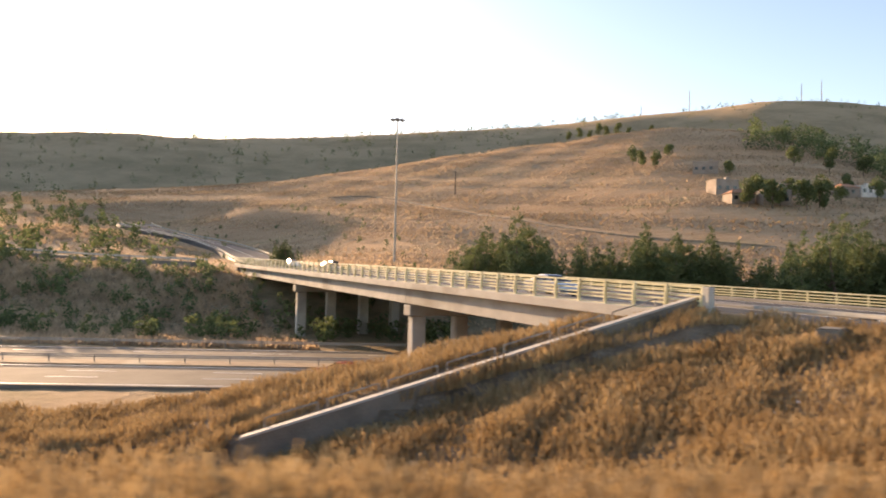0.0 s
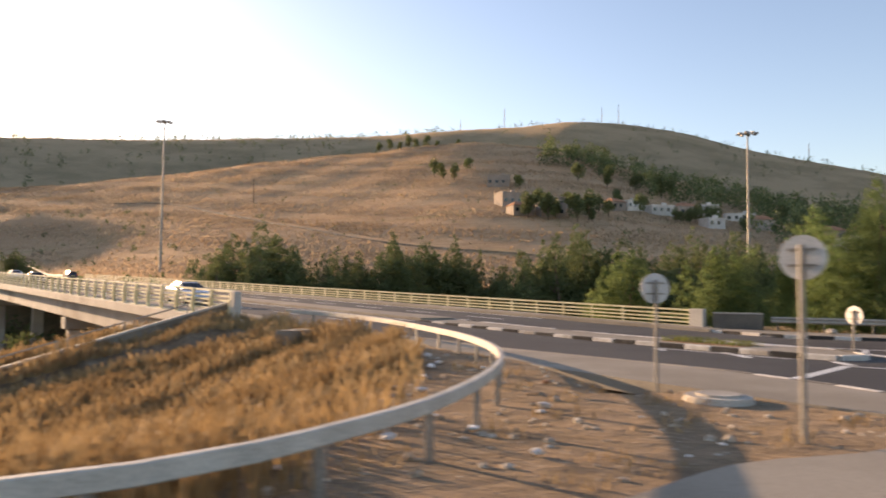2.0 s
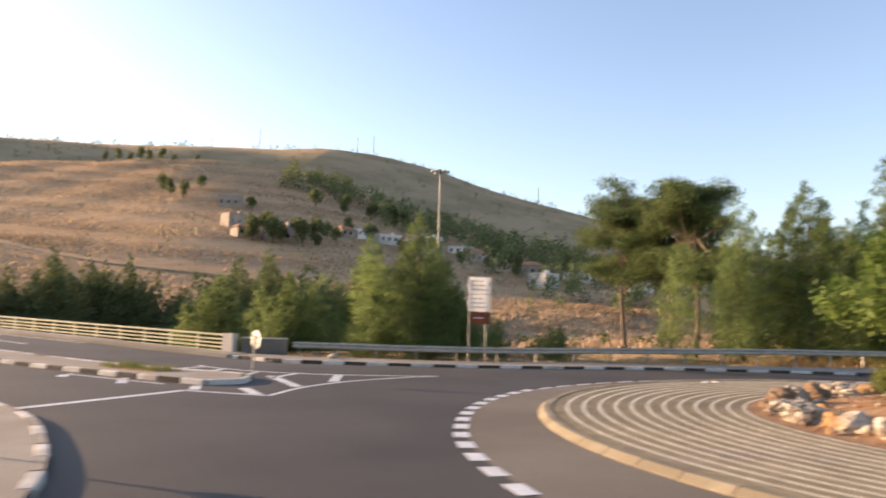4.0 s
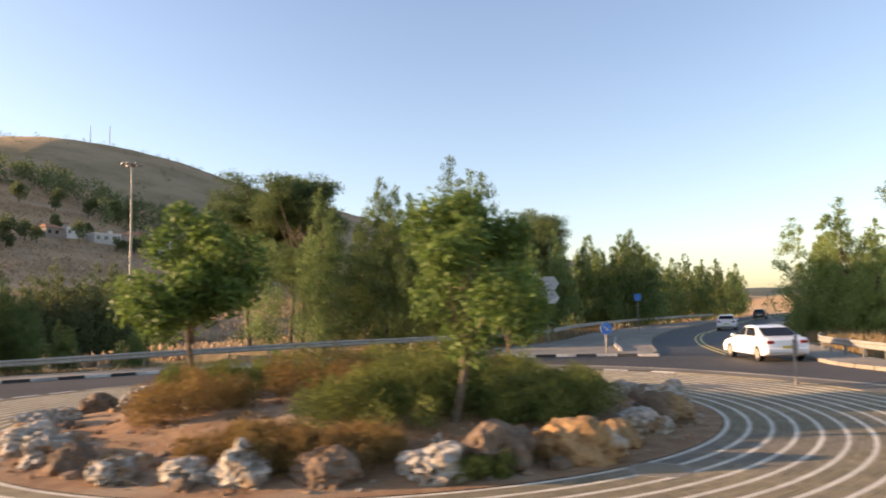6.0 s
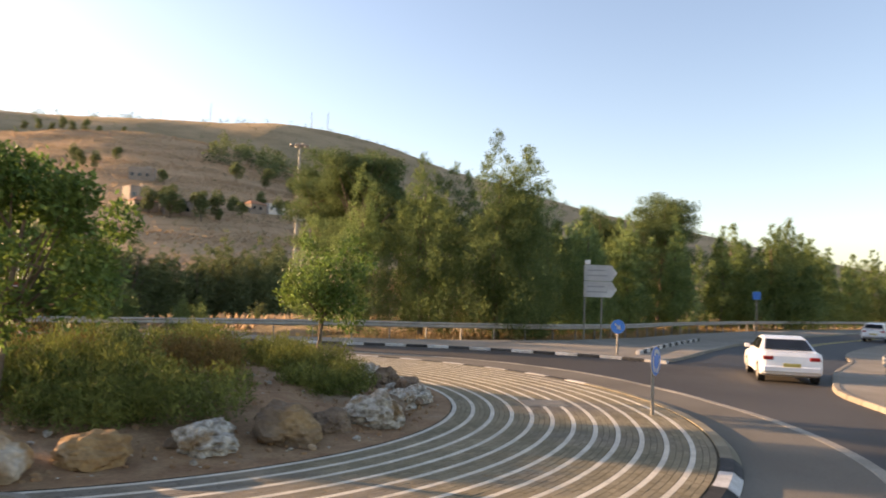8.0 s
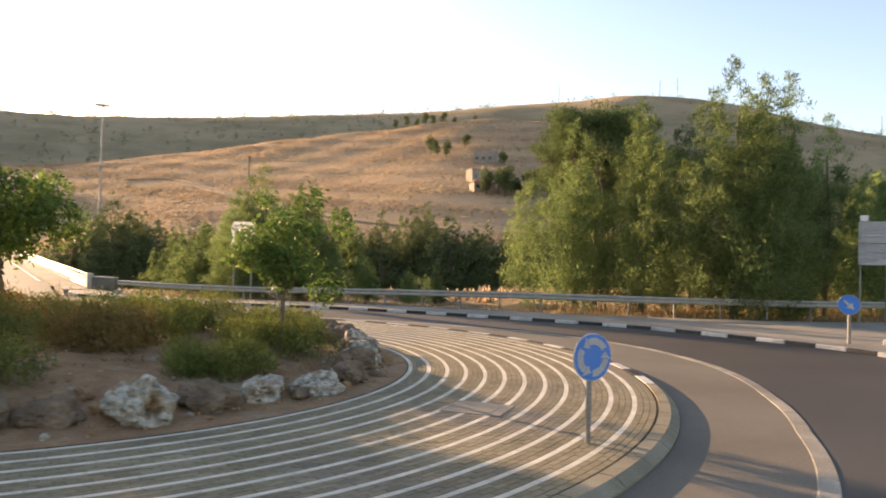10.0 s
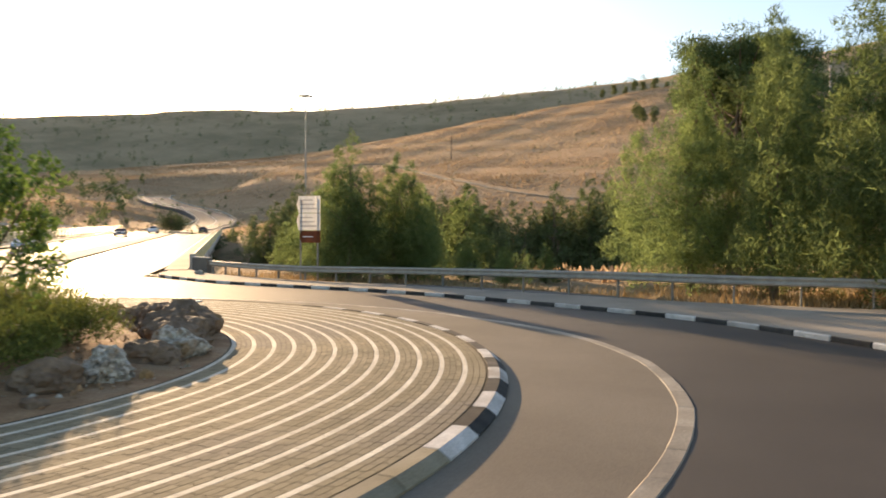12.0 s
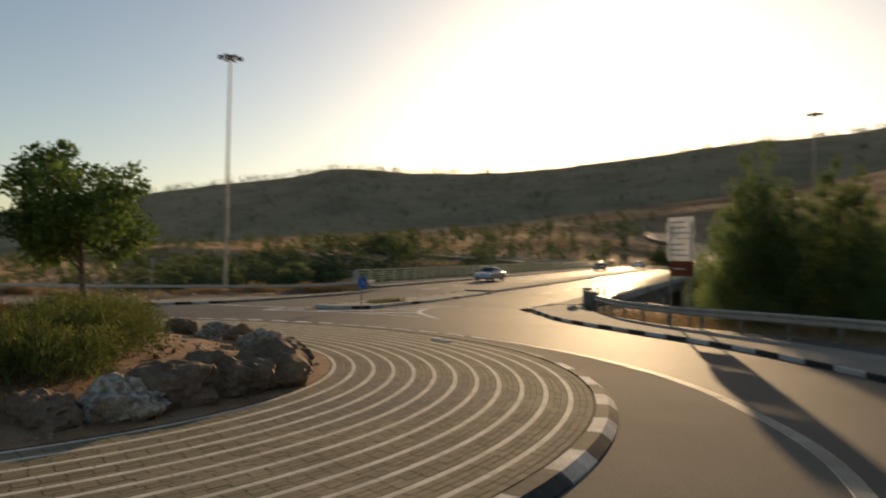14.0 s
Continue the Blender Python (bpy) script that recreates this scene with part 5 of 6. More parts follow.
def build_shrubs():
    dry, green = "dry orange-brown shrub in the bed", "dense green rosemary-like shrub in the bed"
    rows = [(38.7, -2.2, 0.85, 0.75, 0.6, 1), (39.6, -3.9, 0.7, 0.5, 0.4, 0), (42.3, -2.0, 1.4, 1.0, 0.95, 0), (43.2, -2.9, 1.3, 1.0, 0.85, 0), (42.4, -0.9, 1.4, 1.3, 1.1, 0), (40.2, -1.4, 1.3, 1.1, 0.9, 0), (42.1, -3.0, 0.9, 0.7, 0.6, 0), (41.4, -1.2, 1.3, 1.0, 1.1, 0), (44.3, 1.2, 1.5, 1.4, 1.1, 0), (41.9, 1.4, 1.4, 1.4, 1.1, 1),
            (46.5, -1.3, 0.9, 0.75, 0.6, 0), (47.2, 0.6, 1.1, 1.0, 0.85, 0), (45.6, 3.4, 1.3, 1.2, 0.95, 0), (43.4, 4.0, 1.4, 1.2, 0.95, 0), (41.0, 4.2, 1.2, 1.2, 0.9, 0), (46.9, 2.5, 1.0, 1.0, 0.85, 0), (39.4, 2.4, 1.1, 1.1, 0.85, 1), (44.4, 0.0, 1.0, 0.8, 0.9, 1), (38.0, -1.2, 0.9, 0.8, 0.6, 1)]
    for i, (x, y, rx, ry, h, d) in enumerate(rows):
        x, y = CX + (x - CX) * 1.1, CY + (y - CY) * 1.1
        shrub(x, y, rx * 1.3, ry * 1.3, h * 1.2, 200 + i, LEAF_DRY if d else LEAF_BUSH, dry if d else green)


build_shrubs()


def blades(name, X, Y, H, label, seed, z_fn, width=0.016, material=GRASS):
    """Grass blades, each a bent pair of faces."""
    rng = np.random.default_rng(seed)
    n = len(X)
    Z = z_fn(X, Y)
    a = rng.uniform(0, 2 * math.pi, n)
    lean = rng.uniform(0.1, 0.5, n) * H
    la = rng.uniform(0, 2 * math.pi, n)
    w = width * rng.uniform(0.6, 1.5, n)
    base = np.stack([X, Y, Z - 0.03], -1)
    s = np.stack([np.cos(a) * w, np.sin(a) * w, np.zeros(n)], -1)
    l1 = np.stack([np.cos(la) * lean * 0.35, np.sin(la) * lean * 0.35, H * 0.6], -1)
    l2 = np.stack([np.cos(la) * lean, np.sin(la) * lean, H], -1)
    V = np.stack([base - s, base + s, base + l1 + s * 0.8, base + l1 - s * 0.8, base + l2 + s * 0.5, base + l2 - s * 0.5], 1).reshape(-1, 3)
    k = np.arange(n)[:, None] * 6
    F = np.concatenate([k + np.array([0, 1, 2, 3]), k + np.array([3, 2, 4, 5])])
    return tagged(mesh_np(name, V, F, material), label, "grass", kind="stuff")


def tussocks(name, X, Y, H, label, seed):
    """Tufts of dry grass, each three splayed blades' worth of faces."""
    rng = np.random.default_rng(seed)
    n = len(X)
    base = np.stack([X, Y, ground_z(X, Y) - 0.05], -1)
    out = []
    for k in range(2):
        a = rng.uniform(0, math.pi, n)
        w = rng.uniform(0.15, 0.42, n)
        s = np.stack([np.cos(a) * w, np.sin(a) * w, np.zeros(n)], -1)
        up = np.stack([rng.normal(0, 0.2, n), rng.normal(0, 0.2, n), H * rng.uniform(0.7, 1.2, n)], -1)
        out.append(np.stack([base - s, base + s, base + s * rng.uniform(-0.6, 0.6, n)[:, None] + up], 1))
    V = np.concatenate(out).reshape(-1, 3)
    return tagged(mesh_np(name, V, np.arange(len(V)).reshape(-1, 3), GRASS_FAR), label, "grass", kind="stuff")


FRONT_ROAD = [(-50, 140), (-75, 141), (-105, 143), (-145, 146), (-205, 150)]
TRACK = [(-60, 352), (-35, 341), (10, 262), (31, 226), (51, 199), (80, 176)]


def build_grass():
    rng = np.random.default_rng(4)
    N = 250000
    X, Y = rng.uniform(-32, 17, N), rng.uniform(4.5, 44, N)
    gx, gy = [g[0] for g in GUARD[:12]], [g[1] for g in GUARD[:12]]
    nn = BN.x * X + BN.y * Y
    wall_y = 32.9 - 0.19 * (9.9 - X)
    keep = (Y > np.interp(X, gx, gy) + 0.5) & (nn < 27.2 - 0.5) & ((Y < wall_y - 0.3) | (Y > wall_y + 2.4) | (X < -10.5)) & (X < np.interp(Y, [8.0, 9.7, 12.0, 14.9, 18, 21.5, 26.0, 29.6, 32.4], [13.1, 14.0, 14.9, 15.7, 16.3, 16.4, 15.7, 14.2, 12.0]) - 1.2)
    waves_at = [(rng.uniform(0, 6.28), rng.uniform(0.25, 2.4), rng.uniform(0, 6.28)) for _ in range(22)]
    clump = sum(np.sin((X * math.cos(d) + Y * math.sin(d)) * f + ph) for d, f, ph in waves_at) * 0.26
    dens = 0.82 + 0.16 * clump
    bare = smooth01((X - 9.5) / 3.5) * smooth01((20 - Y) / 7)            # trodden ground inside the bend
    keep &= rng.random(N) < np.clip(dens, 0.12, 1) * (1 - 0.85 * bare) * np.where((X < -12) | (Y > 34), 0.6, 1.0)
    X, Y, clump = X[keep], Y[keep], clump[keep]
    H = rng.uniform(0.28, 0.62, len(X)) * (1 + 0.35 * np.clip(clump, -1, 1))
    blades("dry_grass", X, Y, H, "tall straw-coloured dry grass on the bank", 1, ground_z, 0.026)
    # tussocks over the slopes beyond the highway, thick and thin in bands along the slope
    N = 300000
    az = np.radians(rng.uniform(-52, 84, N))
    R = np.sqrt(rng.uniform(105.0 ** 2, 500.0 ** 2, N))
    X, Y = OX - R * np.sin(az), OY + R * np.cos(az)
    Z = ground_z(X, Y)
    band = np.sin(Z * 0.55 + 0.03 * X + 1.5 * np.sin(X * 0.021)) + 0.8 * np.sin(X * 0.047 + 2 * np.sin(Y * 0.013)) * np.sin(Y * 0.039) + 0.5 * np.sin(X * 0.13 + Z * 0.4) * np.sin(Y * 0.11)
    keep = (rng.random(N) < np.clip(0.55 + 0.4 * band, 0.06, 1)) & (Y > 94) & (seg_dist(X, Y, HILL_ROAD) > 9.5) & (seg_dist(X, Y, FRONT_ROAD) > 7) & (seg_dist(X, Y, TRACK) > 2.5)
    nn = BN.x * X + BN.y * Y
    keep &= ((nn < N_NEAR - 1) | (nn > N_FAR + 1) | (Y > 150))
    X, Y = X[keep], Y[keep]
    tussocks("hillside_grass", X, Y, rng.uniform(0.25, 0.75, len(X)), "dry straw-coloured grass over the hillside", 6)
    N = 60000
    X, Y = rng.uniform(-95, 8, N), rng.uniform(81, 138, N)
    nn = BN.x * X + BN.y * Y
    keep = (nn < N_NEAR - 1) & (seg_dist(X, Y, FRONT_ROAD) > 7) & (rng.random(N) < 0.65 + 0.35 * np.sin(X * 0.4 + 2 * np.sin(Y * 0.2)))
    X, Y = X[keep], Y[keep]
    tussocks("bank_grass", X, Y, rng.uniform(0.3, 0.9, len(X)), "rank dry grass on the far bank of the highway", 7)
    N = 900
    X, Y = rng.uniform(25.7, 27.9, N), rng.uniform(21.7, 24.8, N)
    keep = np.abs((X - 26.8) + 0.5 * (Y - 23.2)) < 0.5
    blades("weeds", X[keep], Y[keep], rng.uniform(0.08, 0.25, keep.sum()), "green weeds in the soil of the splitter island", 9, lambda a, b: rise(a, b) + 0.16, 0.015, LEAF_BUSH)
    # sparse tufts on the worn earth and along the verges
    N = 9000
    X, Y = rng.uniform(6, 21, N), rng.uniform(5.5, 20, N)
    t = np.sin(X * 2.3 + np.sin(Y * 1.7)) * np.sin(Y * 2.1 + np.sin(X * 1.3))
    keep = (t > 0.45) & (Y > np.interp(X, [6, 11, 14, 16.5, 18.4, 20.4], [4.4, 5.0, 6.5, 7.8, 8.0, 8.7])) & (X < np.interp(Y, [8, 9.4, 11.4, 14, 18, 21], [20, 21, 20, 19, 17.6, 16.8]) - 0.2)
    X, Y = X[keep], Y[keep]
    blades("grass_tufts", X, Y, rng.uniform(0.06, 0.22, len(X)), "sparse dry grass tufts on trodden earth", 2, ground_z, 0.012)
    N = 52000
    X, Y = rng.uniform(52, 190, N), rng.uniform(36, 140, N)
    keep = rng.random(N) < 0.6 + 0.4 * np.sin(X * 0.3 + np.sin(Y * 0.4) * 2)
    X, Y = X[keep], Y[keep]
    tussocks("field_grass", X, Y, rng.uniform(0.3, 0.8, len(X)), "golden dry grass in the field behind the trees", 8)
    # verges beyond the outer guard rail and by the side road
    N = 16000
    t = rng.random(N)
    ox = np.array([p[0] for p in OUTER]); oy = np.array([p[1] for p in OUTER])
    X = 36 + t * 80
    Y = np.interp(X, ox, oy) + 0.3 + rng.random(N) ** 1.5 * 9
    blades("verge_grass", X, Y, rng.uniform(0.15, 0.5, N), "dry grass behind the guard rail", 3, ground_z, 0.018)
    N = 14000
    X = rng.uniform(56, 110, N)
    Y = np.interp(X, [56, 64, 73, 92, 110], [-12.5, -6.2, -3.2, 3.8, 7.2]) - 0.3 - rng.random(N) ** 1.3 * 12
    blades("roadside_grass", X, Y, rng.uniform(0.25, 0.8, N), "tall dry grass on the verge of the side road", 4, ground_z, 0.02)


build_grass()


# ---- highway below and roads beyond ----
def build_highway():
    d = Vector((1, 0.05, 0)).normalized()
    side = Vector((-d.y, d.x, 0))
    o = Vector((-15, 66, 0))

    def hw(name, n0, n1, z, material, label, cat, thick=0.3):
        bm = bmesh.new()
        pts = []
        for t, n in ((-260, n0), (150, n0), (150, n1), (-260, n1)):
            p = o + d * t + side * n
            pts.append(bm.verts.new((p.x, p.y, z)))
        f = bm.faces.new(pts)
        r = bmesh.ops.extrude_face_region(bm, geom=[f])
        bmesh.ops.translate(bm, verts=[v for v in r["geom"] if isinstance(v, bmesh.types.BMVert)], vec=(0, 0, -thick))
        bmesh.ops.recalc_face_normals(bm, faces=bm.faces)
        return tagged(part(name, bm, material), label, cat, kind="structure")

    a = hw("highway_near", -13.0, -2.0, -6.52, ASPHALT_PALE, "worn grey highway carriageway under the bridge", "road")
    b = hw("highway_far", 1.2, 12.2, -6.52, ASPHALT_PALE, "worn grey highway carriageway beyond the median", "road")
    hw("highway_median", -1.9, 1.1, -6.42, DIRT, "dusty earth median of the highway", "median")
    for parent, ns in ((a, (-12.4, -8.9, -5.5, -2.5)), (b, (1.7, 5.2, 8.6, 11.7))):
        for k, n in enumerate(ns):
            solid = k in (0, 3)
            for t in np.arange(-150, 70, 12):
                p, q = o + d * float(t) + side * n, o + d * float(t + (12 if solid else 4)) + side * n
                bm = bmesh.new()
                bar(bm, (p.x, p.y, -6.515), (q.x, q.y, -6.515), 0.16, 0.008)
                part("marking", bm, PAINT, parent)
    for n, lab in ((-0.4, "steel guard rail along the highway median"), (13.6, "steel guard rail on the highway's far edge")):
        g = empty("guard_rail")
        tagged(g, lab, "guard rail")
        p, q = o - d * 150 + side * n, o + d * 80 + side * n
        for h in (0.55, 0.72):
            bm = bmesh.new()
            bar(bm, (p.x, p.y, -6.5 + h), (q.x, q.y, -6.5 + h), 0.06, 0.12, 0.01)
            part("beam", bm, STEEL, g)
        bm = bmesh.new()
        box(bm, (0, 0, 0.3), (0.08, 0.1, 0.9))
        first = part("post", bm, STEEL_DULL, g)
        for i in range(56):
            ob = first if i == 0 else first.copy()
            if i:
                scene.collection.objects.link(ob)
            ob.matrix_basis = Matrix.Translation(p + d * (4.0 * i) + Vector((0, 0, -6.5)))


build_highway()


def ribbon(name, pts, half, material, label, lift=0.12, rails=True):
    """A road draped over the land, with guard rails."""
    mid = curve_through([(x, y, 0) for x, y, *_ in pts], 4)
    zs = np.array([max(gz(p.x, p.y), gz(p.x + half, p.y), gz(p.x - half, p.y)) for p in mid]) + lift
    for _ in range(4):
        zs = np.convolve(np.pad(zs, 3, mode="edge"), np.ones(7) / 7, "valid")
    zs = zs + 0.25
    if len(pts[0]) > 2:
        w = np.clip(np.arange(len(mid)) / 10.0, 0, 1)
        zs = pts[0][2] * (1 - w) + zs * w
    line = [Vector((p.x, p.y, float(z))) for p, z in zip(mid, zs)]
    bm = bmesh.new()
    sweep(bm, line, [(-half, 0), (half, 0), (half + 1.5, -2.0), (-half - 1.5, -2.0)])
    r = tagged(part(name, bm, material), label, "road", kind="structure")
    for off in (-half + 0.4, half - 0.4, 0.0):
        bm = bmesh.new()
        sweep(bm, [p + Vector((0, 0, 0.008)) for p in line], [(off - 0.08, 0), (off + 0.08, 0), (off + 0.08, -0.006), (off - 0.08, -0.006)])
        part("marking", bm, PAINT, r)
    if rails:
        for sg in (-1, 1):
            g = empty("guard_rail")
            tagged(g, "sunlit steel guard rail along the rising road", "guard rail")
            bm = bmesh.new()
            sweep(bm, line, [(sg * (half + 0.2) - 0.05, 0.78), (sg * (half + 0.2) + 0.05, 0.78), (sg * (half + 0.2) + 0.05, 0.45), (sg * (half + 0.2) - 0.05, 0.45)])
            part("beam", bm, STEEL_PALE, g)
            bm = bmesh.new()
            box(bm, (0, 0, 0.3), (0.08, 0.1, 0.9))
            first = part("post", bm, STEEL_DULL, g)
            for i, (p, a) in enumerate(along(line, 4.0)):
                ob = first if i == 0 else first.copy()
                if i:
                    scene.collection.objects.link(ob)
                ob.matrix_basis = Matrix.Translation(p) @ Matrix.Rotation(a, 4, "Z") @ Matrix.Translation((0, -sg * (half + 0.2), 0))
    return r


end = bridge_xy(S1 - 0.5, (N_NEAR + N_FAR) / 2)
ribbon("rising_road", [(end.x, end.y, 2.95), (-41, 162), (-49, 183), (-57, 205), (-68, 228), (-84, 246), (-104, 258), (-122, 276), (-134, 300)], 6.5, ASPHALT, "asphalt road rising and curving up the hillside", 0.1)
ribbon("frontage_road", [(-50, 140), (-75, 141), (-105, 143), (-145, 146), (-205, 150)], 4.0, ASPHALT_PALE, "pale road along the top of the far bank", 0.1)
bm = bmesh.new()
track = curve_through([(-60, 352, 0), (-35, 341, 0), (10, 262, 0), (31, 226, 0), (51, 199, 0), (80, 176, 0)], 4)
sweep(bm, [Vector((p.x, p.y, gz(p.x, p.y) + 0.15)) for p in track], [(-1.6, 0), (1.6, 0), (1.9, -0.8), (-1.9, -0.8)])
tagged(part("dirt_track", bm, DIRT), "pale dirt track slanting across the hillside", "track", kind="structure")


# ---- signs ----
def disc(bm, c, normal, r, thick=0.012, n=32):
    nv = Vector(normal).normalized()
    rod(bm, Vector(c) - nv * thick / 2, Vector(c) + nv * thick / 2, r, r, n)
    return bm


def facing(az):
    """Unit vector in the plan, az degrees left of +y."""
    return Vector((-math.sin(radians(az)), math.cos(radians(az)), 0))


def round_sign(x, y, z0, centre, r, away, front, label, arrows=None, pole=0.04):
    """A round sign on a pole; away is the direction its back looks to."""
    s = empty("round_sign", Matrix.Translation((x, y, z0)))
    tagged(s, label, "traffic sign")
    bv = facing(away)
    bm = bmesh.new()
    rod(bm, (0, 0, -0.15), (0, 0, centre + r * 0.55), pole, pole, 12)
    part("pole", bm, STEEL_DULL, s)
    o = -bv * (pole + 0.02)
    bm = bmesh.new()
    disc(bm, Vector((0, 0, centre)) + o, bv, r, 0.014)
    face = part("disc", bm, SIGN_BACK, s, "grey metal disc")
    bm = bmesh.new()
    disc(bm, Vector((0, 0, centre)) + o - bv * 0.012, bv, r * 0.97, 0.006)
    part("face", bm, front, face)
    side = Vector((bv.y, -bv.x, 0))
    for dz in (-r * 0.35, r * 0.35):
        bm = bmesh.new()
        a = Vector((0, 0, centre + dz)) + o * 0.6
        bar(bm, a - side * r * 0.6, a + side * r * 0.6, 0.03, 0.035)
        part("bracket", bm, STEEL_DULL, face)
    f = Vector((0, 0, centre)) + o - bv * 0.018
    if arrows == "turn":
        for k in range(3):
            a0 = radians(30 + 120 * k)
            bm = bmesh.new()
            pts = []
            for i in range(9):
                g = a0 + radians(82) * i / 8
                pts.append((g, r * 0.52, r * 0.82))
            ring = [[bm.verts.new(f + (side * math.cos(g) + Vector((0, 0, 1)) * math.sin(g)) * rad) for rad in (r0, r1)] for g, r0, r1 in pts]
            for A, B in zip(ring[:-1], ring[1:]):
                bm.faces.new((A[0], A[1], B[1], B[0]))
            g = a0 + radians(84)
            tip = [(g, r * 0.4), (g, r * 0.93), (g + radians(27), r * 0.66)]
            bm.faces.new([bm.verts.new(f + (side * math.cos(q) + Vector((0, 0, 1)) * math.sin(q)) * rad) for q, rad in tip])
            bmesh.ops.solidify(bm, geom=bm.faces[:], thickness=0.003)
            part("arrow", bm, SIGN_WHITE, face)
    elif arrows == "down":
        bm = bmesh.new()
        u, w = (side - Vector((0, 0, 1))).normalized(), (side + Vector((0, 0, 1))).normalized()
        shape = [(-0.6, 0.12), (0.05, 0.12), (0.05, 0.36), (0.62, 0.0), (0.05, -0.36), (0.05, -0.12), (-0.6, -0.12)]
        bm.faces.new([bm.verts.new(f + u * a * r + w * b * r) for a, b in shape])
        bmesh.ops.solidify(bm, geom=bm.faces[:], thickness=0.003)
        part("arrow", bm, SIGN_WHITE, face)
    return s


round_sign(18.2, 8.43, 0.0, 2.5, 0.3, 123, SIGN_BLUE, "round traffic sign on a steel pole, seen grey from behind")
round_sign(18.77, 13.05, 0.06, 2.02, 0.3, 175, SIGN_BLUE, "round traffic sign at the pavement edge, grey back", None, 0.035)
round_sign(29.69, 19.7, 0.14, 1.15, 0.31, 97, SIGN_BLUE, "low round sign with a blue face on the splitter island", "down", 0.035)
round_sign(64.4, 5.6, 0.13, 1.2, 0.31, -45, SIGN_BLUE, "low round blue sign with a white arrow", "down", 0.05)
round_sign(52.12, -5.72, 0.1, 1.1, 0.3, 20, SIGN_BLUE, "blue roundabout sign with three white arrows", "turn", 0.035)


def direction_sign(x, y, z0, top, u, width, panels, legs, label, tip):
    """Arrow-ended boards on two legs; tip is +1 where they point along u."""
    s = empty("direction_sign", Matrix.Translation((x, y, z0)))
    tagged(s, label, "direction sign")
    u = Vector((*u, 0)).normalized()
    nrm = Vector((u.y, -u.x, 0))
    for k in legs:
        bm = bmesh.new()
        p = u * width * k - nrm * 0.06
        rod(bm, p + Vector((0, 0, -0.2)), p + Vector((0, 0, top - 0.15)), 0.045, 0.045, 10)
        part("leg", bm, STEEL_DULL, s)
    z = top
    for h, m, bars, w in panels:
        lo, hi = (0.0, w) if tip > 0 else (width - w, width)
        t = min(0.32 if tip > 0 else 0.12, h * 0.4)
        sh = [(lo, 0), (hi - t, 0), (hi, -h / 2), (hi - t, -h), (lo, -h)] if tip > 0 else [(hi, 0), (hi, -h), (lo + t, -h), (lo, -h / 2), (lo + t, 0)]
        bm = bmesh.new()
        bm.faces.new([bm.verts.new(u * a + Vector((0, 0, z + b)) + nrm * 0.012) for a, b in sh])
        bmesh.ops.solidify(bm, geom=bm.faces[:], thickness=0.025)
        board = part("board", bm, m, s)
        for i in range(bars):
            zz = z - h * (i + 1) / (bars + 1)
            bm = bmesh.new()
            a, b = lo + (0.2 if tip > 0 else t + 0.1), hi - (t + 0.1 if tip > 0 else 0.2)
            b = a + (b - a) * (0.75 + 0.25 * ((i * 7) % 3) / 2)
            bar(bm, u * a + Vector((0, 0, zz)) + nrm * 0.03, u * b + Vector((0, 0, zz)) + nrm * 0.03, 0.012, h * 0.07)
            part("text_bar", bm, INK if m is SIGN_WHITE else SIGN_WHITE, board)
        z -= h + 0.03
    return s


direction_sign(42.6, 26.0, 0.1, 4.2, (1.55, -0.2), 1.35, ((0.86, SIGN_WHITE, 3, 1.35), (0.86, SIGN_WHITE, 3, 1.35), (0.6, SIGN_BROWN, 1, 1.2)), (0.14, 0.86), "two white arrow boards above a brown one on two legs", -1)
sB = direction_sign(71.2, 13.95, 0.1, 4.45, (0.8, -0.6), 1.95, ((0.93, SIGN_WHITE, 2, 1.95), (0.93, SIGN_WHITE, 2, 1.95)), (0.04, 0.55), "two white arrow boards stacked on two grey legs", 1)
bm = bmesh.new()
box(bm, (0.16, -0.14, 4.6), (0.32, 0.03, 0.26), math.atan2(-0.6, 0.8), 0.006)
part("number_plate", bm, SIGN_WHITE, sB, "small white route plate")

ps = empty("post_sign", Matrix.Translation((93.2, 16.0, 0.1)))
tagged(ps, "small blue square sign on a tall post", "traffic sign")
bm = bmesh.new(); rod(bm, (0, 0, -0.2), (0, 0, 3.5), 0.05, 0.05, 10); part("post", bm, STEEL_DULL, ps)
bm = bmesh.new(); box(bm, (-0.08, -0.05, 3.2), (0.03, 0.62, 0.62), 0.2, 0.006); part("plate", bm, SIGN_BLUE, ps)


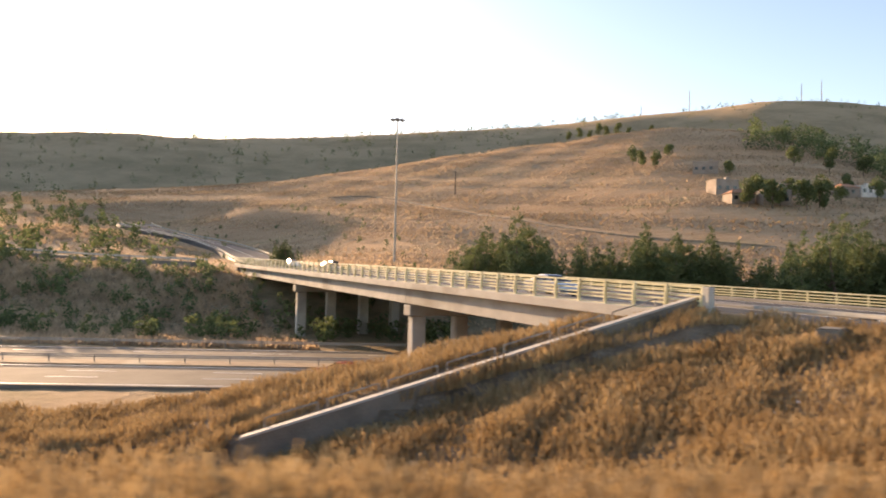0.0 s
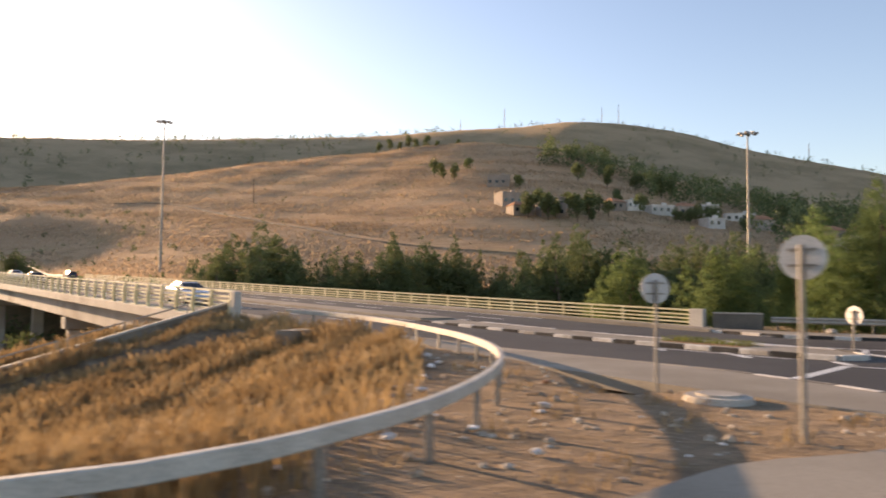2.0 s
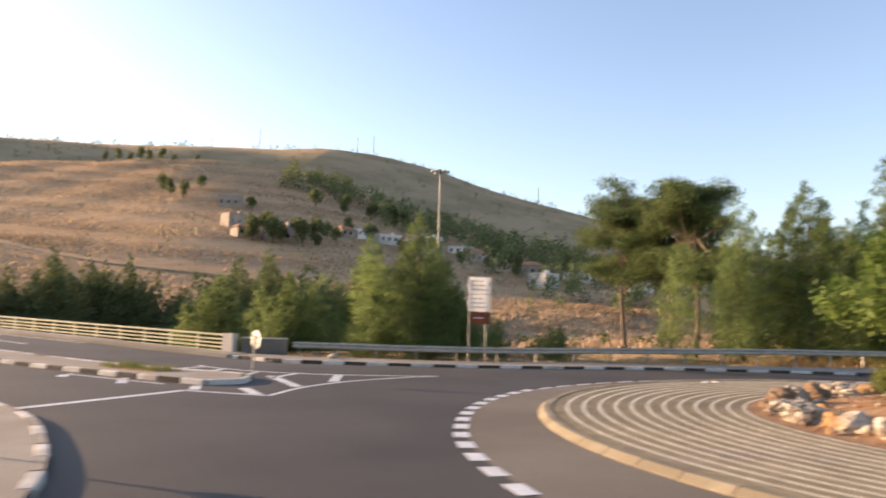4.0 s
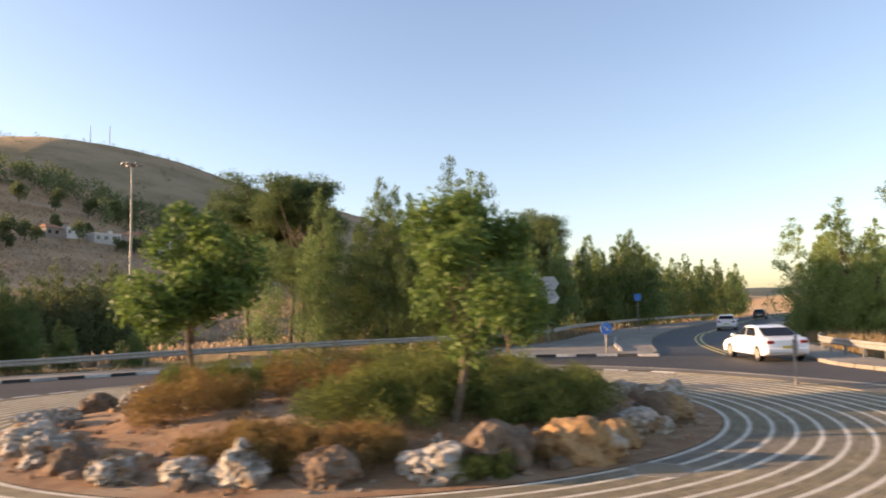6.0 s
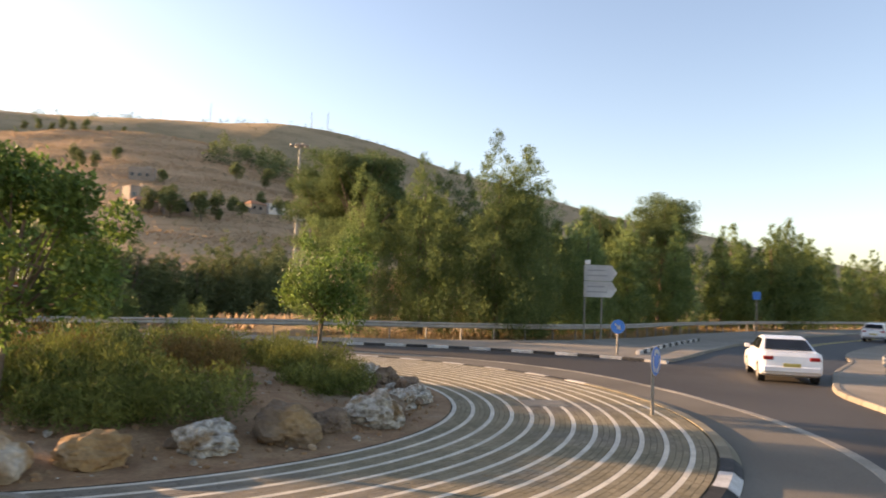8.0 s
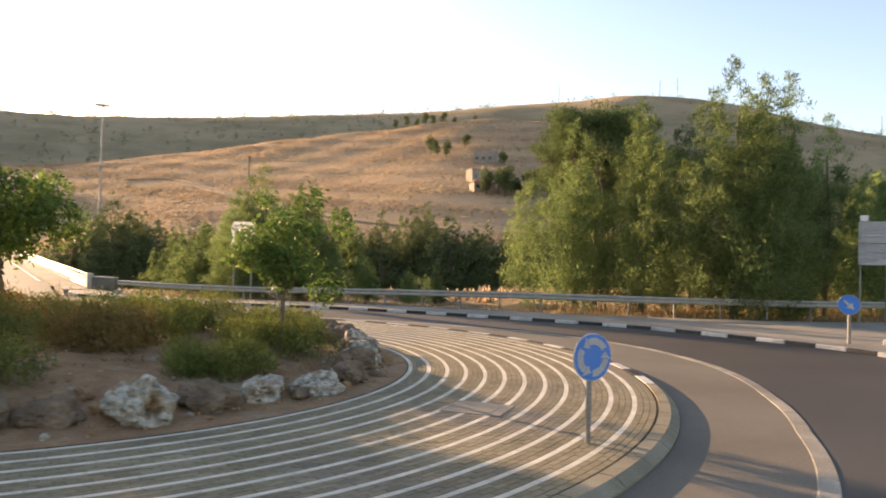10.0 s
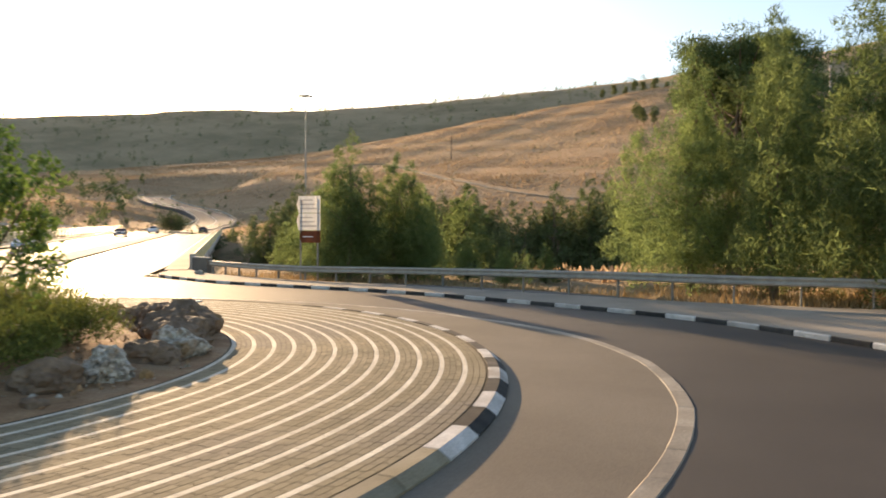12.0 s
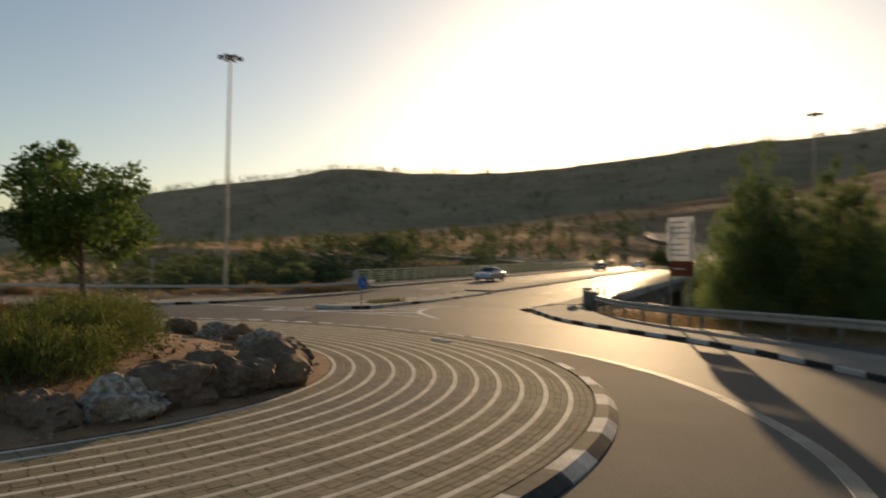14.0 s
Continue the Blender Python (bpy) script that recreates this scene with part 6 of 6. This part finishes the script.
def light_mast(x, y, top, label):
    z0 = gz(x, y)
    m = empty("light_mast", Matrix.Translation((x, y, z0)))
    tagged(m, label, "light mast", "high masts")
    h = top - z0
    bm = bmesh.new()
    rod(bm, (0, 0, -0.1), (0, 0, h), 0.32, 0.14, 14)
    part("mast", bm, STEEL, m)
    bm = bmesh.new()
    rod(bm, (0, 0, h - 0.2), (0, 0, h + 0.5), 0.45, 0.3, 16)
    line = [Vector((1.0 * math.cos(a), 1.0 * math.sin(a), h + 0.1)) for a in np.linspace(0, 2 * math.pi, 24, endpoint=False)]
    sweep(bm, line, [(-0.06, -0.06), (0.06, -0.06), (0.06, 0.06), (-0.06, 0.06)], closed=True)
    part("ring", bm, STEEL_DULL, m)
    for k in range(8):
        a = k * math.pi / 4
        c, s = math.cos(a), math.sin(a)
        bm = bmesh.new()
        rod(bm, (0.3 * c, 0.3 * s, h + 0.15), (1.35 * c, 1.35 * s, h + 0.15), 0.05, 0.05, 6)
        box(bm, (1.6 * c, 1.6 * s, h + 0.02), (0.75, 0.5, 0.32), a, 0.06)
        part("floodlight", bm, STEEL, m)
    return m


light_mast(-14.4, 176.7, 40.4, "slender high lighting mast on the hillside")
light_mast(98.4, 116.5, 31.8, "slender high lighting mast behind the trees")
light_mast(-47.1, 44.7, 34.3, "slender high lighting mast by the highway")


# ---- vehicles ----
def car(paint, label, hatch=False, group=""):
    """A saloon or hatchback heading along +x, wheels on the ground."""
    c = empty("car")
    tagged(c, label, "car", group)
    L, W = (4.0, 1.7) if hatch else (4.65, 1.78)
    x0, x1 = -L / 2, L / 2
    body = [(x0 + 0.05, 0.30), (x0, 0.55), (x0 + 0.04, 0.86), (x0 + 0.12, 0.98 if not hatch else 0.95), (x0 + 0.75, 1.02), (x1 - 1.35, 0.96), (x1 - 0.35, 0.80), (x1 - 0.05, 0.62), (x1, 0.42), (x1 - 0.06, 0.24), (x0 + 0.3, 0.22)]
    bm = bmesh.new()
    rows = []
    for yy, k in ((-W / 2, 0.0), (-W / 2 + 0.04, 0.55), (-W / 2 + 0.16, 0.9), (-W / 2 + 0.45, 1.0), (W / 2 - 0.45, 1.0), (W / 2 - 0.16, 0.9), (W / 2 - 0.04, 0.55), (W / 2, 0.0)):
        row = []
        for px, pz in body:
            row.append(bm.verts.new((px * (0.955 + 0.045 * k), yy, (pz - 0.6) * (0.86 + 0.14 * k) + 0.6)))
        rows.append(row)
    n = len(body)
    for A, B in zip(rows[:-1], rows[1:]):
        for j in range(n):
            bm.faces.new((A[j], A[(j + 1) % n], B[(j + 1) % n], B[j]))
    bm.faces.new(rows[0]); bm.faces.new(rows[-1][::-1])
    bmesh.ops.recalc_face_normals(bm, faces=bm.faces)
    # wheel arches
    part("body", bm, paint, c)
    wx = (x0 + 0.85, x1 - 0.88)
    ca = x0 + (0.12 if hatch else 0.42)
    cab = [(ca, 0.97), (ca + (0.3 if hatch else 0.98), 1.38), (ca + (1.2 if hatch else 1.55), 1.45), (ca + (1.75 if hatch else 2.1), 1.41), (x1 - 1.15, 0.93)]
    bm = bmesh.new()
    rows = []
    for sg in (-1, 1):
        rows.append([bm.verts.new((px, sg * (W / 2 - 0.06 - 0.42 * (pz - 0.95)), pz)) for px, pz in cab])
    m = len(cab)
    for j in range(m):
        bm.faces.new((rows[0][j], rows[0][(j + 1) % m], rows[1][(j + 1) % m], rows[1][j]))
    bm.faces.new(rows[0]); bm.faces.new(rows[1][::-1])
    bmesh.ops.recalc_face_normals(bm, faces=bm.faces)
    bmesh.ops.bevel(bm, geom=bm.edges[:], offset=0.04, segments=2, affect="EDGES")
    part("cabin", bm, paint, c)

    def pane(name, quad, off):
        bm = bmesh.new()
        bm.faces.new([bm.verts.new(Vector(q) + Vector(off)) for q in quad])
        bmesh.ops.solidify(bm, geom=bm.faces[:], thickness=0.008)
        bmesh.ops.recalc_face_normals(bm, faces=bm.faces)
        part(name, bm, GLASS_DARK, c)

    yw = lambda z: W / 2 - 0.06 - 0.42 * (z - 0.95)
    wq = 0.4 if hatch else 0.62
    for sg in (-1, 1):
        pane("side_window", [(ca + wq, sg * yw(1.02), 1.02), (ca + wq + 1.1, sg * yw(1.02), 1.02), (ca + wq + 1.1, sg * yw(1.36), 1.36), (ca + wq + 0.4, sg * yw(1.34), 1.34)], (0, sg * 0.014, 0))
        pane("side_window", [(ca + wq + 1.18, sg * yw(1.02), 1.02), (x1 - 1.42, sg * yw(1.02), 1.02), (ca + wq + 1.6, sg * yw(1.34), 1.34), (ca + wq + 1.18, sg * yw(1.36), 1.36)], (0, sg * 0.014, 0))
    p, q = cab[0], cab[1]
    lerp = lambda a, b, t: (a[0] + (b[0] - a[0]) * t, a[1] + (b[1] - a[1]) * t)
    for name, a, b, dx in (("rear_window", cab[0], cab[1], -0.02), ("windscreen", cab[4], cab[3], 0.02)):
        lo, hi = lerp(a, b, 0.14), lerp(a, b, 0.88)
        pane(name, [(lo[0], -yw(lo[1]) + 0.1, lo[1]), (lo[0], yw(lo[1]) - 0.1, lo[1]), (hi[0], yw(hi[1]) - 0.08, hi[1]), (hi[0], -yw(hi[1]) + 0.08, hi[1])], (dx, 0, 0.02))
    for sg in (-1, 1):
        bm = bmesh.new(); box(bm, (x0 + 0.07, sg * (W / 2 - 0.22), 0.8), (0.12, 0.3, 0.12), 0, 0.02); part("tail_lamp", bm, LAMP_RED, c)
        bm = bmesh.new(); box(bm, (x1 - 0.14, sg * (W / 2 - 0.28), 0.66), (0.2, 0.4, 0.14), 0, 0.03); part("headlamp", bm, SIGN_WHITE, c)
        bm = bmesh.new(); box(bm, (x1 - 1.5, sg * (W / 2 + 0.05), 1.02), (0.12, 0.2, 0.13), 0, 0.03); part("mirror", bm, paint, c)
        for k, w in enumerate(wx):
            bm = bmesh.new()
            rod(bm, (w, sg * (W / 2 - 0.2), 0.32), (w, sg * (W / 2 + 0.005), 0.32), 0.32, 0.32, 24)
            tyre = part("wheel", bm, RUBBER, c)
            bm = bmesh.new()
            rod(bm, (w, sg * (W / 2), 0.32), (w, sg * (W / 2 + 0.014), 0.32), 0.21, 0.2, 16)
            for g in range(5):
                a = g * 2 * math.pi / 5
                box(bm, (w + 0.1 * math.cos(a), sg * (W / 2 + 0.016), 0.32 + 0.1 * math.sin(a)), (0.17, 0.012, 0.035), 0, 0, Matrix.Rotation(-a, 4, "Y"))
            part("rim", bm, STEEL, tyre)
    bm = bmesh.new(); box(bm, (x0 + 0.0, 0, 0.46), (0.12, W - 0.12, 0.2), 0, 0.04); part("bumper", bm, paint, c)
    bm = bmesh.new(); box(bm, (x0 - 0.06, 0, 0.6), (0.02, 0.5, 0.11), 0, 0.004); part("number_plate", bm, PAINT_YELLOW, c)
    bm = bmesh.new(); box(bm, (x1 - 0.02, 0, 0.42), (0.06, 1.1, 0.16), 0, 0.02); part("grille", bm, INK, c)
    return c


def park(c, x, y, z, deg):
    c.matrix_basis = Matrix.Translation((x, y, z)) @ Matrix.Rotation(radians(deg), 4, "Z")


def on_deck(s, n):
    p = bridge_xy(s, n)
    return p.x, p.y, 0.42 - 0.16 * (n - N_NEAR) / (N_FAR - N_NEAR) + 0.0228 * (s - S0) + 0.005


def build_cars():
    park(car(CAR_WHITE, "white saloon car leaving the roundabout"), 63.8, -2.0, 0.0, 37)
    park(car(CAR_WHITE, "white hatchback on the side road", True), 101.5, 10.6, 0.0, 14)
    park(car(CAR_DARK, "dark car far along the side road", True), 143, 18.0, 0.2, 8)
    down = math.degrees(math.atan2(-BD.y, -BD.x))
    park(car(CAR_SILVER, "pale silver saloon coming off the bridge"), *on_deck(43.0, 28.0), down)
    park(car(CAR_DARK, "dark saloon on the bridge", True), *on_deck(97, 28.6), down)
    park(car(CAR_WHITE, "white car at the bridge's far end", True), *on_deck(126, 30.8), down)
    park(car(CAR_DARK, "dark hatchback climbing off the bridge", True), *on_deck(134, 40.4), down + 180)
    park(car(CAR_RED, "red hatchback on the highway", True), -10.2, 57.8, -6.515, 183)


build_cars()


# ---- hillside: houses, masts, trees ----
def house(x, y, w, d, h, rz, seed, roof):
    z0 = gz(x, y)
    hs = empty("house", Matrix.Translation((x, y, z0)) @ Matrix.Rotation(rz, 4, "Z"))
    tagged(hs, "pale hillside house with a tiled pitched roof" if roof else "pale flat-roofed hillside house", "house", "houses on the hill")
    bm = bmesh.new()
    box(bm, (0, 0, h / 2 - 1.5), (w, d, h + 3.0))
    part("wall", bm, WALL_WHITE if x > 135 and not roof else WALL_PALE, hs)
    bm = bmesh.new()
    if roof:
        vs = [bm.verts.new(p) for p in ((-w / 2 - 0.4, -d / 2 - 0.4, h), (w / 2 + 0.4, -d / 2 - 0.4, h), (w / 2 + 0.4, d / 2 + 0.4, h), (-w / 2 - 0.4, d / 2 + 0.4, h), (-w / 4, 0, h + d * 0.27), (w / 4, 0, h + d * 0.27))]
        for f in ((0, 1, 5, 4), (1, 2, 5), (2, 3, 4, 5), (3, 0, 4), (3, 2, 1, 0)):
            bm.faces.new([vs[i] for i in f])
        bmesh.ops.recalc_face_normals(bm, faces=bm.faces)
        part("roof", bm, ROOF_TILE, hs)
    else:
        box(bm, (0, 0, h + 0.15), (w + 0.3, d + 0.3, 0.35), 0, 0.05)
        box(bm, (w * 0.2, 0, h + 0.9), (1.6, 1.4, 1.3), 0, 0.05)
        part("roof", bm, WALL_WHITE if x > 135 else WALL_PALE, hs)
    for fl in range(max(1, int(h // 3))):
        for k in range(int(w // 3)):
            bm = bmesh.new()
            box(bm, (-w / 2 + 1.5 + k * 3.0, -d / 2, 1.5 + fl * 3.0), (1.3, 0.12, 1.3))
            win = part("window", bm, GLASS_DARK, hs)
            bm = bmesh.new()
            box(bm, (-w / 2 + 1.5 + k * 3.0, -d / 2 - 0.08, 0.8 + fl * 3.0), (1.5, 0.2, 0.1))
            part("sill", bm, PAVE, win)
    return hs


def build_hill():
    rnd = random.Random(21)
    spots = [(112, 312, 14, 9, 6, 0), (100, 262, 12, 9, 6, 0), (97, 240, 11, 8, 3.5, 1), (107, 236, 12, 8, 6, 0), (123, 257, 12, 9, 5, 0), (143, 258, 10, 8, 3.5, 1), (152, 262, 11, 8, 3.5, 0), (163, 258, 14, 8, 4, 0), (177, 262, 12, 9, 5, 1), (190, 268, 14, 9, 6, 0), (203, 262, 16, 9, 4, 0), (196, 240, 12, 9, 5, 1), (172, 236, 10, 8, 3.5, 0),
             (205, 215, 12, 9, 5, 1), (180, 178, 11, 9, 6, 0), (222, 175, 13, 9, 5, 0), (240, 190, 12, 9, 5, 1), (216, 200, 12, 9, 4, 0), (262, 185, 12, 9, 5, 0), (285, 195, 14, 9, 6, 1), (300, 180, 12, 9, 5, 0)]
    for i, (x, y, w, d, h, roof) in enumerate(spots):
        house(x, y, w * 0.75, d * 0.75, max(3.0, h * 0.72), rnd.uniform(-0.5, 0.5), i, roof)
    for x, y, h, lab in ((2.0, 325.0, 11.0, "bare wooden pole on the hillside"),):
        p = empty("utility_pole", Matrix.Translation((x, y, gz(x, y))))
        tagged(p, lab, "pole")
        bm = bmesh.new(); rod(bm, (0, 0, -0.5), (0, 0, h), 0.3, 0.24, 8); part("shaft", bm, BARK, p)
        bm = bmesh.new(); bar(bm, (-1.0, 0, h - 0.6), (1.0, 0, h - 0.6), 0.15, 0.18); part("crossarm", bm, BARK, p)
    # masts on the summit
    for az, h in ((-17.8, 42), (-14.2, 26), (-26.9, 40), (-25.6, 34), (-40.5, 34)):
        x, y = 25 - 1370 * math.sin(radians(az)), 1370 * math.cos(radians(az))
        m = empty("antenna_mast", Matrix.Translation((x, y, gz(x, y))))
        tagged(m, "thin lattice antenna mast on the ridge", "antenna mast", "antennas on the ridge")
        bm = bmesh.new()
        for k in range(3):
            a = k * 2.094
            rod(bm, (1.6 * math.cos(a), 1.6 * math.sin(a), -1), (0.35 * math.cos(a), 0.35 * math.sin(a), h), 0.22, 0.14, 5)
        for k in range(9):
            z = h * (k + 0.5) / 9
            r = 1.6 - 1.25 * z / h
            for q in range(3):
                a, b = q * 2.094, (q + 1) * 2.094
                rod(bm, (r * math.cos(a), r * math.sin(a), z), (r * 0.9 * math.cos(b), r * 0.9 * math.sin(b), z + h / 10), 0.14, 0.14, 4)
        part("lattice", bm, STEEL_DULL, m)
    # single trees
    protos = [tree("far", 8.0, 300 + i, 1500, 0, "dark rounded tree on the dry hillside") for i in range(4)]
    for o in protos:
        tagged(o, group="hillside trees")
    singles = [(109, 356, 9), (90, 350, 9), (92, 340, 8), (96, 332, 8), (117, 503, 9), (110, 505, 8), (104, 502, 9), (98, 505, 7), (90, 500, 8), (82, 498, 7), (126, 506, 7), (140, 500, 6), (118, 300, 8), (104, 240, 11), (97, 232, 10), (103, 228, 12), (112, 224, 12), (118, 228, 10),
               (160, 330, 12), (172, 322, 11), (185, 318, 12), (196, 312, 12), (205, 318, 11), (150, 250, 8), (214, 250, 10), (180, 250, 7), (130, 245, 7), (225, 215, 10), (236, 210, 12), (190, 205, 9), (250, 200, 12), (270, 205, 12)]
    for x, y, h in singles:
        if y > 490:
            x, y = OX + (x - OX) * 0.95, OY + (y - OY) * 0.95
        put(rnd.choice(protos), x, y, h / 8.0, rnd.uniform(0, 6.28))
    for _ in range(26):
        put(rnd.choice(protos), rnd.uniform(104, 215), rnd.uniform(222, 268), rnd.uniform(4.5, 8) / 8.0, rnd.uniform(0, 6.28))
    # scattered woods, far too many to count
    rng = np.random.default_rng(9)

    def woods(name, label, P, hh, per=120):
        V, F, k = [], [], 0
        for (x, y), h in zip(P, hh):
            z = gz(x, y)
            C = [(x + rng.normal(0, h * 0.16), y + rng.normal(0, h * 0.16), z + h * q) for q in (0.25, 0.45, 0.65, 0.8)]
            v, f = leaf_cloud(C, [h * 0.26, h * 0.28, h * 0.25, h * 0.17], per, h * (0.055 if per > 100 else 0.085), 0.7, rng, 0.5)
            V.append(v); F.append(f + k); k += len(v)
        tagged(mesh_np(name, np.concatenate(V), np.concatenate(F), LEAF_FAR), label, "woods", kind="stuff")

    def polar(az, r):
        return OX - r * math.sin(radians(az)), OY + r * math.cos(radians(az))

    P, H = [], []
    for _ in range(240):            # wooded flank below the summit
        az = rng.uniform(-44, -19)
        P.append(polar(az, rng.uniform(330, 470) + (0 if az < -27 else 60))); H.append(rng.uniform(7, 13))
    for _ in range(130):
        P.append(polar(rng.uniform(-60, -34), rng.uniform(230, 420))); H.append(rng.uniform(7, 13))
    for _ in range(80):
        P.append(polar(rng.uniform(-66, -38), rng.uniform(175, 275))); H.append(rng.uniform(4, 8.5))
    woods("hillside_woods", "dark scattered woodland on the hill's flank", P, H)
    P, H = [], []
    for _ in range(900):            # thorn bushes over the grassy slope
        P.append(polar(rng.uniform(-50, 60), rng.uniform(150, 480))); H.append(0.5 + 1.6 * rng.random() ** 2)
    woods("hillside_bushes", "small dull thorn bushes dotted over dry grass", P, H, 36)
    P, H = [], []
    for _ in range(1300):           # along the ridge and its near slope
        P.append(polar(rng.uniform(-14, 78), rng.uniform(760, 1400))); H.append(rng.uniform(5, 13))
    for _ in range(1000):           # scrub on the summit's near side
        P.append(polar(rng.uniform(-75, -17), rng.uniform(520, 1380))); H.append(rng.uniform(4, 11))
    for _ in range(420):            # tree line on the skyline
        az = rng.uniform(-13, 80)
        P.append(polar(az, float(np.interp(az, RA, RR)) * rng.uniform(0.97, 1.0))); H.append(rng.uniform(8, 18))
    woods("ridge_woods", "distant scrub and trees along the ridge", P, H, 24)
    P, H = [], []
    for _ in range(620):            # slope left of the bridge
        P.append(polar(rng.uniform(30, 85), rng.uniform(170, 420))); H.append(2.0 + 5.0 * rng.random() ** 2)
    for _ in range(60):
        P.append(polar(rng.uniform(12, 30), rng.uniform(200, 330))); H.append(rng.uniform(1.0, 2.6))
    for _ in range(170):            # thicker trees down the valley
        P.append(polar(rng.uniform(47, 72), rng.uniform(150, 235))); H.append(rng.uniform(5, 9))
    woods("valley_scrub", "dark scrub and low trees beyond the highway", P, H, 80)
    P, H = [], []
    for _ in range(420):            # bushes on the banks
        x = rng.uniform(-85, 0); P.append((x, rng.uniform(88, 132))); H.append(1.0 + 2.6 * rng.random() ** 2)
    woods("bank_bushes", "dull bushes on the far bank of the highway", P, H, 90)
    # low field scrub beneath the pines
    P, H = [], []
    for _ in range(90):
        x = rng.uniform(50, 120); P.append((x, rng.uniform(30, 60))); H.append(rng.uniform(0.8, 2.0))
    woods("field_scrub", "low green scrub in the dry field", P, H, 90)


build_hill()


# ---- small things on the worn ground ----
def build_litter():
    rnd = random.Random(31)
    c = empty("manhole_cover", Matrix.Translation((19.2, 11.7, 0.07)))
    tagged(c, "raised concrete manhole with a round lid", "manhole")
    bm = bmesh.new(); bmesh.ops.create_cone(bm, cap_ends=True, segments=32, radius1=0.62, radius2=0.58, depth=0.24); part("collar", bm, CONCRETE, c)
    bm = bmesh.new(); bmesh.ops.create_cone(bm, cap_ends=True, segments=32, radius1=0.4, radius2=0.38, depth=0.32); part("lid", bm, CONCRETE, c)
    # concrete drain box among the grass
    b = empty("drain_box", Matrix.Translation((12.3, 26.6, gz(12.3, 26.6))))
    tagged(b, "low concrete drain box at the pavement edge", "drain")
    bm = bmesh.new(); box(bm, (0, 0, 0.25), (1.5, 0.8, 0.5), 0.9, 0.03); part("box", bm, CONCRETE_DARK, b)
    bm = bmesh.new(); box(bm, (0, 0, 0.53), (1.4, 0.7, 0.06), 0.9, 0.01); part("lid", bm, CONCRETE_DARK, b)
    for i in range(80):
        x, y = rnd.uniform(8, 17), rnd.uniform(7.5, 26)
        if x > 15.5 and y > 18:
            continue
        bm = bmesh.new()
        bmesh.ops.create_icosphere(bm, subdivisions=1, radius=rnd.uniform(0.03, 0.11))
        for v in bm.verts:
            v.co = Vector((v.co.x * rnd.uniform(0.7, 1.5), v.co.y * rnd.uniform(0.6, 1.2), v.co.z * rnd.uniform(0.3, 0.8)))
        ob = part("litter", bm, rnd.choice((LITTER, LITTER, LITTER, SIGN_BROWN, SIGN_BACK, CONCRETE_DARK)))
        ob.matrix_basis = Matrix.Translation((x, y, gz(x, y) + 0.05)) @ Matrix.Rotation(rnd.uniform(0, 3), 4, "Z")
        tagged(ob, "crumpled scrap of litter on the dry ground", "litter", "scattered litter")
    rng = np.random.default_rng(77)
    # loose stones, uncountable
    V, F, k = [], [], 0
    base = bmesh.new()
    bmesh.ops.create_icosphere(base, subdivisions=1, radius=1.0)
    bv = np.array([v.co[:] for v in base.verts]); bf = np.array([[v.index for v in f.verts] for f in base.faces])
    base.free()
    N = 1500
    X, Y = rng.uniform(7, 21, N), rng.uniform(5.2, 24, N)
    ok = (Y > np.interp(X, [7, 11, 14, 16.5, 18.4, 20.4], [4.6, 5.0, 6.6, 7.9, 8.1, 8.8])) & (X < np.interp(Y, [8, 9.4, 11.4, 14, 18, 21, 25.3], [20, 21, 20, 19, 17.6, 16.8, 15.2]) - 0.15)
    X, Y = X[ok], Y[ok]
    Z = ground_z(X, Y)
    for x, y, z in zip(X, Y, Z):
        s = 0.015 + 0.07 * rng.random() ** 3
        V.append(bv * s * rng.uniform(0.6, 1.3, 3) * rng.uniform(0.8, 1.2, (len(bv), 1)) + np.array([x, y, z])); F.append(bf + k); k += len(bv)
    tagged(mesh_np("gravel", np.concatenate(V), np.concatenate(F), ROCK_PALE), "loose stones scattered over the dirt", "gravel", kind="stuff")
    # paper scrap on the apron
    for x, y, a in ((43.9, 12.9, 0.3), (44.4, 12.8, 1.0), (46.7, 7.0, 0.6), (47.4, 6.9, 0.2)):
        bm = bmesh.new()
        box(bm, (0, 0, 0.02), (0.3, 0.18, 0.04), a, 0.015)
        ob = part("litter", bm, LITTER)
        ob.matrix_basis = Matrix.Translation((x, y, 0.115))
        tagged(ob, "flattened scrap of litter on the paving", "litter", "scattered litter")
    rock(36.2, 27.8, 0.3, 401, ROCK_PALE, "white stone beside the guard rail", 0.6, 0.4, 0.13)


build_litter()
